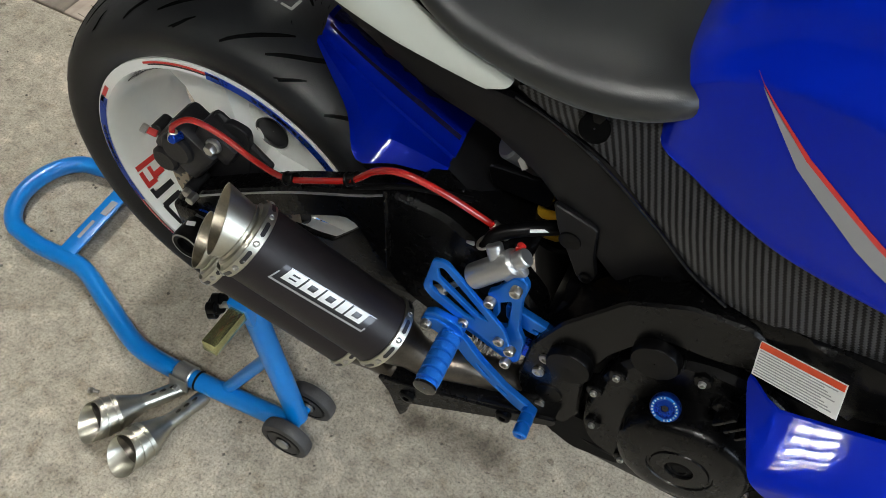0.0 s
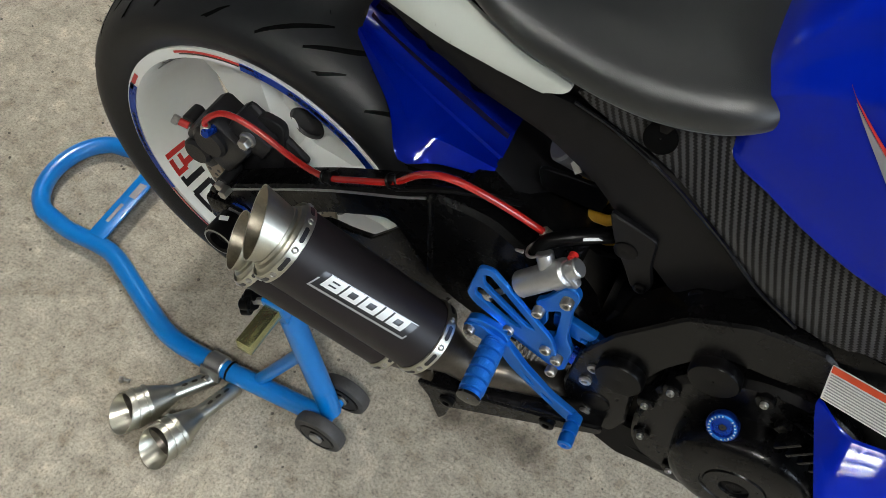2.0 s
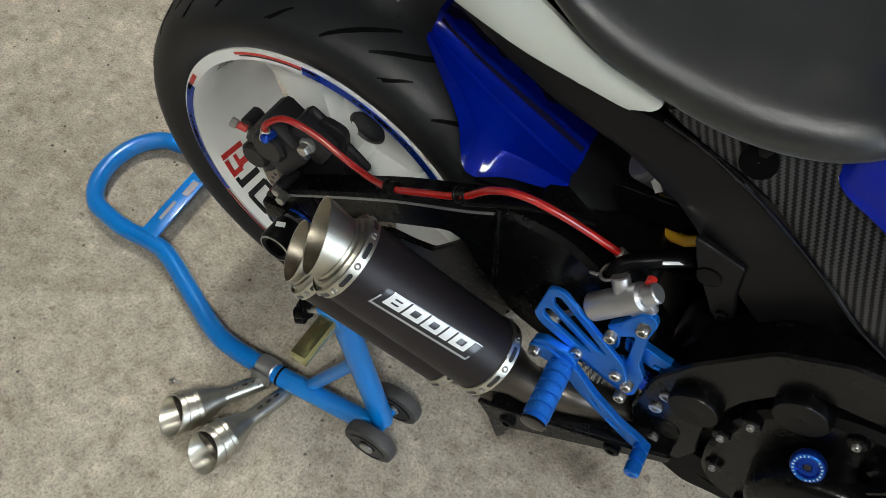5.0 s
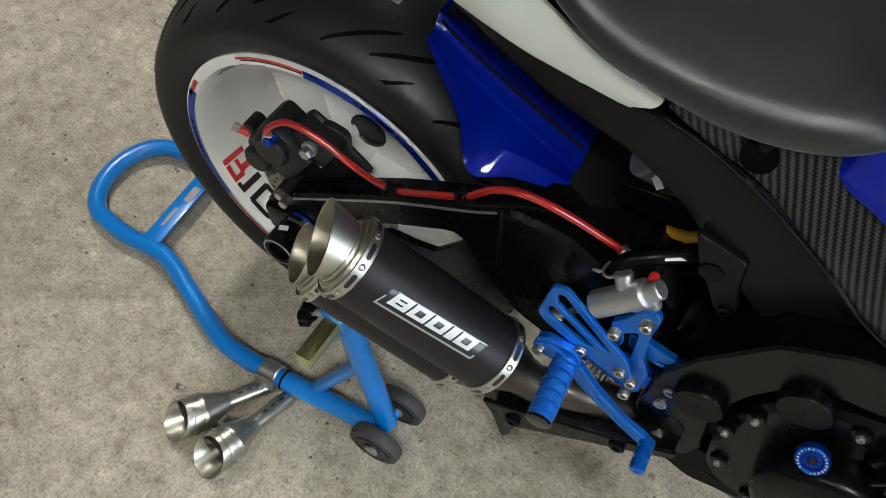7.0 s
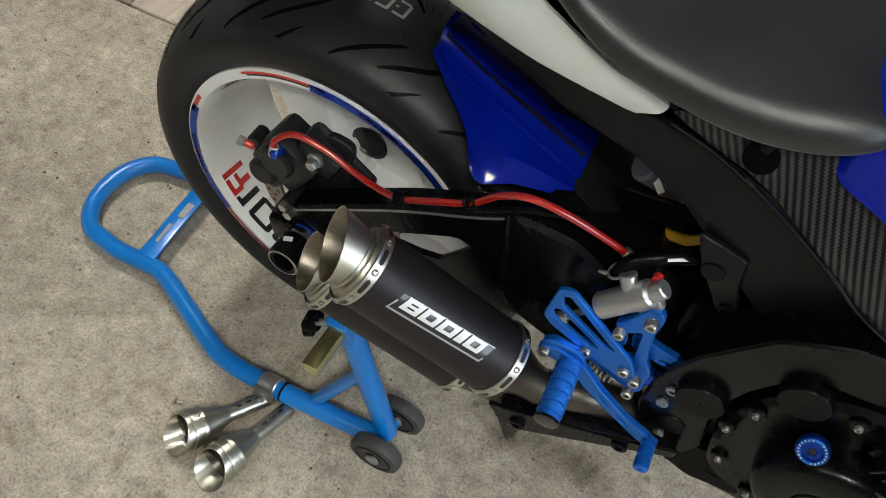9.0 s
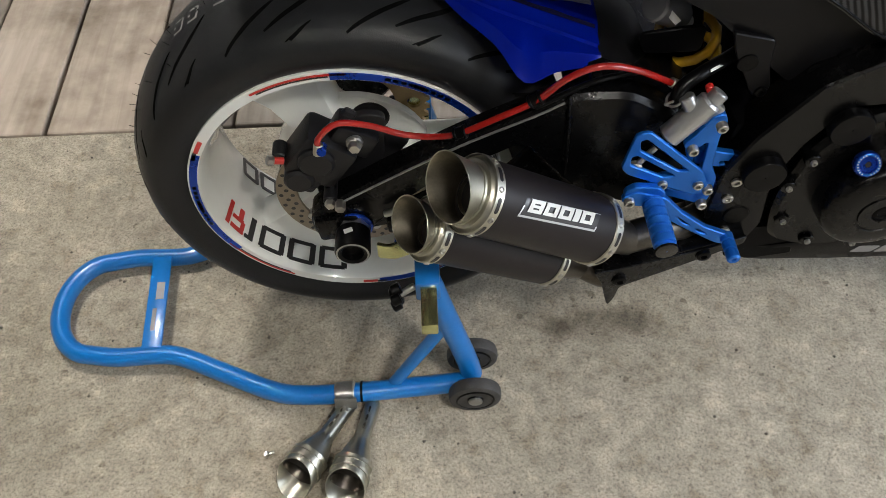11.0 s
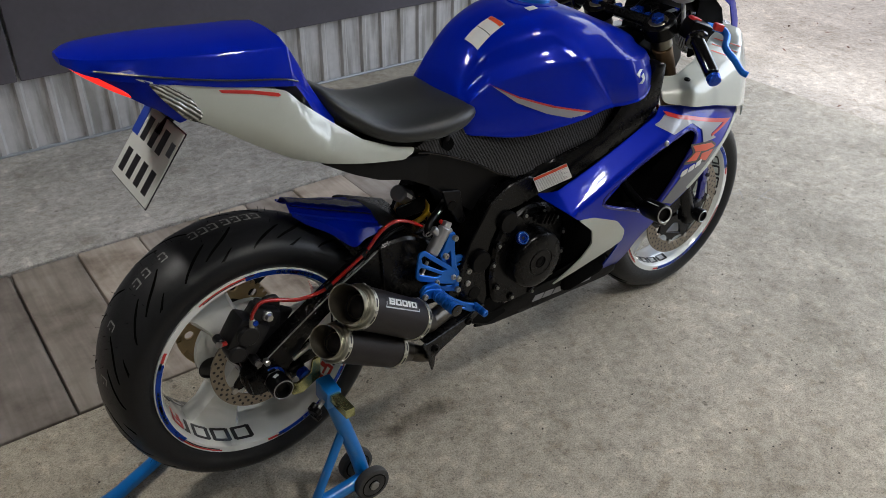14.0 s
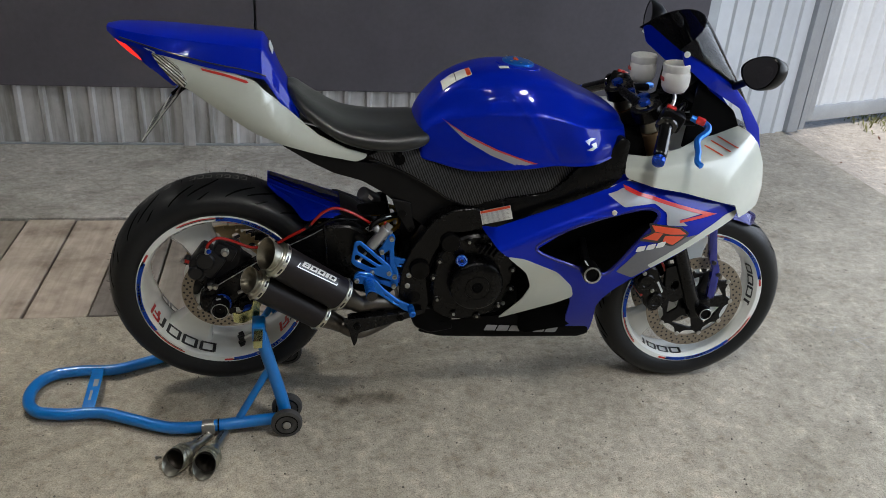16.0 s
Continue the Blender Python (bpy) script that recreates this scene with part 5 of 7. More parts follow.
for x, zt, w, fw, fz in sec:
    a = [(x, -fw, fz), (x, -(fw * 0.55 + w * 0.45) - 0.003, (zt + fz) / 2), (x, -w * 1.02, zt - 0.011), (x, -w * 0.99, zt - 0.007), (x, -w * 0.90, zt - 0.006), (x, -w * 0.70, zt - 0.001), (x, -w * 0.55, zt + 0.006), (x, -w * 0.48, zt + 0.0075), (x, 0, zt + 0.009)]
    loops.append([Vector(v) for v in a] + [Vector((v[0], -v[1], v[2])) for v in a[-2::-1]])
loops = [spline([lp[k] for lp in loops], 4) for k in range(len(loops[0]))]
bm = rings(bmesh.new(), loops, False, cap=False)
bmesh.ops.solidify(bm, geom=bm.faces[:], thickness=0.003)
hug = part("rear_hugger", bm, "blue", bike, "glossy blue rear wheel hugger with pressed ridges", smooth=24)
# violet band over the hugger's top; its darkness includes the tail's shade
bm = bmesh.new()
rings(bm, [[Vector((x, w * s, z + 0.0092 - 0.0035 * abs(s) - 0.0115 * max(0, abs(s) - 0.46))) for x, z, w in ((0.132, 0.6875, 0.025), (0.150, 0.680, 0.030), (0.19, 0.664, 0.036), (0.225, 0.652, 0.042), (0.26, 0.639, 0.046), (0.314, 0.6175, 0.050))] for s in (-0.85, -0.62, -0.46, -0.3, 0, 0.3, 0.46, 0.62, 0.85)], False, cap=False)
part("hugger_stripe", bm, "shaded_violet", hug, "violet top band, darkened for the tail's shade")
# black front of the hugger over the swingarm
sec = [(0.316, 0.617, 0.060, 0.084, 0.594), (0.345, 0.606, 0.070, 0.098, 0.578), (0.38, 0.582, 0.078, 0.108, 0.556), (0.41, 0.550, 0.080, 0.110, 0.53)]
loops = []
for x, zt, w, fw, fz in sec:
    a = [(x, -fw, fz), (x, -(fw * 0.55 + w * 0.45) - 0.003, (zt + fz) / 2), (x, -w, zt - 0.008), (x, -w * 0.5, zt), (x, 0, zt + 0.003)]
    loops.append([Vector(v) for v in a] + [Vector((v[0], -v[1], v[2])) for v in a[-2::-1]])
bm = rings(bmesh.new(), loops, False, cap=False)
bmesh.ops.solidify(bm, geom=bm.faces[:], thickness=0.003)
part("hugger_front", bm, "grey_plastic", hug, "black plastic front of the hugger")

# shock
sh = part("shock_absorber", rod((0.425, -0.02, 0.64), (0.49, -0.02, 0.38), 0.020, 20), "black", bike, "gas shock absorber with yellow spring")
spring_pts = []
for k in range(0, 3 * 12 + 1):
    a, s = 2 * math.pi * k / 12, k / 72
    c = Vector((0.437, -0.012, 0.600)).lerp(Vector((0.485, -0.012, 0.41)), s)
    u, v, w = basis((0.062, 0, -0.2))
    spring_pts.append(c + 0.036 * (math.cos(a) * u + math.sin(a) * v))
part("spring", tube(spring_pts, 0.0065, 10, 1, False), "yellow", sh, "yellow coil spring")
part("bump_cover", rod((0.458, -0.012, 0.52), (0.487, -0.012, 0.40), 0.043, 24, 0.004), "matte", sh, "black shock body cover")
part("reservoir", rod((0.375, -0.055, 0.660), (0.418, -0.030, 0.625), 0.019, 22, 0.003), "grey_decal", sh, "black gas reservoir with pale marking")
part("reservoir_cap", rod((0.418, -0.030, 0.625), (0.428, -0.024, 0.617), 0.0165, 20), "alu", sh)
part("maker_mark", box((0.026, 0.001, 0.008), pose(0.394, -0.066, 0.654, -25, 38, -28), 0), "label", sh)
part("linkage_plate", plate(rounded([(0.36, 0.63), (0.44, 0.64), (0.44, 0.60), (0.37, 0.60)], 0.01), (), -0.07, -0.064), "matte", sh)

# exhaust
def muffler(name, mouth, front, parent, label, r, lip, ring_at, slash):
    """A round silencer with slotted end rings and a flared outlet that is cut aslant."""
    mouth, front = Vector(mouth), Vector(front)
    ax = (front - mouth)
    L = ax.length
    d = ax.normalized()
    u, v, w = basis(ax)
    b = part(name, revolve([(ring_at - 0.005, r - 0.002), (ring_at - 0.0035, r), (L - 0.014, r), (L - 0.012, r - 0.002)], mouth, ax, 56), "can", parent, label)

    def cut(bm):
        for q in bm.verts:
            p = q.co - mouth
            along = p.dot(d)
            if along < 0.020:
                q.co += d * (slash[0] * p.dot(u) + slash[1] * p.dot(v)) / lip * (1 - max(0.0, along) / 0.020)
        return bm

    e = ring_at - 0.013
    part("outlet_cone", cut(revolve([(0.0, lip - 0.0012), (-0.0006, lip - 0.0004), (0.0, lip + 0.0002), (0.006, lip - 0.0012), (e * 0.55, lip - 0.0034), (e - 0.0085, lip - 0.0042), (e - 0.008, lip - 0.0026), (e - 0.0055, lip - 0.0026), (e - 0.005, lip - 0.0040), (e - 0.004, lip - 0.0036), (e - 0.003, lip + 0.0012), (e, lip + 0.0024), (e + 0.001, r - 0.003), (e + 0.003, r + 0.0003)], mouth, ax, 64, cap=False)), "steel", b, "flared brushed steel outlet cut aslant")
    part("outlet_bore", cut(revolve([(0.0, lip - 0.0013), (0.006, lip - 0.0026), (e * 0.6, lip - 0.0050), (e + 0.012, lip - 0.0060)], mouth, ax, 64, cap=False)), "inner_steel", b, "sooty inside of the outlet")
    part("baffle", revolve([(e + 0.010, lip - 0.0055), (e + 0.013, lip * 0.66), (e + 0.004, lip * 0.64), (e + 0.003, lip * 0.60), (e + 0.018, lip * 0.56), (0.12, lip * 0.56), (0.12, 0.001)], mouth, ax, 36, cap=False), "inner_steel", b, "sooty inner baffle")
    for s0, s1 in ((ring_at - 0.0135, ring_at), (L - 0.0135, L)):
        rg = part("end_ring", revolve([(s0, r + 0.0005), (s0 + 0.001, r + 0.002), (s1 - 0.001, r + 0.002), (s1, r + 0.0005), (s1, r - 0.004)], mouth, ax, 56, cap=False), "steel", b, "slotted steel end ring")
        for k in range(8):
            a = 2 * math.pi * k / 8 + 0.2
            n = 12
            bm = bmesh.new()
            rows_s = []
            for j in range(n + 1):
                aa = a + (j / n - 0.5) * 0.40
                half_w = 0.0026 * math.sqrt(max(0.05, 1 - (2 * j / n - 1) ** 14))
                q = mouth + (math.cos(aa) * u + math.sin(aa) * v) * (r + 0.0024)
                rows_s.append([q + d * ((s0 + s1) / 2 - half_w), q + d * ((s0 + s1) / 2 + half_w)])
            rings(bm, rows_s, False, cap=False)
            part("ring_slot", bm, "ink", rg)
            aa = a + math.pi / 8
            q = mouth + d * (s0 + s1) / 2 + (math.cos(aa) * u + math.sin(aa) * v) * (r + 0.0015)
            part("rivet", revolve([(0, 0.0040), (0.0015, 0.0036), (0.0022, 0.0022), (0.0012, 0.0016), (0.0012, 0.0003)], q, math.cos(aa) * u + math.sin(aa) * v, 12, cap=False), "bolt", rg)
    part("inlet_cone", revolve([(L - 0.004, r - 0.004), (L + 0.012, r * 0.74), (L + 0.040, 0.024), (L + 0.065, 0.022)], mouth, ax, 36), "pipe", b, "brownish steel inlet cone, darkened for shade")
    return b, mouth, d, L


up, um, ud, uL = muffler("upper_muffler", (0.126, -0.247, 0.577), (0.3165, -0.2023, 0.4276), bike, "matt black silencer with silver badge and steel outlet", 0.0450, 0.0390, 0.0445, (0.0107, 0.0083))
lo, lm, ld, lL = muffler("lower_muffler", (0.0805, -0.234, 0.4965), (0.2656, -0.1926, 0.3597), bike, "lower matt black silencer with steel outlet", 0.0400, 0.0340, 0.0370, (0.0097, 0.0037))
# link pipes wear the darkened steel, as they lie in shade
part("link_pipe", tube([um + ud * (uL + 0.06), (0.425, -0.170, 0.385), (0.48, -0.13, 0.345), (0.55, -0.06, 0.31)], 0.022, 16, 6), "pipe", bike, "steel exhaust link pipe, darkened for shade")
part("link_pipe", tube([lm + ld * (lL + 0.05), (0.36, -0.19, 0.305), (0.43, -0.14, 0.30), (0.52, -0.05, 0.30)], 0.020, 16, 6), "pipe", bike, "steel exhaust link pipe, darkened for shade")


def on_can(s, a, lift=0.0):
    """A point of the upper silencer's skin: distance from the mouth and turn about its axis from straight outwards, upwards positive."""
    out = Vector((0, -1, 0))
    out = (out - ud * out.dot(ud)).normalized()
    upv = out.cross(ud).normalized()
    if upv.z < 0:
        upv = -upv
    return um + ud * s + (math.cos(a) * out + math.sin(a) * upv) * (0.0450 + lift)


def can_patch(bm, s0, s1, a0, a1, lift, slant=0.0):
    lo = [[on_can(s + slant * (a - A0), a + 1.15 * (s - 0.07), lift) for s in (s0, (s0 + s1) / 2, s1)] for a in (a0 + (a1 - a0) * k / 5 for k in range(6))]
    return rings(bm, lo, False, cap=False)


A0, A1 = radians(36.5), radians(64)
SL = 0.015
bad = part("badge", can_patch(bmesh.new(), 0.0705, 0.195, A0, A1, 0.0006, SL), "ink", up, "silver-edged badge plate")
frm = bmesh.new()
for s0, s1, a0, a1 in ((0.0700, 0.1955, A0 - 0.02, A0 + 0.035), (0.0700, 0.0720, A0, A1 - 0.20), (0.1935, 0.1955, A0, A0 + 0.12), (0.078, 0.195, A1 - 0.01, A1 + 0.005)):
    can_patch(frm, s0, s1, a0, a1, 0.0012, SL)
part("badge_edge", frm, "alu", bad)
lowa, higha = A0 + 0.14, A1 - 0.015
for k in range(5):
    q = (0.0785, 0.1025, 0.1265, 0.1505, 0.1630)[k]
    w = 0.0215 if k != 3 else 0.0100
    bm = bmesh.new()
    mid = (lowa + higha) / 2
    bars = ((q, q + w, lowa, higha),) if k == 3 else ((q, q + w, lowa, lowa + 0.085), (q, q + w, higha - 0.085, higha), (q, q + 0.0062, lowa, higha), (q + w - 0.0062, q + w, lowa, higha))
    if k == 0:
        bars += ((q, q + w, mid - 0.035, mid + 0.035),)
    for s0, s1, a0, a1 in bars:
        can_patch(bm, s0, s1, a0, a1, 0.0020, SL)
    part("badge_block", bm, "label", bad)

# rear-set: blue anodised foot control
YR = -0.166
part("heel_guard", plate(rounded([(0.350, 0.568), (0.366, 0.572), (0.446, 0.497), (0.458, 0.470), (0.452, 0.452), (0.425, 0.462), (0.352, 0.497), (0.341, 0.510)], 0.006),
          [rounded(h, 0.003) for h in ([(0.357, 0.556), (0.364, 0.560), (0.427, 0.500), (0.415, 0.500), (0.360, 0.540)][::-1], [(0.351, 0.528), (0.357, 0.532), (0.412, 0.492), (0.398, 0.490), (0.352, 0.515)][::-1])], YR - 0.007, YR - 0.001), "anod", bike, "blue anodised machined heel guard")
rs = part("rearset_bracket", plate(rounded([(0.414, 0.536), (0.424, 0.548), (0.440, 0.582), (0.453, 0.586), (0.459, 0.574), (0.456, 0.545), (0.460, 0.495), (0.471, 0.472), (0.471, 0.430), (0.463, 0.419), (0.452, 0.424), (0.415, 0.440), (0.388, 0.450), (0.384, 0.470), (0.400, 0.481), (0.432, 0.478), (0.447, 0.488), (0.4445, 0.540), (0.432, 0.528), (0.421, 0.524)], 0.005),
          [rounded(h, 0.004) for h in ([(0.400, 0.466), (0.440, 0.462), (0.452, 0.442), (0.418, 0.452)][::-1],)], YR + 0.004, YR + 0.013), "anod", bike, "blue anodised machined foot control bracket")
part("bracket_link", plate(rounded([(0.418, 0.530), (0.430, 0.527), (0.434, 0.505), (0.429, 0.488), (0.423, 0.490), (0.426, 0.506)], 0.003), (), YR + 0.006, YR + 0.011), "anod", rs)
part("bracket_arm", plate(rounded([(0.436, 0.512), (0.452, 0.512), (0.497, 0.500), (0.503, 0.488), (0.497, 0.478), (0.470, 0.480), (0.440, 0.488)], 0.005), [rounded([(0.474, 0.490), (0.490, 0.489), (0.488, 0.484), (0.474, 0.484)][::-1], 0.002)], YR + 0.016, YR + 0.026), "anod", rs, "blue anodised arm bolted to the frame")
part("bracket_arm", plate(rounded([(0.462, 0.460), (0.497, 0.455), (0.502, 0.440), (0.492, 0.430), (0.466, 0.436)], 0.005), (), YR + 0.012, YR + 0.024), "anod_dark", rs)
for x, z in ((0.448, 0.576), (0.423, 0.538), (0.444, 0.474), (0.459, 0.463), (0.398, 0.478), (0.458, 0.434)):
    part("socket_bolt", bolt((x, YR - 0.005, z), (0, -1, 0), 0.0068, 0.007), "bolt", rs, "bright socket bolt")
pd = part("brake_pedal", plate(rounded([(0.352, 0.470), (0.366, 0.476), (0.405, 0.462), (0.432, 0.430), (0.470, 0.397), (0.505, 0.378), (0.515, 0.366), (0.508, 0.356), (0.490, 0.362), (0.448, 0.392), (0.412, 0.420), (0.392, 0.444), (0.356, 0.452), (0.347, 0.460)], 0.005),
          [rounded(h, 0.003) for h in ([(0.425, 0.424), (0.436, 0.415), (0.448, 0.403), (0.438, 0.408)][::-1], [(0.456, 0.396), (0.470, 0.388), (0.476, 0.381), (0.462, 0.388)][::-1])], YR - 0.018, YR - 0.009), "anod", bike, "blue anodised machined brake pedal")
part("pedal_tip", revolve([(0, 0.0072), (0.001, 0.0092), (0.011, 0.0092), (0.0118, 0.0070), (0.0138, 0.0070), (0.0146, 0.0092), (0.0246, 0.0092), (0.0254, 0.0070), (0.0274, 0.0070), (0.0282, 0.0092), (0.0400, 0.0092), (0.0420, 0.0075), (0.0420, 0.0035), (0.0390, 0.0030)], (0.505, YR - 0.012, 0.372), (0.05, -1, -0.05), 20), "anod", pd, "ribbed pedal tip")
part("pivot_bolt", bolt((0.357, YR - 0.018, 0.461), (0, -1, 0), 0.007, 0.007), "bolt", pd)
part("return_spring", tube([Vector((0.405 + 0.0008 * k, YR + 0.02 + 0.008 * math.cos(k * 0.9), 0.425 - 0.001 * k + 0.008 * math.sin(k * 0.9))) for k in range(46)], 0.0013, 6, 1, False), "zinc", pd)
pg_a, pg_b = Vector((0.388, -0.170, 0.456)), Vector((0.392, -0.257, 0.452))
prof = [(0, 0.0105), (0.002, 0.0125), (0.006, 0.0125), (0.007, 0.0112), (0.010, 0.0112), (0.011, 0.0130), (0.015, 0.0130), (0.016, 0.0120)]
for k in range(5):
    s = 0.0175 + k * 0.0128
    prof += [(s, 0.0132), (s + 0.0008, 0.0146), (s + 0.0098, 0.0146), (s + 0.0106, 0.0132), (s + 0.0108, 0.0112), (s + 0.0124, 0.0112)]
prof += [(0.0825, 0.0138), (0.0850, 0.0138)]
pg = part("foot_peg", revolve(prof, pg_a, pg_b - pg_a, 28), "knurl", bike, "blue anodised knurled foot peg")
part("peg_cap", revolve([(0.0845, 0.0130), (0.0855, 0.0144), (0.0885, 0.0140), (0.0895, 0.0110), (0.0890, 0.0005)], pg_a, pg_b - pg_a, 28, cap=False), "gloss", pg, "black rubber end cap")
part("peg_mount", plate(rounded([(0.350, 0.474), (0.362, 0.484), (0.394, 0.480), (0.404, 0.468), (0.400, 0.450), (0.386, 0.444), (0.352, 0.456)], 0.005), (), YR - 0.016, YR - 0.006), "anod", pg, "blue anodised peg mount")

# exhaust guard under the pegs
shear = Matrix(((1, 0, 0, 0), (0.26, 1, 0, -0.0832), (0, 0, 1, 0), (0, 0, 0, 1)))
GUARD = rounded([(0.318, 0.372), (0.334, 0.336), (0.343, 0.300), (0.350, 0.277), (0.358, 0.290), (0.362, 0.318), (0.42, 0.326), (0.488, 0.336), (0.540, 0.345), (0.540, 0.360), (0.47, 0.357), (0.345, 0.366)], 0.005)
gd_ob = part("exhaust_guard", plate(GUARD, (), -0.232, -0.226, shear), "black", bike, "black exhaust guard plate")
part("guard_lip", box((0.205, 0.030, 0.004), shear @ pose(0.435, -0.214, 0.360, 0, 2, 0), 0.001), "black", gd_ob)
for x, z in ((0.358, 0.340), (0.478, 0.346)):
    part("guard_bolt", bolt((x, -0.232 + 0.26 * x - 0.0832, z), (0, -1, 0), 0.010, 0.006), "plastic", gd_ob)


# engine and frame
blk = box((0.30, 0.27, 0.24), pose(0.63, 0, 0.42), 0.03)
box((0.20, 0.30, 0.20), pose(0.86, 0, 0.56, 0, -25, 0), 0.03, blk)
box((0.22, 0.22, 0.10), pose(0.72, 0, 0.33), 0.03, blk)
eng = part("engine", blk, "matte", bike, "black painted engine block")
part("crankcase_cover", plate(rounded([(0.575, 0.335), (0.56, 0.42), (0.572, 0.51), (0.60, 0.555), (0.66, 0.583), (0.72, 0.578), (0.765, 0.545), (0.795, 0.485), (0.79, 0.42), (0.765, 0.36), (0.72, 0.325), (0.64, 0.315)], 0.03, 5), (), -0.166, -0.12, bevel=0.007), "black", eng, "satin black clutch cover flange")
cc = part("clutch_cover", revolve([(-0.02, 0.076), (0.004, 0.0755), (0.016, 0.074), (0.022, 0.071), (0.0245, 0.066), (0.0285, 0.052), (0.0285, 0.037), (0.0265, 0.036), (0.0265, 0.033), (0.0285, 0.032), (0.0285, 0.016), (0.025, 0.015), (0.025, 0.001)], (0.682, -0.180, 0.443), (0, -1, 0), 64, cap=False), "black", eng, "round satin black clutch cover")
part("cover_boss", revolve([(0, 0.015), (0.0005, 0.0145), (0.0015, 0.0085), (0.0005, 0.008), (0.0005, 0.001)], (0.682, -0.2055, 0.443), (0, -1, 0), 24, cap=False), "matte", cc)
part("cover_rib", box((0.05, 0.012, 0.016), pose(0.700, -0.178, 0.545, 0, 20, 0), 0.004), "black", cc)
for a in (100, 70, 42, 14, -14, -45, -80, -115, -150, 175, 150):
    x, z = 0.677 + 0.112 * math.cos(radians(a)), 0.447 + 0.118 * math.sin(radians(a))
    bs = part("cover_boss", rod((x, -0.150, z), (x, -0.172, z), 0.010, 14), "black", eng)
    part("cover_bolt", bolt((x, -0.171, z), (0, -1, 0), 0.0042, 0.005), "zinc", bs)
for k in range(4):
    part("fin", box((0.004, 0.016, 0.03), pose(0.690 + k * 0.013, -0.192, 0.556 - k * 0.004, 0, 30, 0), 0.001), "black", eng)
part("engine_side", plate(rounded([(0.70, 0.32), (0.70, 0.58), (0.78, 0.575), (0.84, 0.53), (0.86, 0.45), (0.80, 0.33)], 0.02), (), -0.150, -0.10, bevel=0.006), "matte", eng, "black engine side behind the fairing")
for x, z in ((0.800, 0.545), (0.815, 0.500), (0.812, 0.455), (0.795, 0.405), (0.775, 0.36)):
    part("case_bolt", bolt((x, -0.150, z), (0, -1, 0), 0.0055, 0.006), "bolt", eng)
part("sump_side", plate(rounded([(0.500, 0.350), (0.62, 0.350), (0.64, 0.275), (0.57, 0.262), (0.525, 0.285)], 0.012), (), -0.148, -0.06, bevel=0.005), "matte", eng, "black lower crankcase side")
oc = part("oil_cap", revolve([(0, 0.015), (0.004, 0.0165), (0.010, 0.0165), (0.012, 0.0150), (0.012, 0.0105), (0.010, 0.0095), (0.0105, 0.0045), (0.006, 0.004), (0.006, 0.0005)], (0.638, -0.180, 0.512), (-0.1, -0.86, 0.5), 32, cap=False), "anod_dark", eng, "blue anodised oil filler cap")
part("cap_ring", revolve([(0.0122, 0.0143), (0.0126, 0.0138), (0.0126, 0.0116), (0.0122, 0.0112)], (0.638, -0.180, 0.512), (-0.1, -0.86, 0.5), 32, cap=False), "anod", oc)
cm = bmesh.new()
cu, cv_, cw_ = basis((-0.1, -0.86, 0.5))
for k in range(22):
    a = 2 * math.pi * k / 22
    if k in (5, 6, 16, 17):
        continue
    q = Vector((0.638, -0.180, 0.512)) + cw_ * 0.0128 + (cu * math.cos(a) + cv_ * math.sin(a)) * 0.0128
    box((0.0012, 0.0020, 0.0004), Matrix.Translation(q) @ Matrix((cu * math.cos(a + 1.5708) + cv_ * math.sin(a + 1.5708), cu * math.cos(a) + cv_ * math.sin(a), cw_)).transposed().to_4x4(), 0, cm)
part("cap_print", cm, "label", oc, "pale ring of small print", smooth=0)
part("cap_hex", revolve([(0.0108, 0.0038), (0.0109, 0.0005)], (0.638, -0.180, 0.512), (-0.1, -0.86, 0.5), 6, cap=False), "ink", oc)

FRAME = [(0.492, 0.338), (0.474, 0.40), (0.478, 0.475), (0.503, 0.538), (0.556, 0.620), (0.612, 0.652), (0.672, 0.658), (0.70, 0.64), (0.70, 0.60), (0.655, 0.588), (0.606, 0.585), (0.583, 0.555), (0.565, 0.52), (0.548, 0.46), (0.560, 0.37), (0.550, 0.335)]
fp = part("frame_plate", plate(rounded(FRAME, 0.007), (), -0.160, -0.10, bevel=0.003), "black", bike, "matte black aluminium frame plate")
for x, z, r in ((0.528, 0.480, 0.0275), (0.607, 0.560, 0.0265)):
    part("frame_plug", revolve([(0, r), (0.010, r), (0.013, r * 0.93), (0.0132, r * 0.5), (0.0125, 0.001)], (x, -0.160, z), (0, -1, 0), 36, cap=False), "plastic", fp, "round black frame plug")
part("frame_plug", revolve([(0, 0.0175), (0.002, 0.0165), (0.0025, 0.001)], (0.518, -0.160, 0.392), (0, -1, 0), 30, cap=False), "plastic", fp)
for x, z in ((0.500, 0.461), (0.497, 0.428), (0.512, 0.356)):
    part("frame_bolt", bolt((x, -0.159, z), (0, -1, 0), 0.0075, 0.005), "bolt", fp, "bright socket bolt")
part("frame_left", plate(rounded(FRAME, 0.012), (), 0.10, 0.154, bevel=0.005), "matte", fp)


def spar_y(x, z):
    return 0.116 + 0.26 * max(0, x - 0.55) - 0.20 * max(0, x - 0.78)


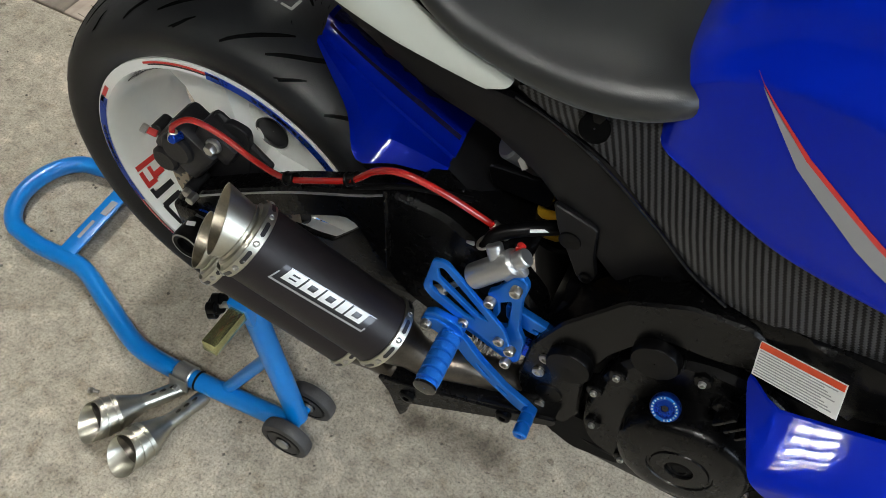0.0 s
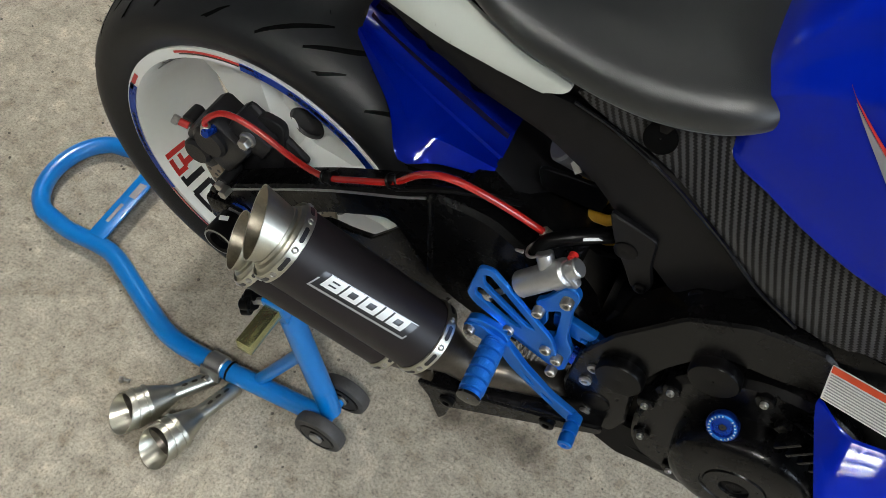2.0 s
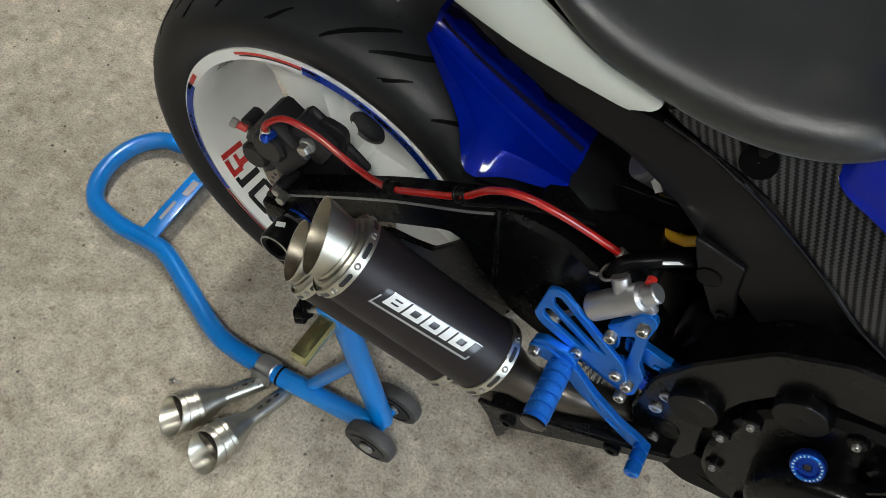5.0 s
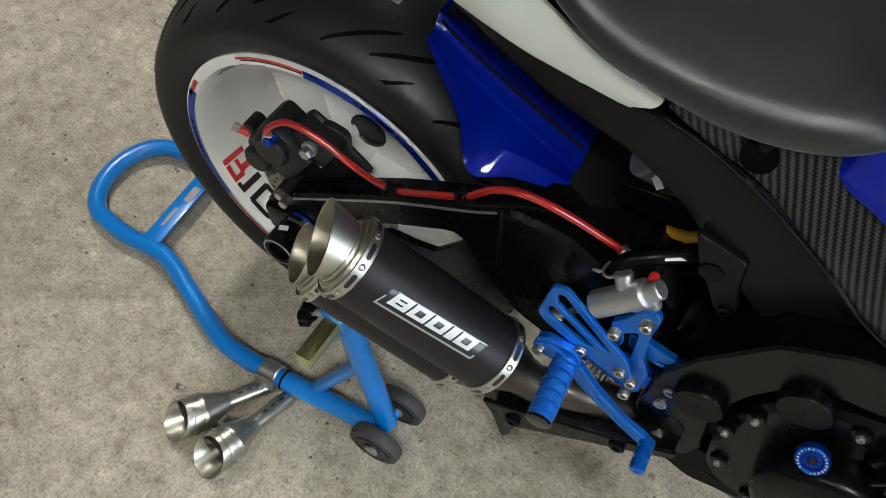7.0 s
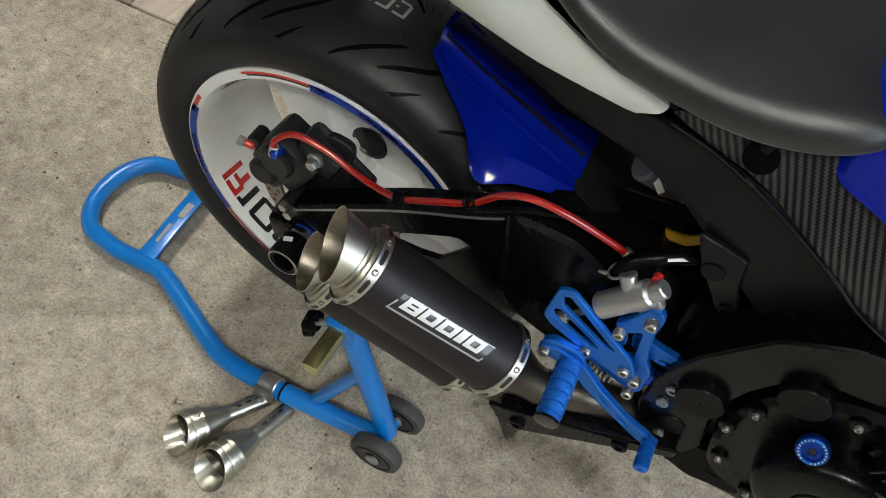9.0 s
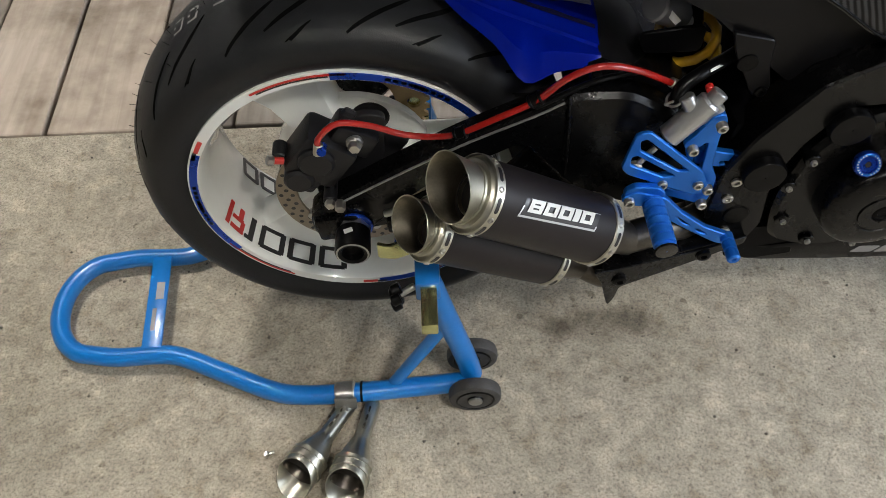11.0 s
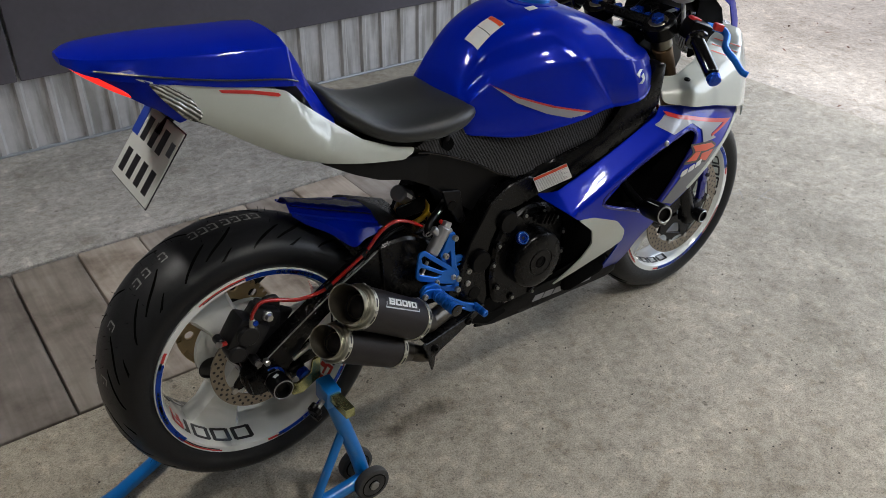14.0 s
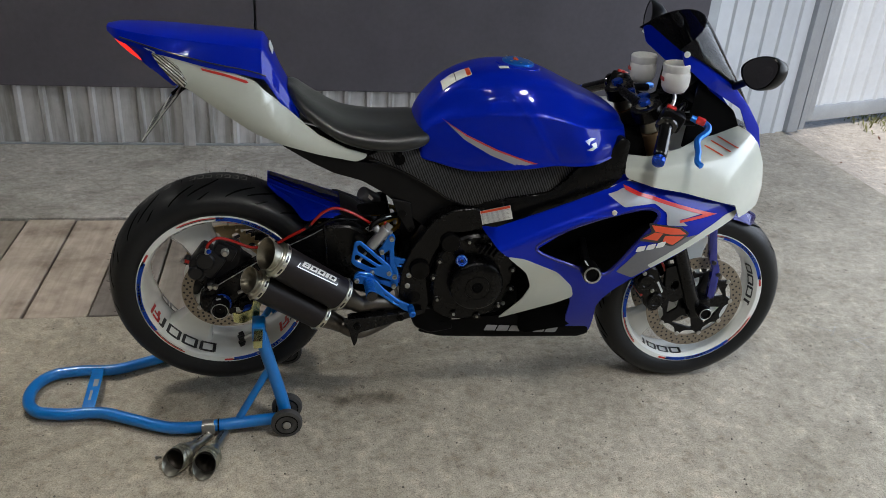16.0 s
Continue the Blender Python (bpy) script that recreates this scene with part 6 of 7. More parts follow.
for s in (-1, 1):
    part("subframe_cover", skin(rounded([(0.165, 0.812), (0.255, 0.788), (0.355, 0.766), (0.42, 0.762), (0.50, 0.735), (0.60, 0.672), (0.690, 0.648), (0.690, 0.600), (0.62, 0.600), (0.575, 0.585), (0.535, 0.590), (0.49, 0.628), (0.43, 0.680), (0.37, 0.715), (0.30, 0.735), (0.24, 0.765)], 0.012), lambda x, z: 0.106 + 0.10 * max(0, x - 0.42), thick=0.02, side=s), "cover", bike, "matte black subframe side cover")
    part("main_spar", skin(rounded([(0.66, 0.665), (0.75, 0.690), (0.86, 0.712), (0.90, 0.748), (0.93, 0.786), (0.985, 0.800), (1.03, 0.868), (1.055, 0.860), (1.05, 0.765), (1.00, 0.708), (0.90, 0.668), (0.80, 0.628), (0.70, 0.585), (0.66, 0.60)], 0.012), lambda x, z: spar_y(x, z) + 0.006, thick=0.03, side=s, roll=0.004), "black", bike, "satin black frame spar")
    cv = part("carbon_side_cover", skin(rounded([(0.385, 0.786), (0.45, 0.812), (0.500, 0.812), (0.517, 0.812), (0.57, 0.800), (0.652, 0.790), (0.752, 0.798), (0.875, 0.812), (0.935, 0.812), (0.925, 0.765), (0.862, 0.708), (0.765, 0.684), (0.688, 0.660), (0.630, 0.662), (0.595, 0.680), (0.545, 0.712), (0.487, 0.742), (0.43, 0.766)], 0.006), lambda x, z: 0.1125 + 0.16 * max(0, x - 0.46) - 0.06 * max(0, x - 0.75) + 0.05 * (0.79 - z) - (0.30 - 0.20 * max(0, min(1, (x - 0.58) / 0.08))) * max(0, z - 0.715) * max(0, min(1, (x - 0.44) / 0.07)) - 1.0 * max(0, z - 0.763 - 0.32 * max(0, 0.62 - x) - 0.17 * max(0, x - 0.65)) * max(0, min(1, (x - 0.515) / 0.03)), thick=0.006, side=s, roll=0.002), "carbon", bike, "carbon fibre frame side cover")
    part("cover_edge", tube([(0.388, s * 0.1135, 0.776), (0.43, s * 0.1145, 0.764), (0.487, s * 0.1195, 0.740), (0.545, s * 0.130, 0.710), (0.595, s * 0.140, 0.678), (0.64, s * 0.148, 0.660)], 0.0022, 8, 5), "gloss", cv)
part("cover_screw_hole", revolve([(0, 0.015), (0.0015, 0.015), (0.0018, 0.013), (0.0012, 0.001)], (0.4665, -0.1150, 0.777), (0, -1, 0.25), 28, cap=False), "void", cv)
tab = part("cover_tab", plate(rounded([(0.450, 0.668), (0.462, 0.634), (0.486, 0.592), (0.497, 0.571), (0.511, 0.569), (0.517, 0.584), (0.507, 0.616), (0.502, 0.655)], 0.006), (), -0.119, -0.111, bevel=0.0015), "cover", bike, "black lower tab of the side cover")
part("tab_grommet", revolve([(0, 0.0125), (0.0015, 0.012), (0.002, 0.0105), (0.001, 0.001)], (0.4780, -0.119, 0.624), (0, -1, 0), 26, cap=False), "plastic", tab)
part("tab_bolt", bolt((0.506, -0.119, 0.579), (0, -1, 0), 0.007, 0.004), "plastic", tab)
for x, z in ((0.588, 0.634), (0.560, 0.612)):
    part("cover_plug", revolve([(0, 0.011), (0.003, 0.010), (0.0035, 0.001)], (x, -0.1245, z), (0, -1, 0), 24, cap=False), "plastic", bike)

# seat
SEAT = [(0.185, 0.955, 0.915, 0.050), (0.205, 0.948, 0.892, 0.085), (0.245, 0.918, 0.855, 0.112), (0.315, 0.877, 0.812, 0.130), (0.385, 0.864, 0.792, 0.136), (0.45, 0.863, 0.786, 0.138), (0.505, 0.866, 0.792, 0.130), (0.54, 0.862, 0.806, 0.114), (0.556, 0.845, 0.820, 0.090)]
loops = []
for x, zt, zb, w in SEAT:
    h = zt - zb
    lp = [(x, w * math.copysign(abs(math.cos(a)) ** 0.74, math.cos(a)), zb + h * 0.42 + h * (0.58 if math.sin(a) > 0 else 0.42) * math.copysign(abs(math.sin(a)) ** 0.88, math.sin(a)) - 0.010 * (1 - abs(math.cos(a))) * (math.sin(a) > 0)) for a in (2 * math.pi * k / 36 for k in range(36))]
    loops.append([Vector(v) for v in lp])
cols = [spline([lp[k] for lp in loops], 5) for k in range(36)]
bm = rings(bmesh.new(), [[cols[k][i] for k in range(36)] for i in range(len(cols[0]))], True)
part("seat", bm, "seat", bike, "black grained vinyl rider seat", smooth=60)
part("battery_tray", box((0.36, 0.19, 0.06), pose(0.47, 0, 0.765, 0, 8, 0), 0.01), "plastic", bike, "black tray under the seat")
part("seat_buffer", box((0.014, 0.02, 0.024), pose(0.467, -0.105, 0.785), 0.004), "plastic", bike)

# tank
TANK = [(0.513, 0.790, 0.852, 0.084, 0.085), (0.528, 0.777, 0.895, 0.107, 0.094), (0.56, 0.771, 0.940, 0.121, 0.098), (0.60, 0.764, 0.975, 0.139, 0.108), (0.65, 0.760, 0.996, 0.158, 0.128), (0.71, 0.769, 1.008, 0.180, 0.150), (0.78, 0.780, 1.008, 0.198, 0.165), (0.85, 0.791, 0.993, 0.202, 0.168), (0.892, 0.795, 0.977, 0.208, 0.170), (0.925, 0.799, 0.962, 0.207, 0.163), (0.97, 0.805, 0.942, 0.202, 0.152), (1.02, 0.815, 0.920, 0.182, 0.128), (1.055, 0.83, 0.902, 0.150, 0.098), (1.072, 0.845, 0.885, 0.105, 0.07)]
loops = []
for x, zb, zt, wb, wt in TANK:
    h = zt - zb
    half = [(x, -wb * 0.55, zb - 0.002), (x, -wb * 0.97, zb), (x, -wb, zb + h * 0.08), (x, -wb * 0.985, zb + h * 0.30), (x, -(wb * 0.58 + wt * 0.42) - 0.002, zb + h * 0.55), (x, -(wb * 0.42 + wt * 0.58) - 0.002, zb + h * 0.625), (x, -wt * 0.95, zb + h * 0.73), (x, -wt * 0.80, zb + h * 0.885), (x, -wt * 0.56, zb + h * 0.965), (x, -wt * 0.28, zb + h * 0.995), (x, 0, zt)]
    loops.append([Vector(v) for v in half] + [Vector((v[0], -v[1], v[2])) for v in half[-2::-1]])
cols = [spline([lp[k] for lp in loops], 14) for k in range(len(loops[0]))]
rows_t = [spline([c[i] for c in cols], 7) for i in range(len(cols[0]))]


def shoulder(x, z):
    """How far the tank's shoulder wing stands out: it grows from the knee crease to a ridge near the front."""
    back = 0.733 + (0.957 - z) * 0.738
    front = 0.911 + (0.925 - z) * 0.173
    ridge = 0.957 - 0.18 * (x - 0.733)
    g = (x - back) / max(0.05, front - back)
    if g < 0:
        return 0.0
    u = min(1.0, (x - back) / 0.018)
    step = -0.007 * u * u * (3 - 2 * u)
    v = max(0.0, min(1.0, (x - front) / 0.12))
    out = step + 0.026 * g if g < 1 else 0.019 * (1 - v * v * (3 - 2 * v))
    w = max(0.0, min(1.0, (z - ridge + 0.006) / 0.030))
    return out * (1 - w * w * (3 - 2 * w))


for row in rows_t:
    for q in row:
        if abs(q.y) > 0.04:
            q.y += math.copysign(shoulder(q.x, q.z), q.y)
bm = rings(bmesh.new(), rows_t, True)
tank = part("fuel_tank", bm, "blue", bike, "glossy metallic blue fuel tank", smooth=30)
# pale metal tube gives the tank's edge seam its highlight
part("tank_seam", tube([(x, -(wb * 0.985 + 0.001), zb + 0.003) for x, zb, zt, wb, wt in TANK[0:10]], 0.0014, 6, 5), "alu", tank, "seam along the tank edge, its highlight put in as pale metal")


def tank_y(x, z):
    """The tank's right side at a place in side view: the sections read off and blended."""
    for (x0, *a), (x1, *b) in zip(TANK, TANK[1:]):
        if x0 <= x <= x1:
            u = (x - x0) / (x1 - x0)
            zb, zt, wb, wt = (p * (1 - u) + q * u for p, q in zip(a, b))
            break
    else:
        zb, zt, wb, wt = TANK[-1][1:] if x > 1 else TANK[0][1:]
    f = (z - zb) / (zt - zb)
    tab = [(-0.2, wb * 0.97), (0.0, wb * 0.97), (0.08, wb), (0.30, wb * 0.985), (0.55, wb * 0.58 + wt * 0.42 + 0.002), (0.625, wb * 0.42 + wt * 0.58 + 0.002), (0.73, wt * 0.95), (0.885, wt * 0.80), (0.965, wt * 0.56), (1.2, wt * 0.36)]
    for (f0, w0), (f1, w1) in zip(tab, tab[1:]):
        if f0 <= f <= f1:
            return w0 + (w1 - w0) * (f - f0) / (f1 - f0) + shoulder(x, z)
    return wb


part("tank_stripe", skin([(0.572, 0.888), (0.633, 0.856), (0.709, 0.828), (0.819, 0.797), (0.811, 0.795), (0.704, 0.8250), (0.631, 0.8530)], tank_y, thick=0.001, h=0.01, off=0.0022, roll=0), "red", tank, "thin red stripe")
part("tank_stripe", skin([(0.580, 0.882), (0.631, 0.8530), (0.704, 0.8250), (0.811, 0.795), (0.768, 0.788), (0.692, 0.812), (0.628, 0.843)], tank_y, thick=0.001, h=0.01, off=0.0022, roll=0), "silver", tank, "silver stripe tapering to the rear")
em = bmesh.new()
for pts in ([(0.922, 0.8675), (0.940, 0.8743), (0.953, 0.8709), (0.937, 0.8655), (0.934, 0.8560)], [(0.940, 0.8587), (0.954, 0.8628), (0.957, 0.8505), (0.943, 0.8424), (0.928, 0.8451), (0.946, 0.8519)]):
    join(em, skin(pts, tank_y, thick=0.001, h=0.01, off=0.0025, roll=0))
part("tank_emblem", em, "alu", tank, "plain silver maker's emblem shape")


tank_tree = BVHTree.FromPolygons([v.co for v in tank.data.vertices], [tuple(f.vertices) for f in tank.data.polygons])


def top_patch(x0, x1, y0, y1, lift, nx=24, ny=16):
    """A thin sticker laid on the tank's top."""
    rowsp = []
    for i in range(nx + 1):
        row = []
        for j in range(ny + 1):
            hit = tank_tree.ray_cast(Vector((x0 + (x1 - x0) * i / nx, y0 + (y1 - y0) * j / ny, 1.5)), Vector((0, 0, -1)))
            n = hit[1] if hit[1].z > 0 else -hit[1]
            row.append(hit[0] + n * lift)
        rowsp.append(row)
    return rings(bmesh.new(), rowsp, False, cap=False)


lb = part("tank_label", top_patch(0.578, 0.650, -0.068, -0.022, 0.0022), "label", tank, "white caution label with orange band")
part("label_band", top_patch(0.638, 0.649, -0.066, -0.024, 0.0028), "orange", lb)
part("label_print", top_patch(0.610, 0.6118, -0.068, -0.022, 0.0028), "ink", lb)
part("tank_label", top_patch(0.722, 0.748, -0.064, -0.046, 0.0022), "label", tank)
part("cap_surround", revolve([(0, 0.062), (0.004, 0.060), (0.006, 0.052), (0.006, 0.001)], (0.785, 0, 1.002), (0.10, 0, 1), 48, cap=False), "blue", tank)
fc = part("fuel_cap", revolve([(0.005, 0.043), (0.011, 0.042), (0.014, 0.037), (0.014, 0.001)], (0.785, 0, 1.002), (0.10, 0, 1), 40, cap=False), "anod", tank, "light blue anodised fuel cap")
for k in range(8):
    a = 2 * math.pi * k / 8
    part("cap_screw", bolt(Vector((0.785, 0, 1.015)) + Vector((0.034 * math.cos(a), 0.034 * math.sin(a), -0.0034 * math.cos(a))), (0.1, 0, 1), 0.003, 0.002), "bolt", fc)
part("cap_lock", box((0.012, 0.02, 0.005), pose(0.778, 0, 1.018, 0, 6, 0), 0.001), "orange", fc)

# tail
def tail_y(x, z):
    mid = 1.0 - 0.55 * max(0.0, x + 0.08)
    mid = mid if x < 0.12 else max(0.80, 0.89 - 0.60 * (x - 0.12))
    base = 0.094 + 0.030 * max(0, min(1, (x + 0.16) / 0.25)) - 0.03 * max(0, x - 0.2)
    y = base - (4.6 if z < mid else 2.2) * (z - mid) ** 2
    # a facet leans inwards above a crease that runs down beside the seat
    crease = 0.982 - 2.4 * (x - 0.112) if x < 0.150 else 0.891 - 1.15 * (x - 0.150) if x < 0.19 else 0.845 - 0.33 * (x - 0.19)
    d = z - crease + 0.004
    d = (d + math.sqrt(d * d + 0.00014)) / 2
    return y - max(0.0, min(1.0, (x - 0.10) / 0.04)) * min(0.42 * d, 0.030)


WHITE = [(-0.146, 1.044), (-0.084, 1.028), (0.042, 0.998), (0.108, 0.974), (0.134, 0.946), (0.173, 0.911), (0.213, 0.877), (0.262, 0.838), (0.330, 0.806), (0.384, 0.789), (0.378, 0.779), (0.355, 0.770), (0.255, 0.792), (0.172, 0.813), (0.109, 0.838), (0.036, 0.886), (-0.040, 0.942), (-0.066, 0.958), (-0.112, 1.026)]
for s in (-1, 1):
    tl = part("tail_side_panel", skin(rounded(WHITE, 0.006), tail_y, thick=0.004, h=0.015, side=s), "white", bike, "pearl white tail side panel")
    true_normals(tl, tail_y, s)
    part("tail_stripe", skin([(-0.016, 1.003), (0.04, 0.991), (0.090, 0.976), (0.094, 0.971), (0.088, 0.970), (0.04, 0.985), (-0.012, 0.997)], tail_y, thick=0.001, h=0.01, off=0.0014, side=s, roll=0), "red", tl, "thin red accent stripe")
    part("turn_signal", skin(rounded([(-0.128, 1.034), (-0.096, 1.026), (-0.066, 1.003), (-0.048, 0.966), (-0.058, 0.952), (-0.078, 0.962), (-0.110, 1.004)], 0.006), tail_y, thick=0.012, h=0.006, off=0.006, side=s, roll=0.003), "lens", bike, "clear rear turn signal lens")
COWL = [(-0.236, 1.076, 1.078, 0.022), (-0.205, 1.062, 1.081, 0.062), (-0.15, 1.048, 1.079, 0.088), (-0.08, 1.034, 1.075, 0.104), (0.0, 1.015, 1.070, 0.112), (0.08, 0.999, 1.065, 0.112), (0.118, 0.990, 1.061, 0.108), (0.125, 0.988, 1.060, 0.107), (0.131, 0.985, 1.052, 0.104), (0.150, 0.955, 1.015, 0.099), (0.168, 0.925, 0.975, 0.093), (0.195, 0.888, 0.925, 0.091), (0.214, 0.866, 0.895, 0.093)]
loops = []
for x, zb, zt, w in COWL:
    h = zt - zb
    zb -= 0.010
    h = zt - zb
    half = [(x, -w * 0.5, zb - 0.002), (x, -w, zb), (x, -w * 0.985, zb + h * 0.22), (x, -w * 0.97, zb + h * 0.26), (x, -w * 0.875, zb + h * 0.76), (x, -w * 0.845, zb + h * 0.83), (x, -w * 0.55, zb + h * 0.965), (x, -w * 0.25, zb + h * 0.995), (x, 0, zt + 0.001)]
    loops.append([Vector(v) for v in half] + [Vector((v[0], -v[1], v[2])) for v in half[-2::-1]])
cols = [spline([lp[k] for lp in loops], 4) for k in range(len(loops[0]))]
cowl = part("seat_cowl", rings(bmesh.new(), [[c[i] for c in cols] for i in range(len(cols[0]))], True), "blue", bike, "glossy blue seat cowl", smooth=35)
part("cowl_mark", box((0.002, 0.06, 0.022), pose(0.146, 0.0, 1.032, 0, -20, 0), 0), "label", cowl, "plain white maker's mark")
part("cowl_line", tube([(-0.20, -0.070, 1.062), (-0.10, -0.102, 1.040), (0.0, -0.1135, 1.018), (0.10, -0.111, 0.998), (0.135, -0.104, 0.985)], 0.0016, 6, 6), "ink", cowl)
for s in (-1, 1):
    part("tail_light", tube([(-0.226, s * 0.012, 1.066), (-0.208, s * 0.042, 1.050), (-0.175, s * 0.068, 1.027), (-0.147, s * 0.080, 1.010)], lambda q: 0.0062 - 0.0028 * q, 12, 6), "tail_lamp", bike, "lit red tail light strip")
for s in (-1, 1):
    part("tail_end_panel", skin(rounded([(-0.222, 1.062), (-0.150, 1.050), (-0.108, 1.034), (-0.098, 1.004), (-0.070, 0.958), (-0.084, 0.952), (-0.118, 0.985), (-0.165, 1.018)], 0.004), lambda x, z: min(tail_y(x, z) - 0.003, 0.020 + 0.75 * (x + 0.236)), thick=0.003, h=0.012, side=s), "blue", bike, "blue tail end under the light strip")
under = bmesh.new()
rings(under, [[Vector((x, y * w, z)) for y in (-1, -0.5, 0, 0.5, 1)] for x, z, w in ((-0.215, 1.058, 0.04), (-0.14, 1.005, 0.085), (-0.05, 0.945, 0.095), (0.05, 0.885, 0.08), (0.15, 0.83, 0.075), (0.30, 0.785, 0.085))], False, cap=False)
part("tail_underside", under, "plastic", bike, "black tail undertray")
pm = Matrix.Translation((-0.124, 0.004, 0.870)) @ pose(0, 0, 0, 0, 0, -90) @ pose(0, 0, 0, -38, 0, 0)
npb = part("number_plate", box((0.180, 0.003, 0.148), pm, 0.001), "plate", bike, "white two-line registration plate with blue band")
part("plate_rim", box((0.185, 0.002, 0.153), pm @ pose(0, 0.0015, 0), 0.001), "ink", npb)
part("plate_band", box((0.030, 0.001, 0.060), pm @ pose(-0.078, -0.0018, 0.042), 0), "plateblue", npb)
for row, xs in ((0.036, (-0.040, -0.002, 0.036)), (-0.036, (-0.060, -0.020, 0.020, 0.060))):
    for x in xs:
        part("plate_bar", box((0.022, 0.001, 0.046), pm @ pose(x, -0.0018, row), 0), "ink", npb)
part("plate_patch", box((0.018, 0.001, 0.026), pm @ pose(0.075, -0.0018, 0.036), 0), "grey_decal", npb)
part("plate_stay", tube([(-0.05, 0.0, 0.945), (-0.075, 0.0, 0.925), (-0.10, 0.0, 0.905)], 0.008, 10, 4), "plastic", npb)
part("plate_bracket", box((0.10, 0.004, 0.05), pm @ pose(0, 0.004, 0.05), 0.001), "plastic", npb)


# side fairing
def fair_y(x, z):
    """Half width of the side fairing: an upright side below a rising crease, a facet leaning inwards above it."""
    crease = 0.586 + 0.42 * (x - 0.725)
    d, soft = z - crease, 0.010
    lean = d if d > soft else 0.0 if d < -soft else (d + soft) ** 2 / (4 * soft)
    y = 0.265 - 1.0 * min(0, z - 0.62) ** 2 - 1.15 * lean
    y -= 1.5 * lean ** 2 + 0.40 * (x - 0.86) ** 2 * (1 - math.exp(-lean / 0.02))
    y -= 3.0 * max(0, z - 0.62) ** 2 * max(0, min(1, (x - 1.02) / 0.1))
    if x > 1.1:
        y -= 0.13 * ((x - 1.1) / 0.39) ** 2
    if x < 0.715:
        y -= (0.715 - x) * 1.2
    return max(y, 0.05)


BODY = [(0.684, 0.610), (0.76, 0.641), (0.85, 0.677), (0.95, 0.716), (1.050, 0.754), (1.17, 0.740), (1.31, 0.702), (1.412, 0.662), (1.395, 0.636), (1.304, 0.602), (1.20, 0.548), (1.147, 0.517), (1.098, 0.480), (1.062, 0.445), (1.040, 0.41), (1.030, 0.375), (1.045, 0.30), (1.058, 0.236), (0.984, 0.234), (0.955, 0.33), (0.948, 0.40), (0.925, 0.455), (0.885, 0.500), (0.843, 0.520), (0.80, 0.540), (0.737, 0.567)]
DUCT = [(0.815, 0.585), (0.887, 0.637), (0.976, 0.672), (1.060, 0.690), (1.115, 0.693), (1.142, 0.680), (1.133, 0.655), (1.082, 0.585), (1.030, 0.506), (0.985, 0.505), (0.95, 0.52)]
for s in (-1, 1):
    fa = part("side_fairing", skin(rounded(BODY, 0.010), fair_y, [rounded(DUCT[::-1], 0.014)], thick=0.004, h=0.02, side=s, roll=0, cuts=[((0.725, 0, 0.586 + dz), (-0.42, 0, 1)) for dz in (-0.010, -0.005, 0, 0.005, 0.010)]), "blue", bike, "glossy blue side fairing with air duct")
    true_normals(fa, fair_y, s)
    part("duct_lip", tube([(x, s * (fair_y(x, z) - 0.003), z) for x, z in DUCT], 0.005, 8, 5, closed=True), "violet", fa)
    chev = part("white_chevron", skin(rounded([(0.740, 0.565), (0.79, 0.556), (0.885, 0.512), (0.935, 0.462), (0.950, 0.420), (0.909, 0.396), (0.828, 0.362), (0.754, 0.329), (0.775, 0.365), (0.805, 0.412), (0.820, 0.462), (0.800, 0.512)], 0.012), fair_y, thick=0.004, h=0.02, off=0.003, side=s), "white", bike, "white chevron-shaped lower fairing panel")
    true_normals(chev, fair_y, s)
    part("belly_pan", skin(rounded([(0.56, 0.296), (0.70, 0.316), (0.80, 0.322), (0.90, 0.312), (0.985, 0.285), (1.045, 0.262), (1.050, 0.238), (1.02, 0.226), (0.75, 0.236), (0.60, 0.246), (0.535, 0.268)], 0.008), lambda x, z: 0.150 - 0.25 * (0.30 - z), thick=0.004, side=s), "matte", bike, "matte black belly pan")
    # near-black sheet stands in for shade behind the lower panel
    part("lower_infill", skin(rounded([(0.754, 0.329), (0.86, 0.374), (0.945, 0.405), (0.985, 0.262), (0.84, 0.288), (0.70, 0.302)], 0.006), lambda x, z: fair_y(x, z) - 0.030, thick=0.004, side=s), "void", bike, "near-black sheet for the shade behind the lower fairing")
    part("silver_flash", skin(rounded([(1.000, 0.728), (1.044, 0.742), (1.150, 0.710), (1.278, 0.672), (1.206, 0.662), (1.232, 0.643), (1.166, 0.650), (1.164, 0.682), (1.130, 0.706), (1.040, 0.704)], 0.004), fair_y, thick=0.001, h=0.008, off=0.0026, side=s, roll=0), "silver", fa, "silver flash behind the red arrow")
    part("red_arrow", skin([(1.046, 0.748), (1.150, 0.716), (1.325, 0.664), (1.205, 0.6545), (1.205, 0.661), (1.278, 0.6685), (1.150, 0.7065), (1.048, 0.739)], fair_y, thick=0.001, h=0.008, off=0.0038, side=s, roll=0), "red", fa, "red arrow stripe")
    part("grey_flash", skin(rounded([(1.150, 0.592), (1.210, 0.606), (1.27, 0.612), (1.330, 0.626), (1.36, 0.628), (1.304, 0.605), (1.20, 0.552), (1.147, 0.522), (1.10, 0.488), (1.050, 0.510), (1.098, 0.575)], 0.004), fair_y, thick=0.001, h=0.02, off=0.0012, side=s, roll=0), "grey_decal", fa, "grey lower flash")
    lg = bmesh.new()
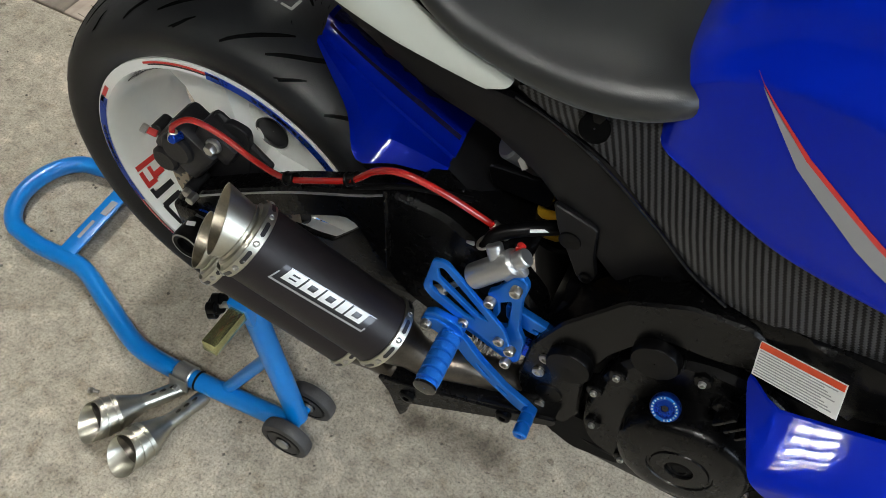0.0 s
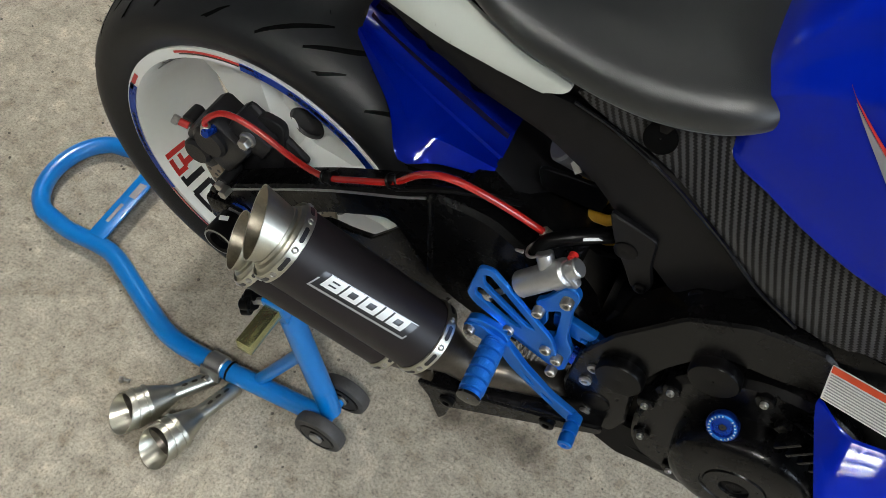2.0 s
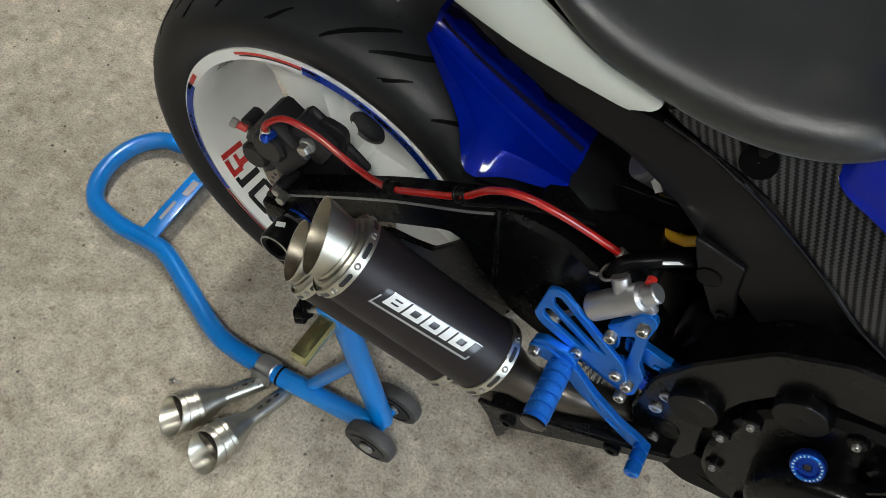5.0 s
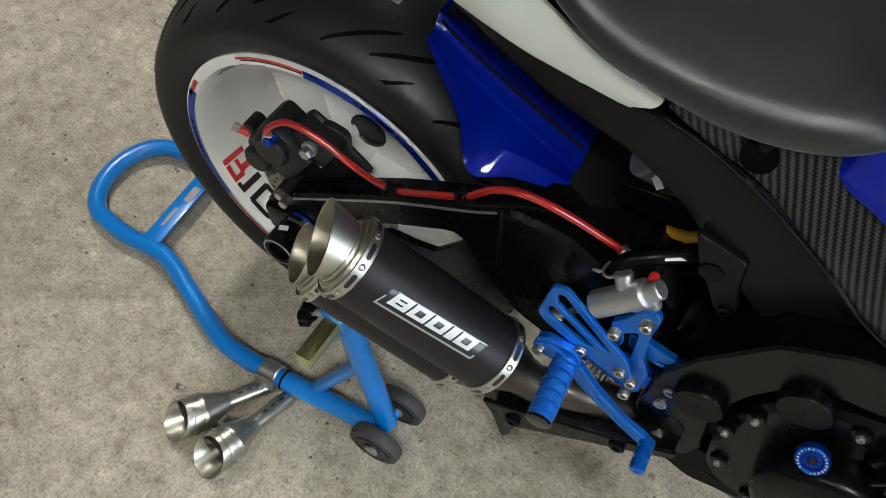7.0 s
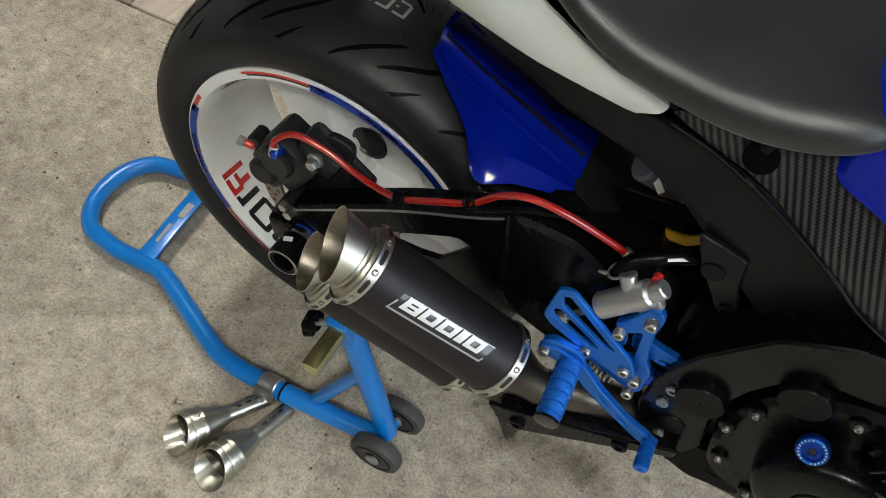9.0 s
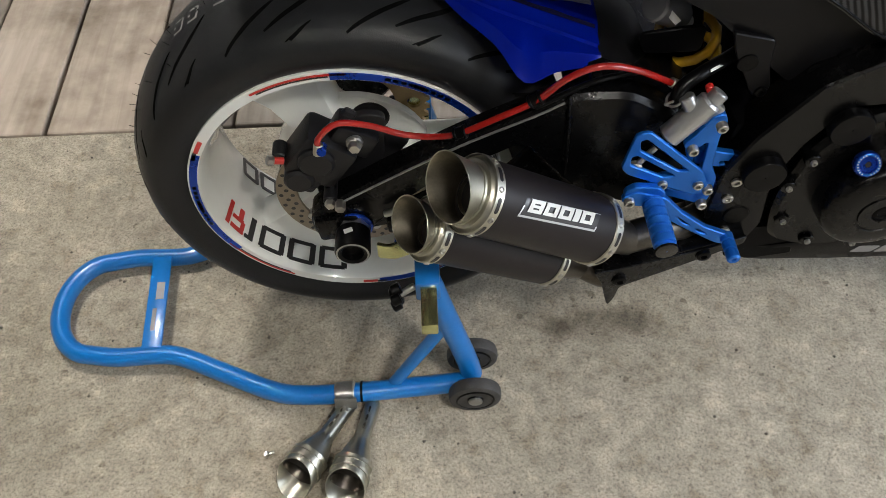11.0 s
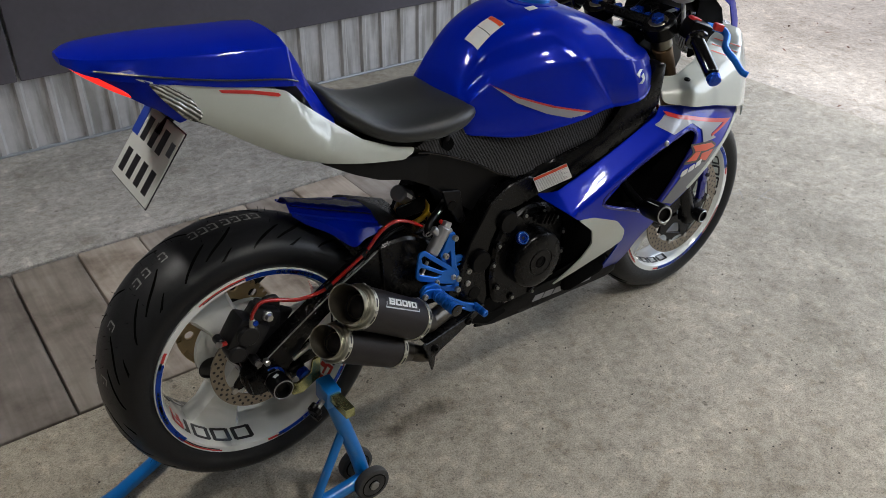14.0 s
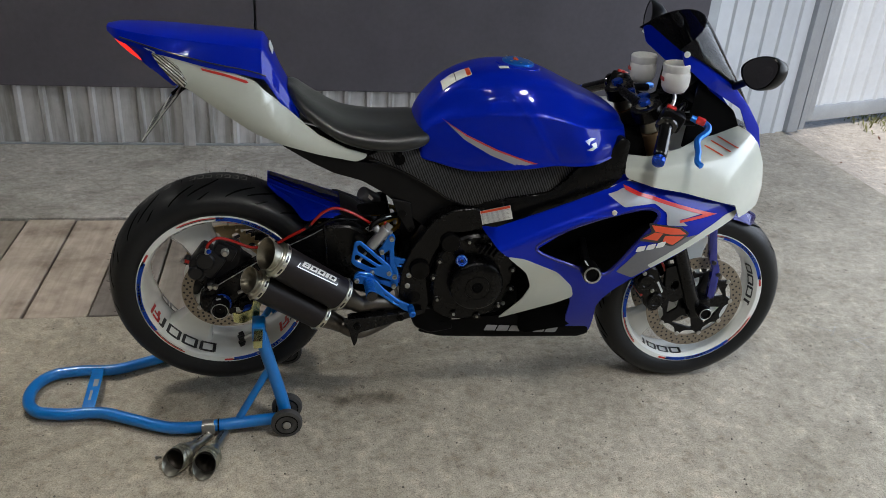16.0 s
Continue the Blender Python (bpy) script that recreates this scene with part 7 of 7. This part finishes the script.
    for pts in ([(1.123, 0.6527), (1.207, 0.6373), (1.233, 0.6191), (1.183, 0.6233), (1.135, 0.6345)], [(1.103, 0.6149), (1.135, 0.6317), (1.159, 0.6275), (1.145, 0.6079)], [(1.166, 0.6205), (1.226, 0.6135), (1.208, 0.5995), (1.194, 0.5911), (1.162, 0.6051)]):
        join(lg, skin(pts, fair_y, thick=0.001, h=0.02, off=0.0026, side=s, roll=0))
    part("logo_shape", lg, "orange", fa, "plain orange-red logo shape")
    part("logo_backing", skin(rounded([(1.114, 0.6583), (1.212, 0.6415), (1.242, 0.6205), (1.233, 0.6093), (1.194, 0.5855), (1.155, 0.5995), (1.096, 0.6079), (1.095, 0.6149), (1.125, 0.6331)], 0.006), fair_y, thick=0.001, h=0.02, off=0.0019, side=s, roll=0), "ink", fa, "black outline behind the logo")
    part("white_edge", skin(rounded([(1.412, 0.662), (1.395, 0.638), (1.304, 0.604), (1.20, 0.551), (1.147, 0.520), (1.135, 0.530), (1.19, 0.566), (1.29, 0.622), (1.36, 0.655)], 0.004), fair_y, thick=0.001, h=0.02, off=0.0016, side=s, roll=0), "white", fa, "white edge band under the flash")
    lg = bmesh.new()
    for k in range(3):
        x = 1.094 + k * 0.028
        join(lg, skin(rounded([(x, 0.590 + k * 0.005), (x + 0.023, 0.594 + k * 0.005), (x + 0.019, 0.578 + k * 0.005), (x - 0.004, 0.574 + k * 0.005)], 0.004), fair_y, thick=0.001, h=0.02, off=0.0026, side=s, roll=0))
    part("logo_block", lg, "label", fa, "plain white logo blocks")
    lg = bmesh.new()
    for k in range(6):
        x = 0.735 + k * 0.037
        join(lg, skin(rounded([(x, 0.286 - k * 0.0030), (x + 0.032, 0.283 - k * 0.0030), (x + 0.027, 0.262 - k * 0.0030), (x - 0.006, 0.264 - k * 0.0030)], 0.003), lambda x, z: 0.150 - 0.25 * (0.30 - z), thick=0.001, h=0.02, off=0.0012, side=s, roll=0))
    part("belly_mark", lg, "print", bike, "plain grey maker's blocks on the belly pan")
    part("duct_bolt", bolt((1.012, s * (fair_y(1.012, 0.690) + 0.001), 0.690), (0, s, 0.3), 0.007, 0.003), "bolt", fa)
# duct depth: black sheets and a box in place of real shade
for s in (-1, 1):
    part("duct_liner", skin(rounded([(0.79, 0.56), (0.88, 0.66), (0.98, 0.70), (1.16, 0.705), (1.16, 0.64), (1.10, 0.56), (1.04, 0.47), (0.95, 0.48)], 0.01), lambda x, z: 0.185, thick=0.004, side=s), "void", bike, "near-black sheet standing in for shade inside the air duct")
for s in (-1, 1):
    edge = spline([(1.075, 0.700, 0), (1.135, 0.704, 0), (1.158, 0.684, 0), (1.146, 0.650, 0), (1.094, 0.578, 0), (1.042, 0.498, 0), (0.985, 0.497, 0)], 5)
    part("duct_wall", rings(bmesh.new(), [[Vector((q.x, s * y, q.y)) for q in edge] for y in (0.180, 0.205)] + [[Vector((q.x, s * (fair_y(q.x, q.y) - 0.006), q.y)) for q in edge]], False, cap=False), "void", bike, "front wall of the air duct, blackened for its shade")
part("header_shroud", box((0.17, 0.33, 0.28), pose(0.890, 0, 0.400, 0, -8, 0), 0.03), "void", bike, "added near-black box for the shade round the exhaust headers")
# radiator, and an added near-black box for the shade inside the fairing
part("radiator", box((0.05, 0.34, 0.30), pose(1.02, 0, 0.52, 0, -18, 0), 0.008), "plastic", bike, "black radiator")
part("inner_baffle", box((0.26, 0.32, 0.26), pose(0.96, 0, 0.56, 0, -20, 0), 0.02), "void", bike, "added near-black box for the shade inside the fairing")
part("sidestand_foot", rod((0.63, 0.10, 0.245), (0.64, 0.10, 0.215), 0.008, 12), "plastic", bike)

# warning label on the frame
ex_ = Vector((0.071, -0.033, 0.0315)).normalized()
ez_ = Vector((-0.006, 0.016, 0.0315))
ez_ = (ez_ - ex_ * ez_.dot(ex_)).normalized()
lab_m = Matrix((ex_, ez_.cross(ex_), ez_)).transposed().to_4x4()
lab_m.translation = (0.7205, -0.1835, 0.649)
wl = part("warning_label", box((0.085, 0.001, 0.036), lab_m, 0), "label", bike, "white warning label with red heading band")
part("label_heading", box((0.083, 0.001, 0.0065), lab_m @ pose(0, -0.0006, 0.0140), 0), "orange", wl)
for k in range(10):
    part("label_line", box((0.077 - (k * 7 % 4) * 0.004, 0.001, 0.0009), lab_m @ pose(-0.002 - (k * 7 % 4) * 0.002, -0.0006, 0.0085 - k * 0.0027), 0), "print", wl)

# frame sliders
for s in (-1, 1):
    foot, way = Vector((0.963, s * 0.249, 0.534)), Vector((-0.16, s, 0.16))
    fs = part("frame_slider", revolve([(0, 0.012), (0.018, 0.013), (0.020, 0.0165), (0.026, 0.0170), (0.028, 0.0205), (0.034, 0.0235), (0.092, 0.0245), (0.096, 0.0225), (0.097, 0.016), (0.090, 0.014), (0.090, 0.001)], foot, way, 32, cap=False), "plastic", bike, "long black nylon frame slider")
    part("slider_ring", revolve([(0.0960, 0.0165), (0.0982, 0.0185), (0.0970, 0.022)], foot, way, 32, cap=False), "zinc", fs)
    part("slider_mount", tube([(0.965, s * 0.16, 0.590), (0.967, s * 0.20, 0.556), (0.962, s * 0.255, 0.535)], 0.012, 12, 4), "plastic", fs)
    up = (Vector((0.0, 0.0, 1.0)) - way.normalized() * way.normalized().z).normalized()
    side = way.normalized().cross(up)
    for k in range(3):
        mk = Matrix((way.normalized(), side, up)).transposed().to_4x4()
        mk.translation = foot + way.normalized() * (0.055 + 0.0125 * k) + (up * 0.9 + Vector((-0.43, 0, 0))).normalized() * 0.0242
        part("maker_mark", box((0.0085, 0.012, 0.001), mk @ pose(0, 0, 0, s * -25, 0, 0), 0), "label", fs)

# front end
for s in (-1, 1):
    fk = part("fork_leg", tube([(1.400, s * 0.100, 0.285), (1.375, s * 0.102, 0.330), (1.335, s * 0.102, 0.42), (1.275, s * 0.102, 0.56)], 0.0225, 20, 4), "black", bike, "black fork leg")
    part("stanchion", rod((1.278, s * 0.102, 0.55), (1.145, s * 0.102, 0.86), 0.0255, 20), "bronze", fk, "dull bronze fork tube")
    part("fork_top", rod((1.146, s * 0.102, 0.86), (1.115, s * 0.102, 0.93), 0.0265, 20), "inner_steel", fk)
    part("clamp_collar", rod((1.133, s * 0.102, 0.893), (1.117, s * 0.102, 0.929), 0.042, 24, 0.004), "black", fk, "black clamp round the fork top")
    part("fork_cap", rod((1.116, s * 0.102, 0.928), (1.110, s * 0.102, 0.943), 0.016, 6), "anod_dark", fk, "blue fork cap")
    part("fork_clamp", rod((1.245, s * 0.102, 0.63), (1.228, s * 0.102, 0.67), 0.034, 20), "black", fk)
    cm = Matrix.Translation((1.252, 0, 0.368)) @ pose(0, 0, 0, 0, -30, 0)
    body = rounded([(-0.040, -0.070), (-0.052, -0.030), (-0.044, -0.006), (-0.054, 0.030), (-0.040, 0.072), (0.012, 0.082), (0.030, 0.060), (0.024, 0.012), (0.036, -0.020), (0.030, -0.062), (0.006, -0.080)], 0.010)
    fcal = part("front_caliper", plate(body, (), -0.0125, 0.0125, cm @ Matrix.Translation((0, s * 0.096, 0)), 0.005), "black", bike, "black radial front brake caliper")
    part("caliper_half", plate(body, (), -0.010, 0.010, cm @ Matrix.Translation((0, s * 0.042, 0)), 0.004), "black", fcal)
    part("caliper_bridge", plate(rounded([(-0.048, -0.018), (-0.048, 0.018), (-0.030, 0.022), (-0.030, -0.022)], 0.004), (), -0.030, 0.030, cm @ Matrix.Translation((0, s * 0.070, 0)), 0.003), "black", fcal)
    for pu, pw in ((-0.018, 0.040), (-0.016, -0.036)):
        p0 = cm @ Vector((pu, s * 0.106, pw))
        part("piston_housing", revolve([(0, 0.027), (0.006, 0.0265), (0.010, 0.0225), (0.0105, 0.015), (0.0085, 0.013), (0.0085, 0.001)], p0, (0, s, 0), 28, cap=False), "black", fcal)
    for pw in (-0.068, 0.070, 0.002):
        part("caliper_bolt", bolt(cm @ Vector((-0.012, s * 0.1085, pw)), (0, s, 0), 0.006, 0.005), "bolt", fcal)
    part("pad_pin", rod(cm @ Vector((-0.046, s * 0.05, 0.004)), cm @ Vector((-0.046, s * 0.108, 0.004)), 0.0045, 10), "red", fcal, "red pad retaining pin")
    part("caliper_mount", plate(rounded([(1.285, 0.330), (1.272, 0.440), (1.300, 0.448), (1.345, 0.405), (1.350, 0.340), (1.320, 0.318)], 0.008), [[(1.312 + 0.012 * math.cos(-b), 0.380 + 0.016 * math.sin(-b)) for b in (2 * math.pi * j / 14 for j in range(14))]], -0.008, 0.008, Matrix.Translation((0, s * 0.100, 0)), 0.002), "black", fcal)
    part("caliper_mark", box((0.006, 0.001, 0.042), cm @ pose(0.014, s * 0.1090, 0.0), 0), "label", fcal)
    part("brake_line", tube([(1.29, s * 0.10, 0.40), (1.25, s * 0.09, 0.48), (1.235, s * 0.07, 0.60), (1.20, s * 0.05, 0.74)], 0.004, 8, 6), "hose", fcal, "red braided front brake line")
    st = part("fender_stay", skin(rounded([(1.378, 0.580), (1.402, 0.580), (1.425, 0.470), (1.445, 0.425), (1.448, 0.335), (1.424, 0.325), (1.418, 0.430), (1.400, 0.470)], 0.008), lambda x, z: 0.112, thick=0.012, side=s, roll=0.003), "violet", bike, "violet-blue front fender stay")
    for x, z in ((1.418, 0.455), (1.440, 0.415)):
        part("stay_bolt", bolt((x, s * 0.112, z), (0, s, 0), 0.007, 0.004), "ink", st)
    part("axle_clamp", box((0.07, 0.045, 0.07), pose(1.405, s * 0.098, 0.30, 0, -10, 0), 0.014), "black", bike)
    fsx = part("fork_slider", revolve([(0, 0.014), (0.004, 0.0205), (0.024, 0.0215), (0.027, 0.020), (0.028, 0.015), (0.022, 0.013), (0.022, 0.001)], (1.41, s * 0.118, 0.297), (0, s, 0), 28, cap=False), "plastic", bike, "black nylon bobbin on the front axle")
    part("slider_ring", revolve([(0.0268, 0.0155), (0.029, 0.0175), (0.0275, 0.0195)], (1.41, s * 0.118, 0.297), (0, s, 0), 28, cap=False), "zinc", fsx)
loops = []
for a in range(58, 128, 7):
    d = Vector((math.cos(radians(a)), 0, math.sin(radians(a))))
    w = 0.068 if 64 < a < 120 else 0.058
    tip = 0.55 if a == 58 else 1
    loops.append([AX_F + d * (0.318 - 0.030 * (abs(k) / 3) ** 3) + Vector((0, w * k / 3 * tip, 0)) for k in range(-3, 4)])
bm = rings(bmesh.new(), loops, False, cap=False)
bmesh.ops.solidify(bm, geom=bm.faces[:], thickness=0.003)
part("front_fender", bm, "violet", bike, "violet-blue front fender")

# upper fairing
def nose_y(x, z):
    """Half width of the upper fairing: a side that bows gently, and above a crease a shelf that runs in to the cockpit."""
    y = 0.262 - 1.35 * max(0, z - 0.66) ** 2 - 0.36 * max(0, x - 1.12) ** 1.7 - 1.2 * max(0, x - 1.33) ** 1.6 - 0.6 * max(0, 1.115 - x)
    d = z - shelf_z(x)
    return max(0.006, y - 3.6 * (d + math.sqrt(d * d + 0.00002)) / 2)


def shelf_z(x):
    return 0.796 + 0.13 * (x - 1.1) + 0.25 * max(0, x - 1.33)


UP = [(1.050, 0.780), (1.062, 0.806), (1.12, 0.812), (1.215, 0.827), (1.29, 0.844), (1.345, 0.860), (1.39, 0.874), (1.42, 0.866), (1.462, 0.828), (1.494, 0.77), (1.508, 0.700), (1.498, 0.648), (1.405, 0.642), (1.375, 0.688), (1.205, 0.737), (1.054, 0.764)]
NOSE = [(1.175, 1.088), (1.195, 1.094), (1.28, 1.036), (1.344, 0.995), (1.415, 0.930), (1.470, 0.866), (1.508, 0.76), (1.495, 0.775), (1.460, 0.826), (1.428, 0.860), (1.387, 0.925), (1.269, 0.988), (1.190, 1.045)]
for s in (-1, 1):
    uf = part("upper_fairing", skin(rounded(UP, 0.008), nose_y, thick=0.004, h=0.015, side=s, cuts=[((1.1, 0, 0.796 + dz), (-0.13, 0, 1)) for dz in (-0.008, -0.003, 0.002, 0.007, 0.012, 0.018, 0.025)]), "white", bike, "pearl white upper fairing panel")
    true_normals(uf, nose_y, s)
    for k in range(3):
        x, z = 1.283 + k * 0.026, 0.8345 + k * 0.0068
        part("orange_slash", skin([(x, z), (x + 0.005, z + 0.0012), (x + 0.036, z - 0.0105), (x + 0.031, z - 0.0117)], nose_y, thick=0.001, h=0.004, off=0.0022, side=s, roll=0), "orange", uf)
    part("fairing_screw", bolt((1.130, s * (nose_y(1.13, 0.807) + 0.001), 0.8075), (0, s * 0.25, 1), 0.008, 0.002), "plastic", uf)
    part("nose_panel", skin(rounded(NOSE, 0.008), lambda x, z: 0.135 - 0.62 * max(0, x - 1.24) ** 1.7 + 0.03 * max(0, 1.0 - z), thick=0.004, h=0.02, side=s), "blue", bike, "glossy blue nose panel")
    # cockpit inside blackened to stand for its shade
    part("cockpit_inner", skin(rounded([(1.25, 1.00), (1.28, 0.978), (1.38, 0.915), (1.42, 0.85), (1.36, 0.825), (1.235, 0.815), (1.24, 0.9)], 0.01), lambda x, z: 0.120 - 0.5 * max(0, x - 1.22) ** 1.6, thick=0.004, side=s), "void", bike, "inner cockpit panel, blackened for its shade")
part("headlight", box((0.06, 0.20, 0.14), pose(1.455, 0, 0.80, 0, -25, 0), 0.03), "lens", bike, "clear headlight behind the nose")
part("instrument_panel", box((0.05, 0.16, 0.09), pose(1.285, 0, 0.955, 0, -40, 0), 0.015), "plastic", bike, "black instrument cluster")

# windscreen: a dark double-bubble bowl
loops = []
for cx, cz, ex1, ez1, w in ((1.425, 0.935, 1.402, 0.938, 0.100), (1.392, 0.985, 1.345, 0.990, 0.122), (1.355, 1.040, 1.280, 1.030, 0.135), (1.318, 1.095, 1.225, 1.060, 0.140), (1.287, 1.138, 1.190, 1.075, 0.140), (1.270, 1.158, 1.166, 1.084, 0.138)):
    loops.append([Vector((ex1 + (cx - ex1) * math.cos(q) ** 0.75, w * math.sin(q), ez1 + (cz - ez1) * math.cos(q) ** 0.75)) for q in (k / 6 * math.pi / 2 * 0.9999 for k in range(-6, 7))])
cols = [spline([lp[k] for lp in loops], 4) for k in range(13)]
bm = rings(bmesh.new(), cols, False, cap=False)
bmesh.ops.solidify(bm, geom=bm.faces[:], thickness=0.003)
ws = part("windscreen", bm, "screen", bike, "smoked double-bubble windscreen")
for s in (-1, 1):
    part("screen_bolt", bolt((1.188, s * 0.142, 1.074), (-0.3, s, 0.2), 0.008, 0.004), "label", ws)

# mirrors
def lean_mirror(data, s):
    """Turns the round head into one that is taller outside and pulled in towards its stalk."""
    for v in data.vertices:
        out = s * v.co.y / 0.047
        v.co.x *= 1.02 + 0.26 * out
        v.co.y += s * 0.22 * v.co.x


for s in (-1, 1):
    mr = part("mirror", revolve([(-0.030, 0.006), (-0.026, 0.028), (-0.012, 0.042), (0.010, 0.047), (0.016, 0.046), (0.017, 0.043)], (0, 0, 0), (0, 0, 1), 32, cap=False), "plastic", bike, "black rear-view mirror on a stalk")
    mm = Matrix.Translation((1.294, s * 0.336, 1.080)) @ pose(0, 0, 0, 0, -80, s * -12) @ Matrix.Diagonal((0.86, 1.25, 1.2, 1))
    lean_mirror(mr.data, s)
    mr.data.transform(mm)
    gl = part("mirror_glass", revolve([(0.015, 0.001), (0.0155, 0.043)], (0, 0, 0), (0, 0, 1), 32, cap=False), "mirror", mr, "mirror glass")
    lean_mirror(gl.data, s)
    gl.data.transform(mm)
    part("mirror_stalk", tube([(1.352, s * 0.110, 0.985), (1.345, s * 0.17, 1.012), (1.330, s * 0.24, 1.046), (1.320, s * 0.305, 1.068)], 0.010, 12, 5), "plastic", mr)

# cockpit
tc_ = part("triple_clamp", plate(rounded([(-0.05, -0.135), (-0.045, 0.135), (0.02, 0.14), (0.035, 0.05), (0.055, 0.0), (0.035, -0.05), (0.02, -0.14)], 0.02), (), -0.012, 0.012, Matrix.Translation((1.150, 0, 0.905)) @ pose(0, 0, 0, 90, 0, 0) @ pose(0, 0, 0, 0, 0, 0), 0.004), "black", bike, "black top triple clamp")
tc_.data.transform(Matrix.Translation((1.15, 0, 0.905)) @ pose(0, 0, 0, 0, 24, 0) @ Matrix.Translation((-1.15, 0, -0.905)))
part("stem_nut", revolve([(0, 0.02), (0.012, 0.02), (0.014, 0.017)], (1.155, 0, 0.915), (-0.4, 0, 0.9), 6), "anod_dark", tc_, "blue stem nut")
part("ignition", rod((1.19, 0, 0.895), (1.18, 0, 0.925), 0.018, 20), "plastic", tc_)
for dy in (-0.05, 0.05):
    part("clamp_screw", rod((1.14, dy, 0.915), (1.135, dy, 0.93), 0.011, 14), "anod_dark", tc_)
for s in (-1, 1):
    hb = part("clip_on_bar", tube([(1.150, s * 0.105, 0.900), (1.152, s * 0.18, 0.916), (1.083, s * 0.312, 0.851)], 0.011, 14, 4), "black", bike, "black clip-on handlebar")
    part("grip", revolve([(0, 0.0265), (0.006, 0.0285), (0.011, 0.0265), (0.013, 0.0180), (0.030, 0.0168), (0.118, 0.0172), (0.122, 0.0150)], (1.140, s * 0.201, 0.908), (-0.055, s * 0.108, -0.055), 28), "gloss", hb, "black rubber grip with a collar")
    part("bar_end", revolve([(0, 0.014), (0.004, 0.0165), (0.008, 0.014), (0.012, 0.0165), (0.018, 0.015), (0.020, 0.008)], (1.087, s * 0.304, 0.8545), (-0.055, s * 0.108, -0.055), 20), "anod_dark", hb, "blue anodised bar end")
    sw_ = part("switch_box", box((0.062, 0.058, 0.052), pose(1.160, s * 0.182, 0.916, 0, 20, s * 25), 0.012), "plastic", hb, "black switch housing")
    part("kill_switch", box((0.026, 0.024, 0.010), pose(1.156, s * 0.178, 0.945, 0, 20, s * 25), 0.003), "red", sw_, "red switch")
    lv = part("lever", tube([(1.222, s * 0.165, 0.914), (1.256, s * 0.188, 0.904), (1.250, s * 0.212, 0.893), (1.214, s * 0.238, 0.879), (1.200, s * 0.280, 0.862), (1.186, s * 0.312, 0.848), (1.190, s * 0.328, 0.843)], lambda q: 0.0095 - 0.002 * q, 12, 5), "anod", hb, "blue anodised folding lever")
    part("lever_adjuster", box((0.024, 0.020, 0.018), pose(1.238, s * 0.190, 0.914, 0, 15, s * 30), 0.004), "red", lv, "red lever adjuster")
    part("lever_perch", rod((1.170, s * 0.150, 0.905), (1.235, s * 0.165, 0.905), 0.012, 14), "matte", hb)
    rv = part("fluid_reservoir", revolve([(0, 0.018), (0.005, 0.028), (0.018, 0.035), (0.036, 0.0375), (0.052, 0.0365), (0.057, 0.0340), (0.060, 0.0355), (0.076, 0.0365), (0.079, 0.034), (0.076, 0.029), (0.070, 0.012)], (1.188, s * 0.108, 0.951 - 0.015 * s), (-0.06, 0, 1), 36), "cloth", bike, "white cloth-covered brake fluid reservoir")
    part("red_mark", box((0.001, 0.020, 0.010), pose(1.1470, s * 0.112, 0.989 - 0.015 * s, 0, -4, 0), 0), "red", rv)
    part("reservoir_bracket", tube([(1.188, s * 0.108, 0.955 - 0.015 * s), (1.19, s * 0.115, 0.945), (1.165, s * 0.14, 0.92)], 0.005, 8, 4), "zinc", rv)
cb = bmesh.new()
rnd = random.Random(5)
for k in range(9):
    y0, y1 = rnd.uniform(-0.16, 0.16), rnd.uniform(-0.08, 0.08)
    tube([(1.17, y0, 0.905), (1.22 + rnd.uniform(0, 0.03), (y0 + y1) / 2, 0.90 + rnd.uniform(-0.03, 0.04)), (1.23, y1, 0.84), (1.15, y1 * 0.6, 0.76)], 0.004, 8, 5, bm=cb)
part("control_cable", cb, "plastic", bike, "black control cables", kind="stuff")
part("airbox_front", box((0.16, 0.22, 0.12), pose(1.06, 0, 0.80, 0, 10, 0), 0.03), "void", bike, "black airbox behind the steering head")
part("frame_head", box((0.12, 0.12, 0.16), pose(1.14, 0, 0.79, 0, -24, 0), 0.03), "matte", bike)
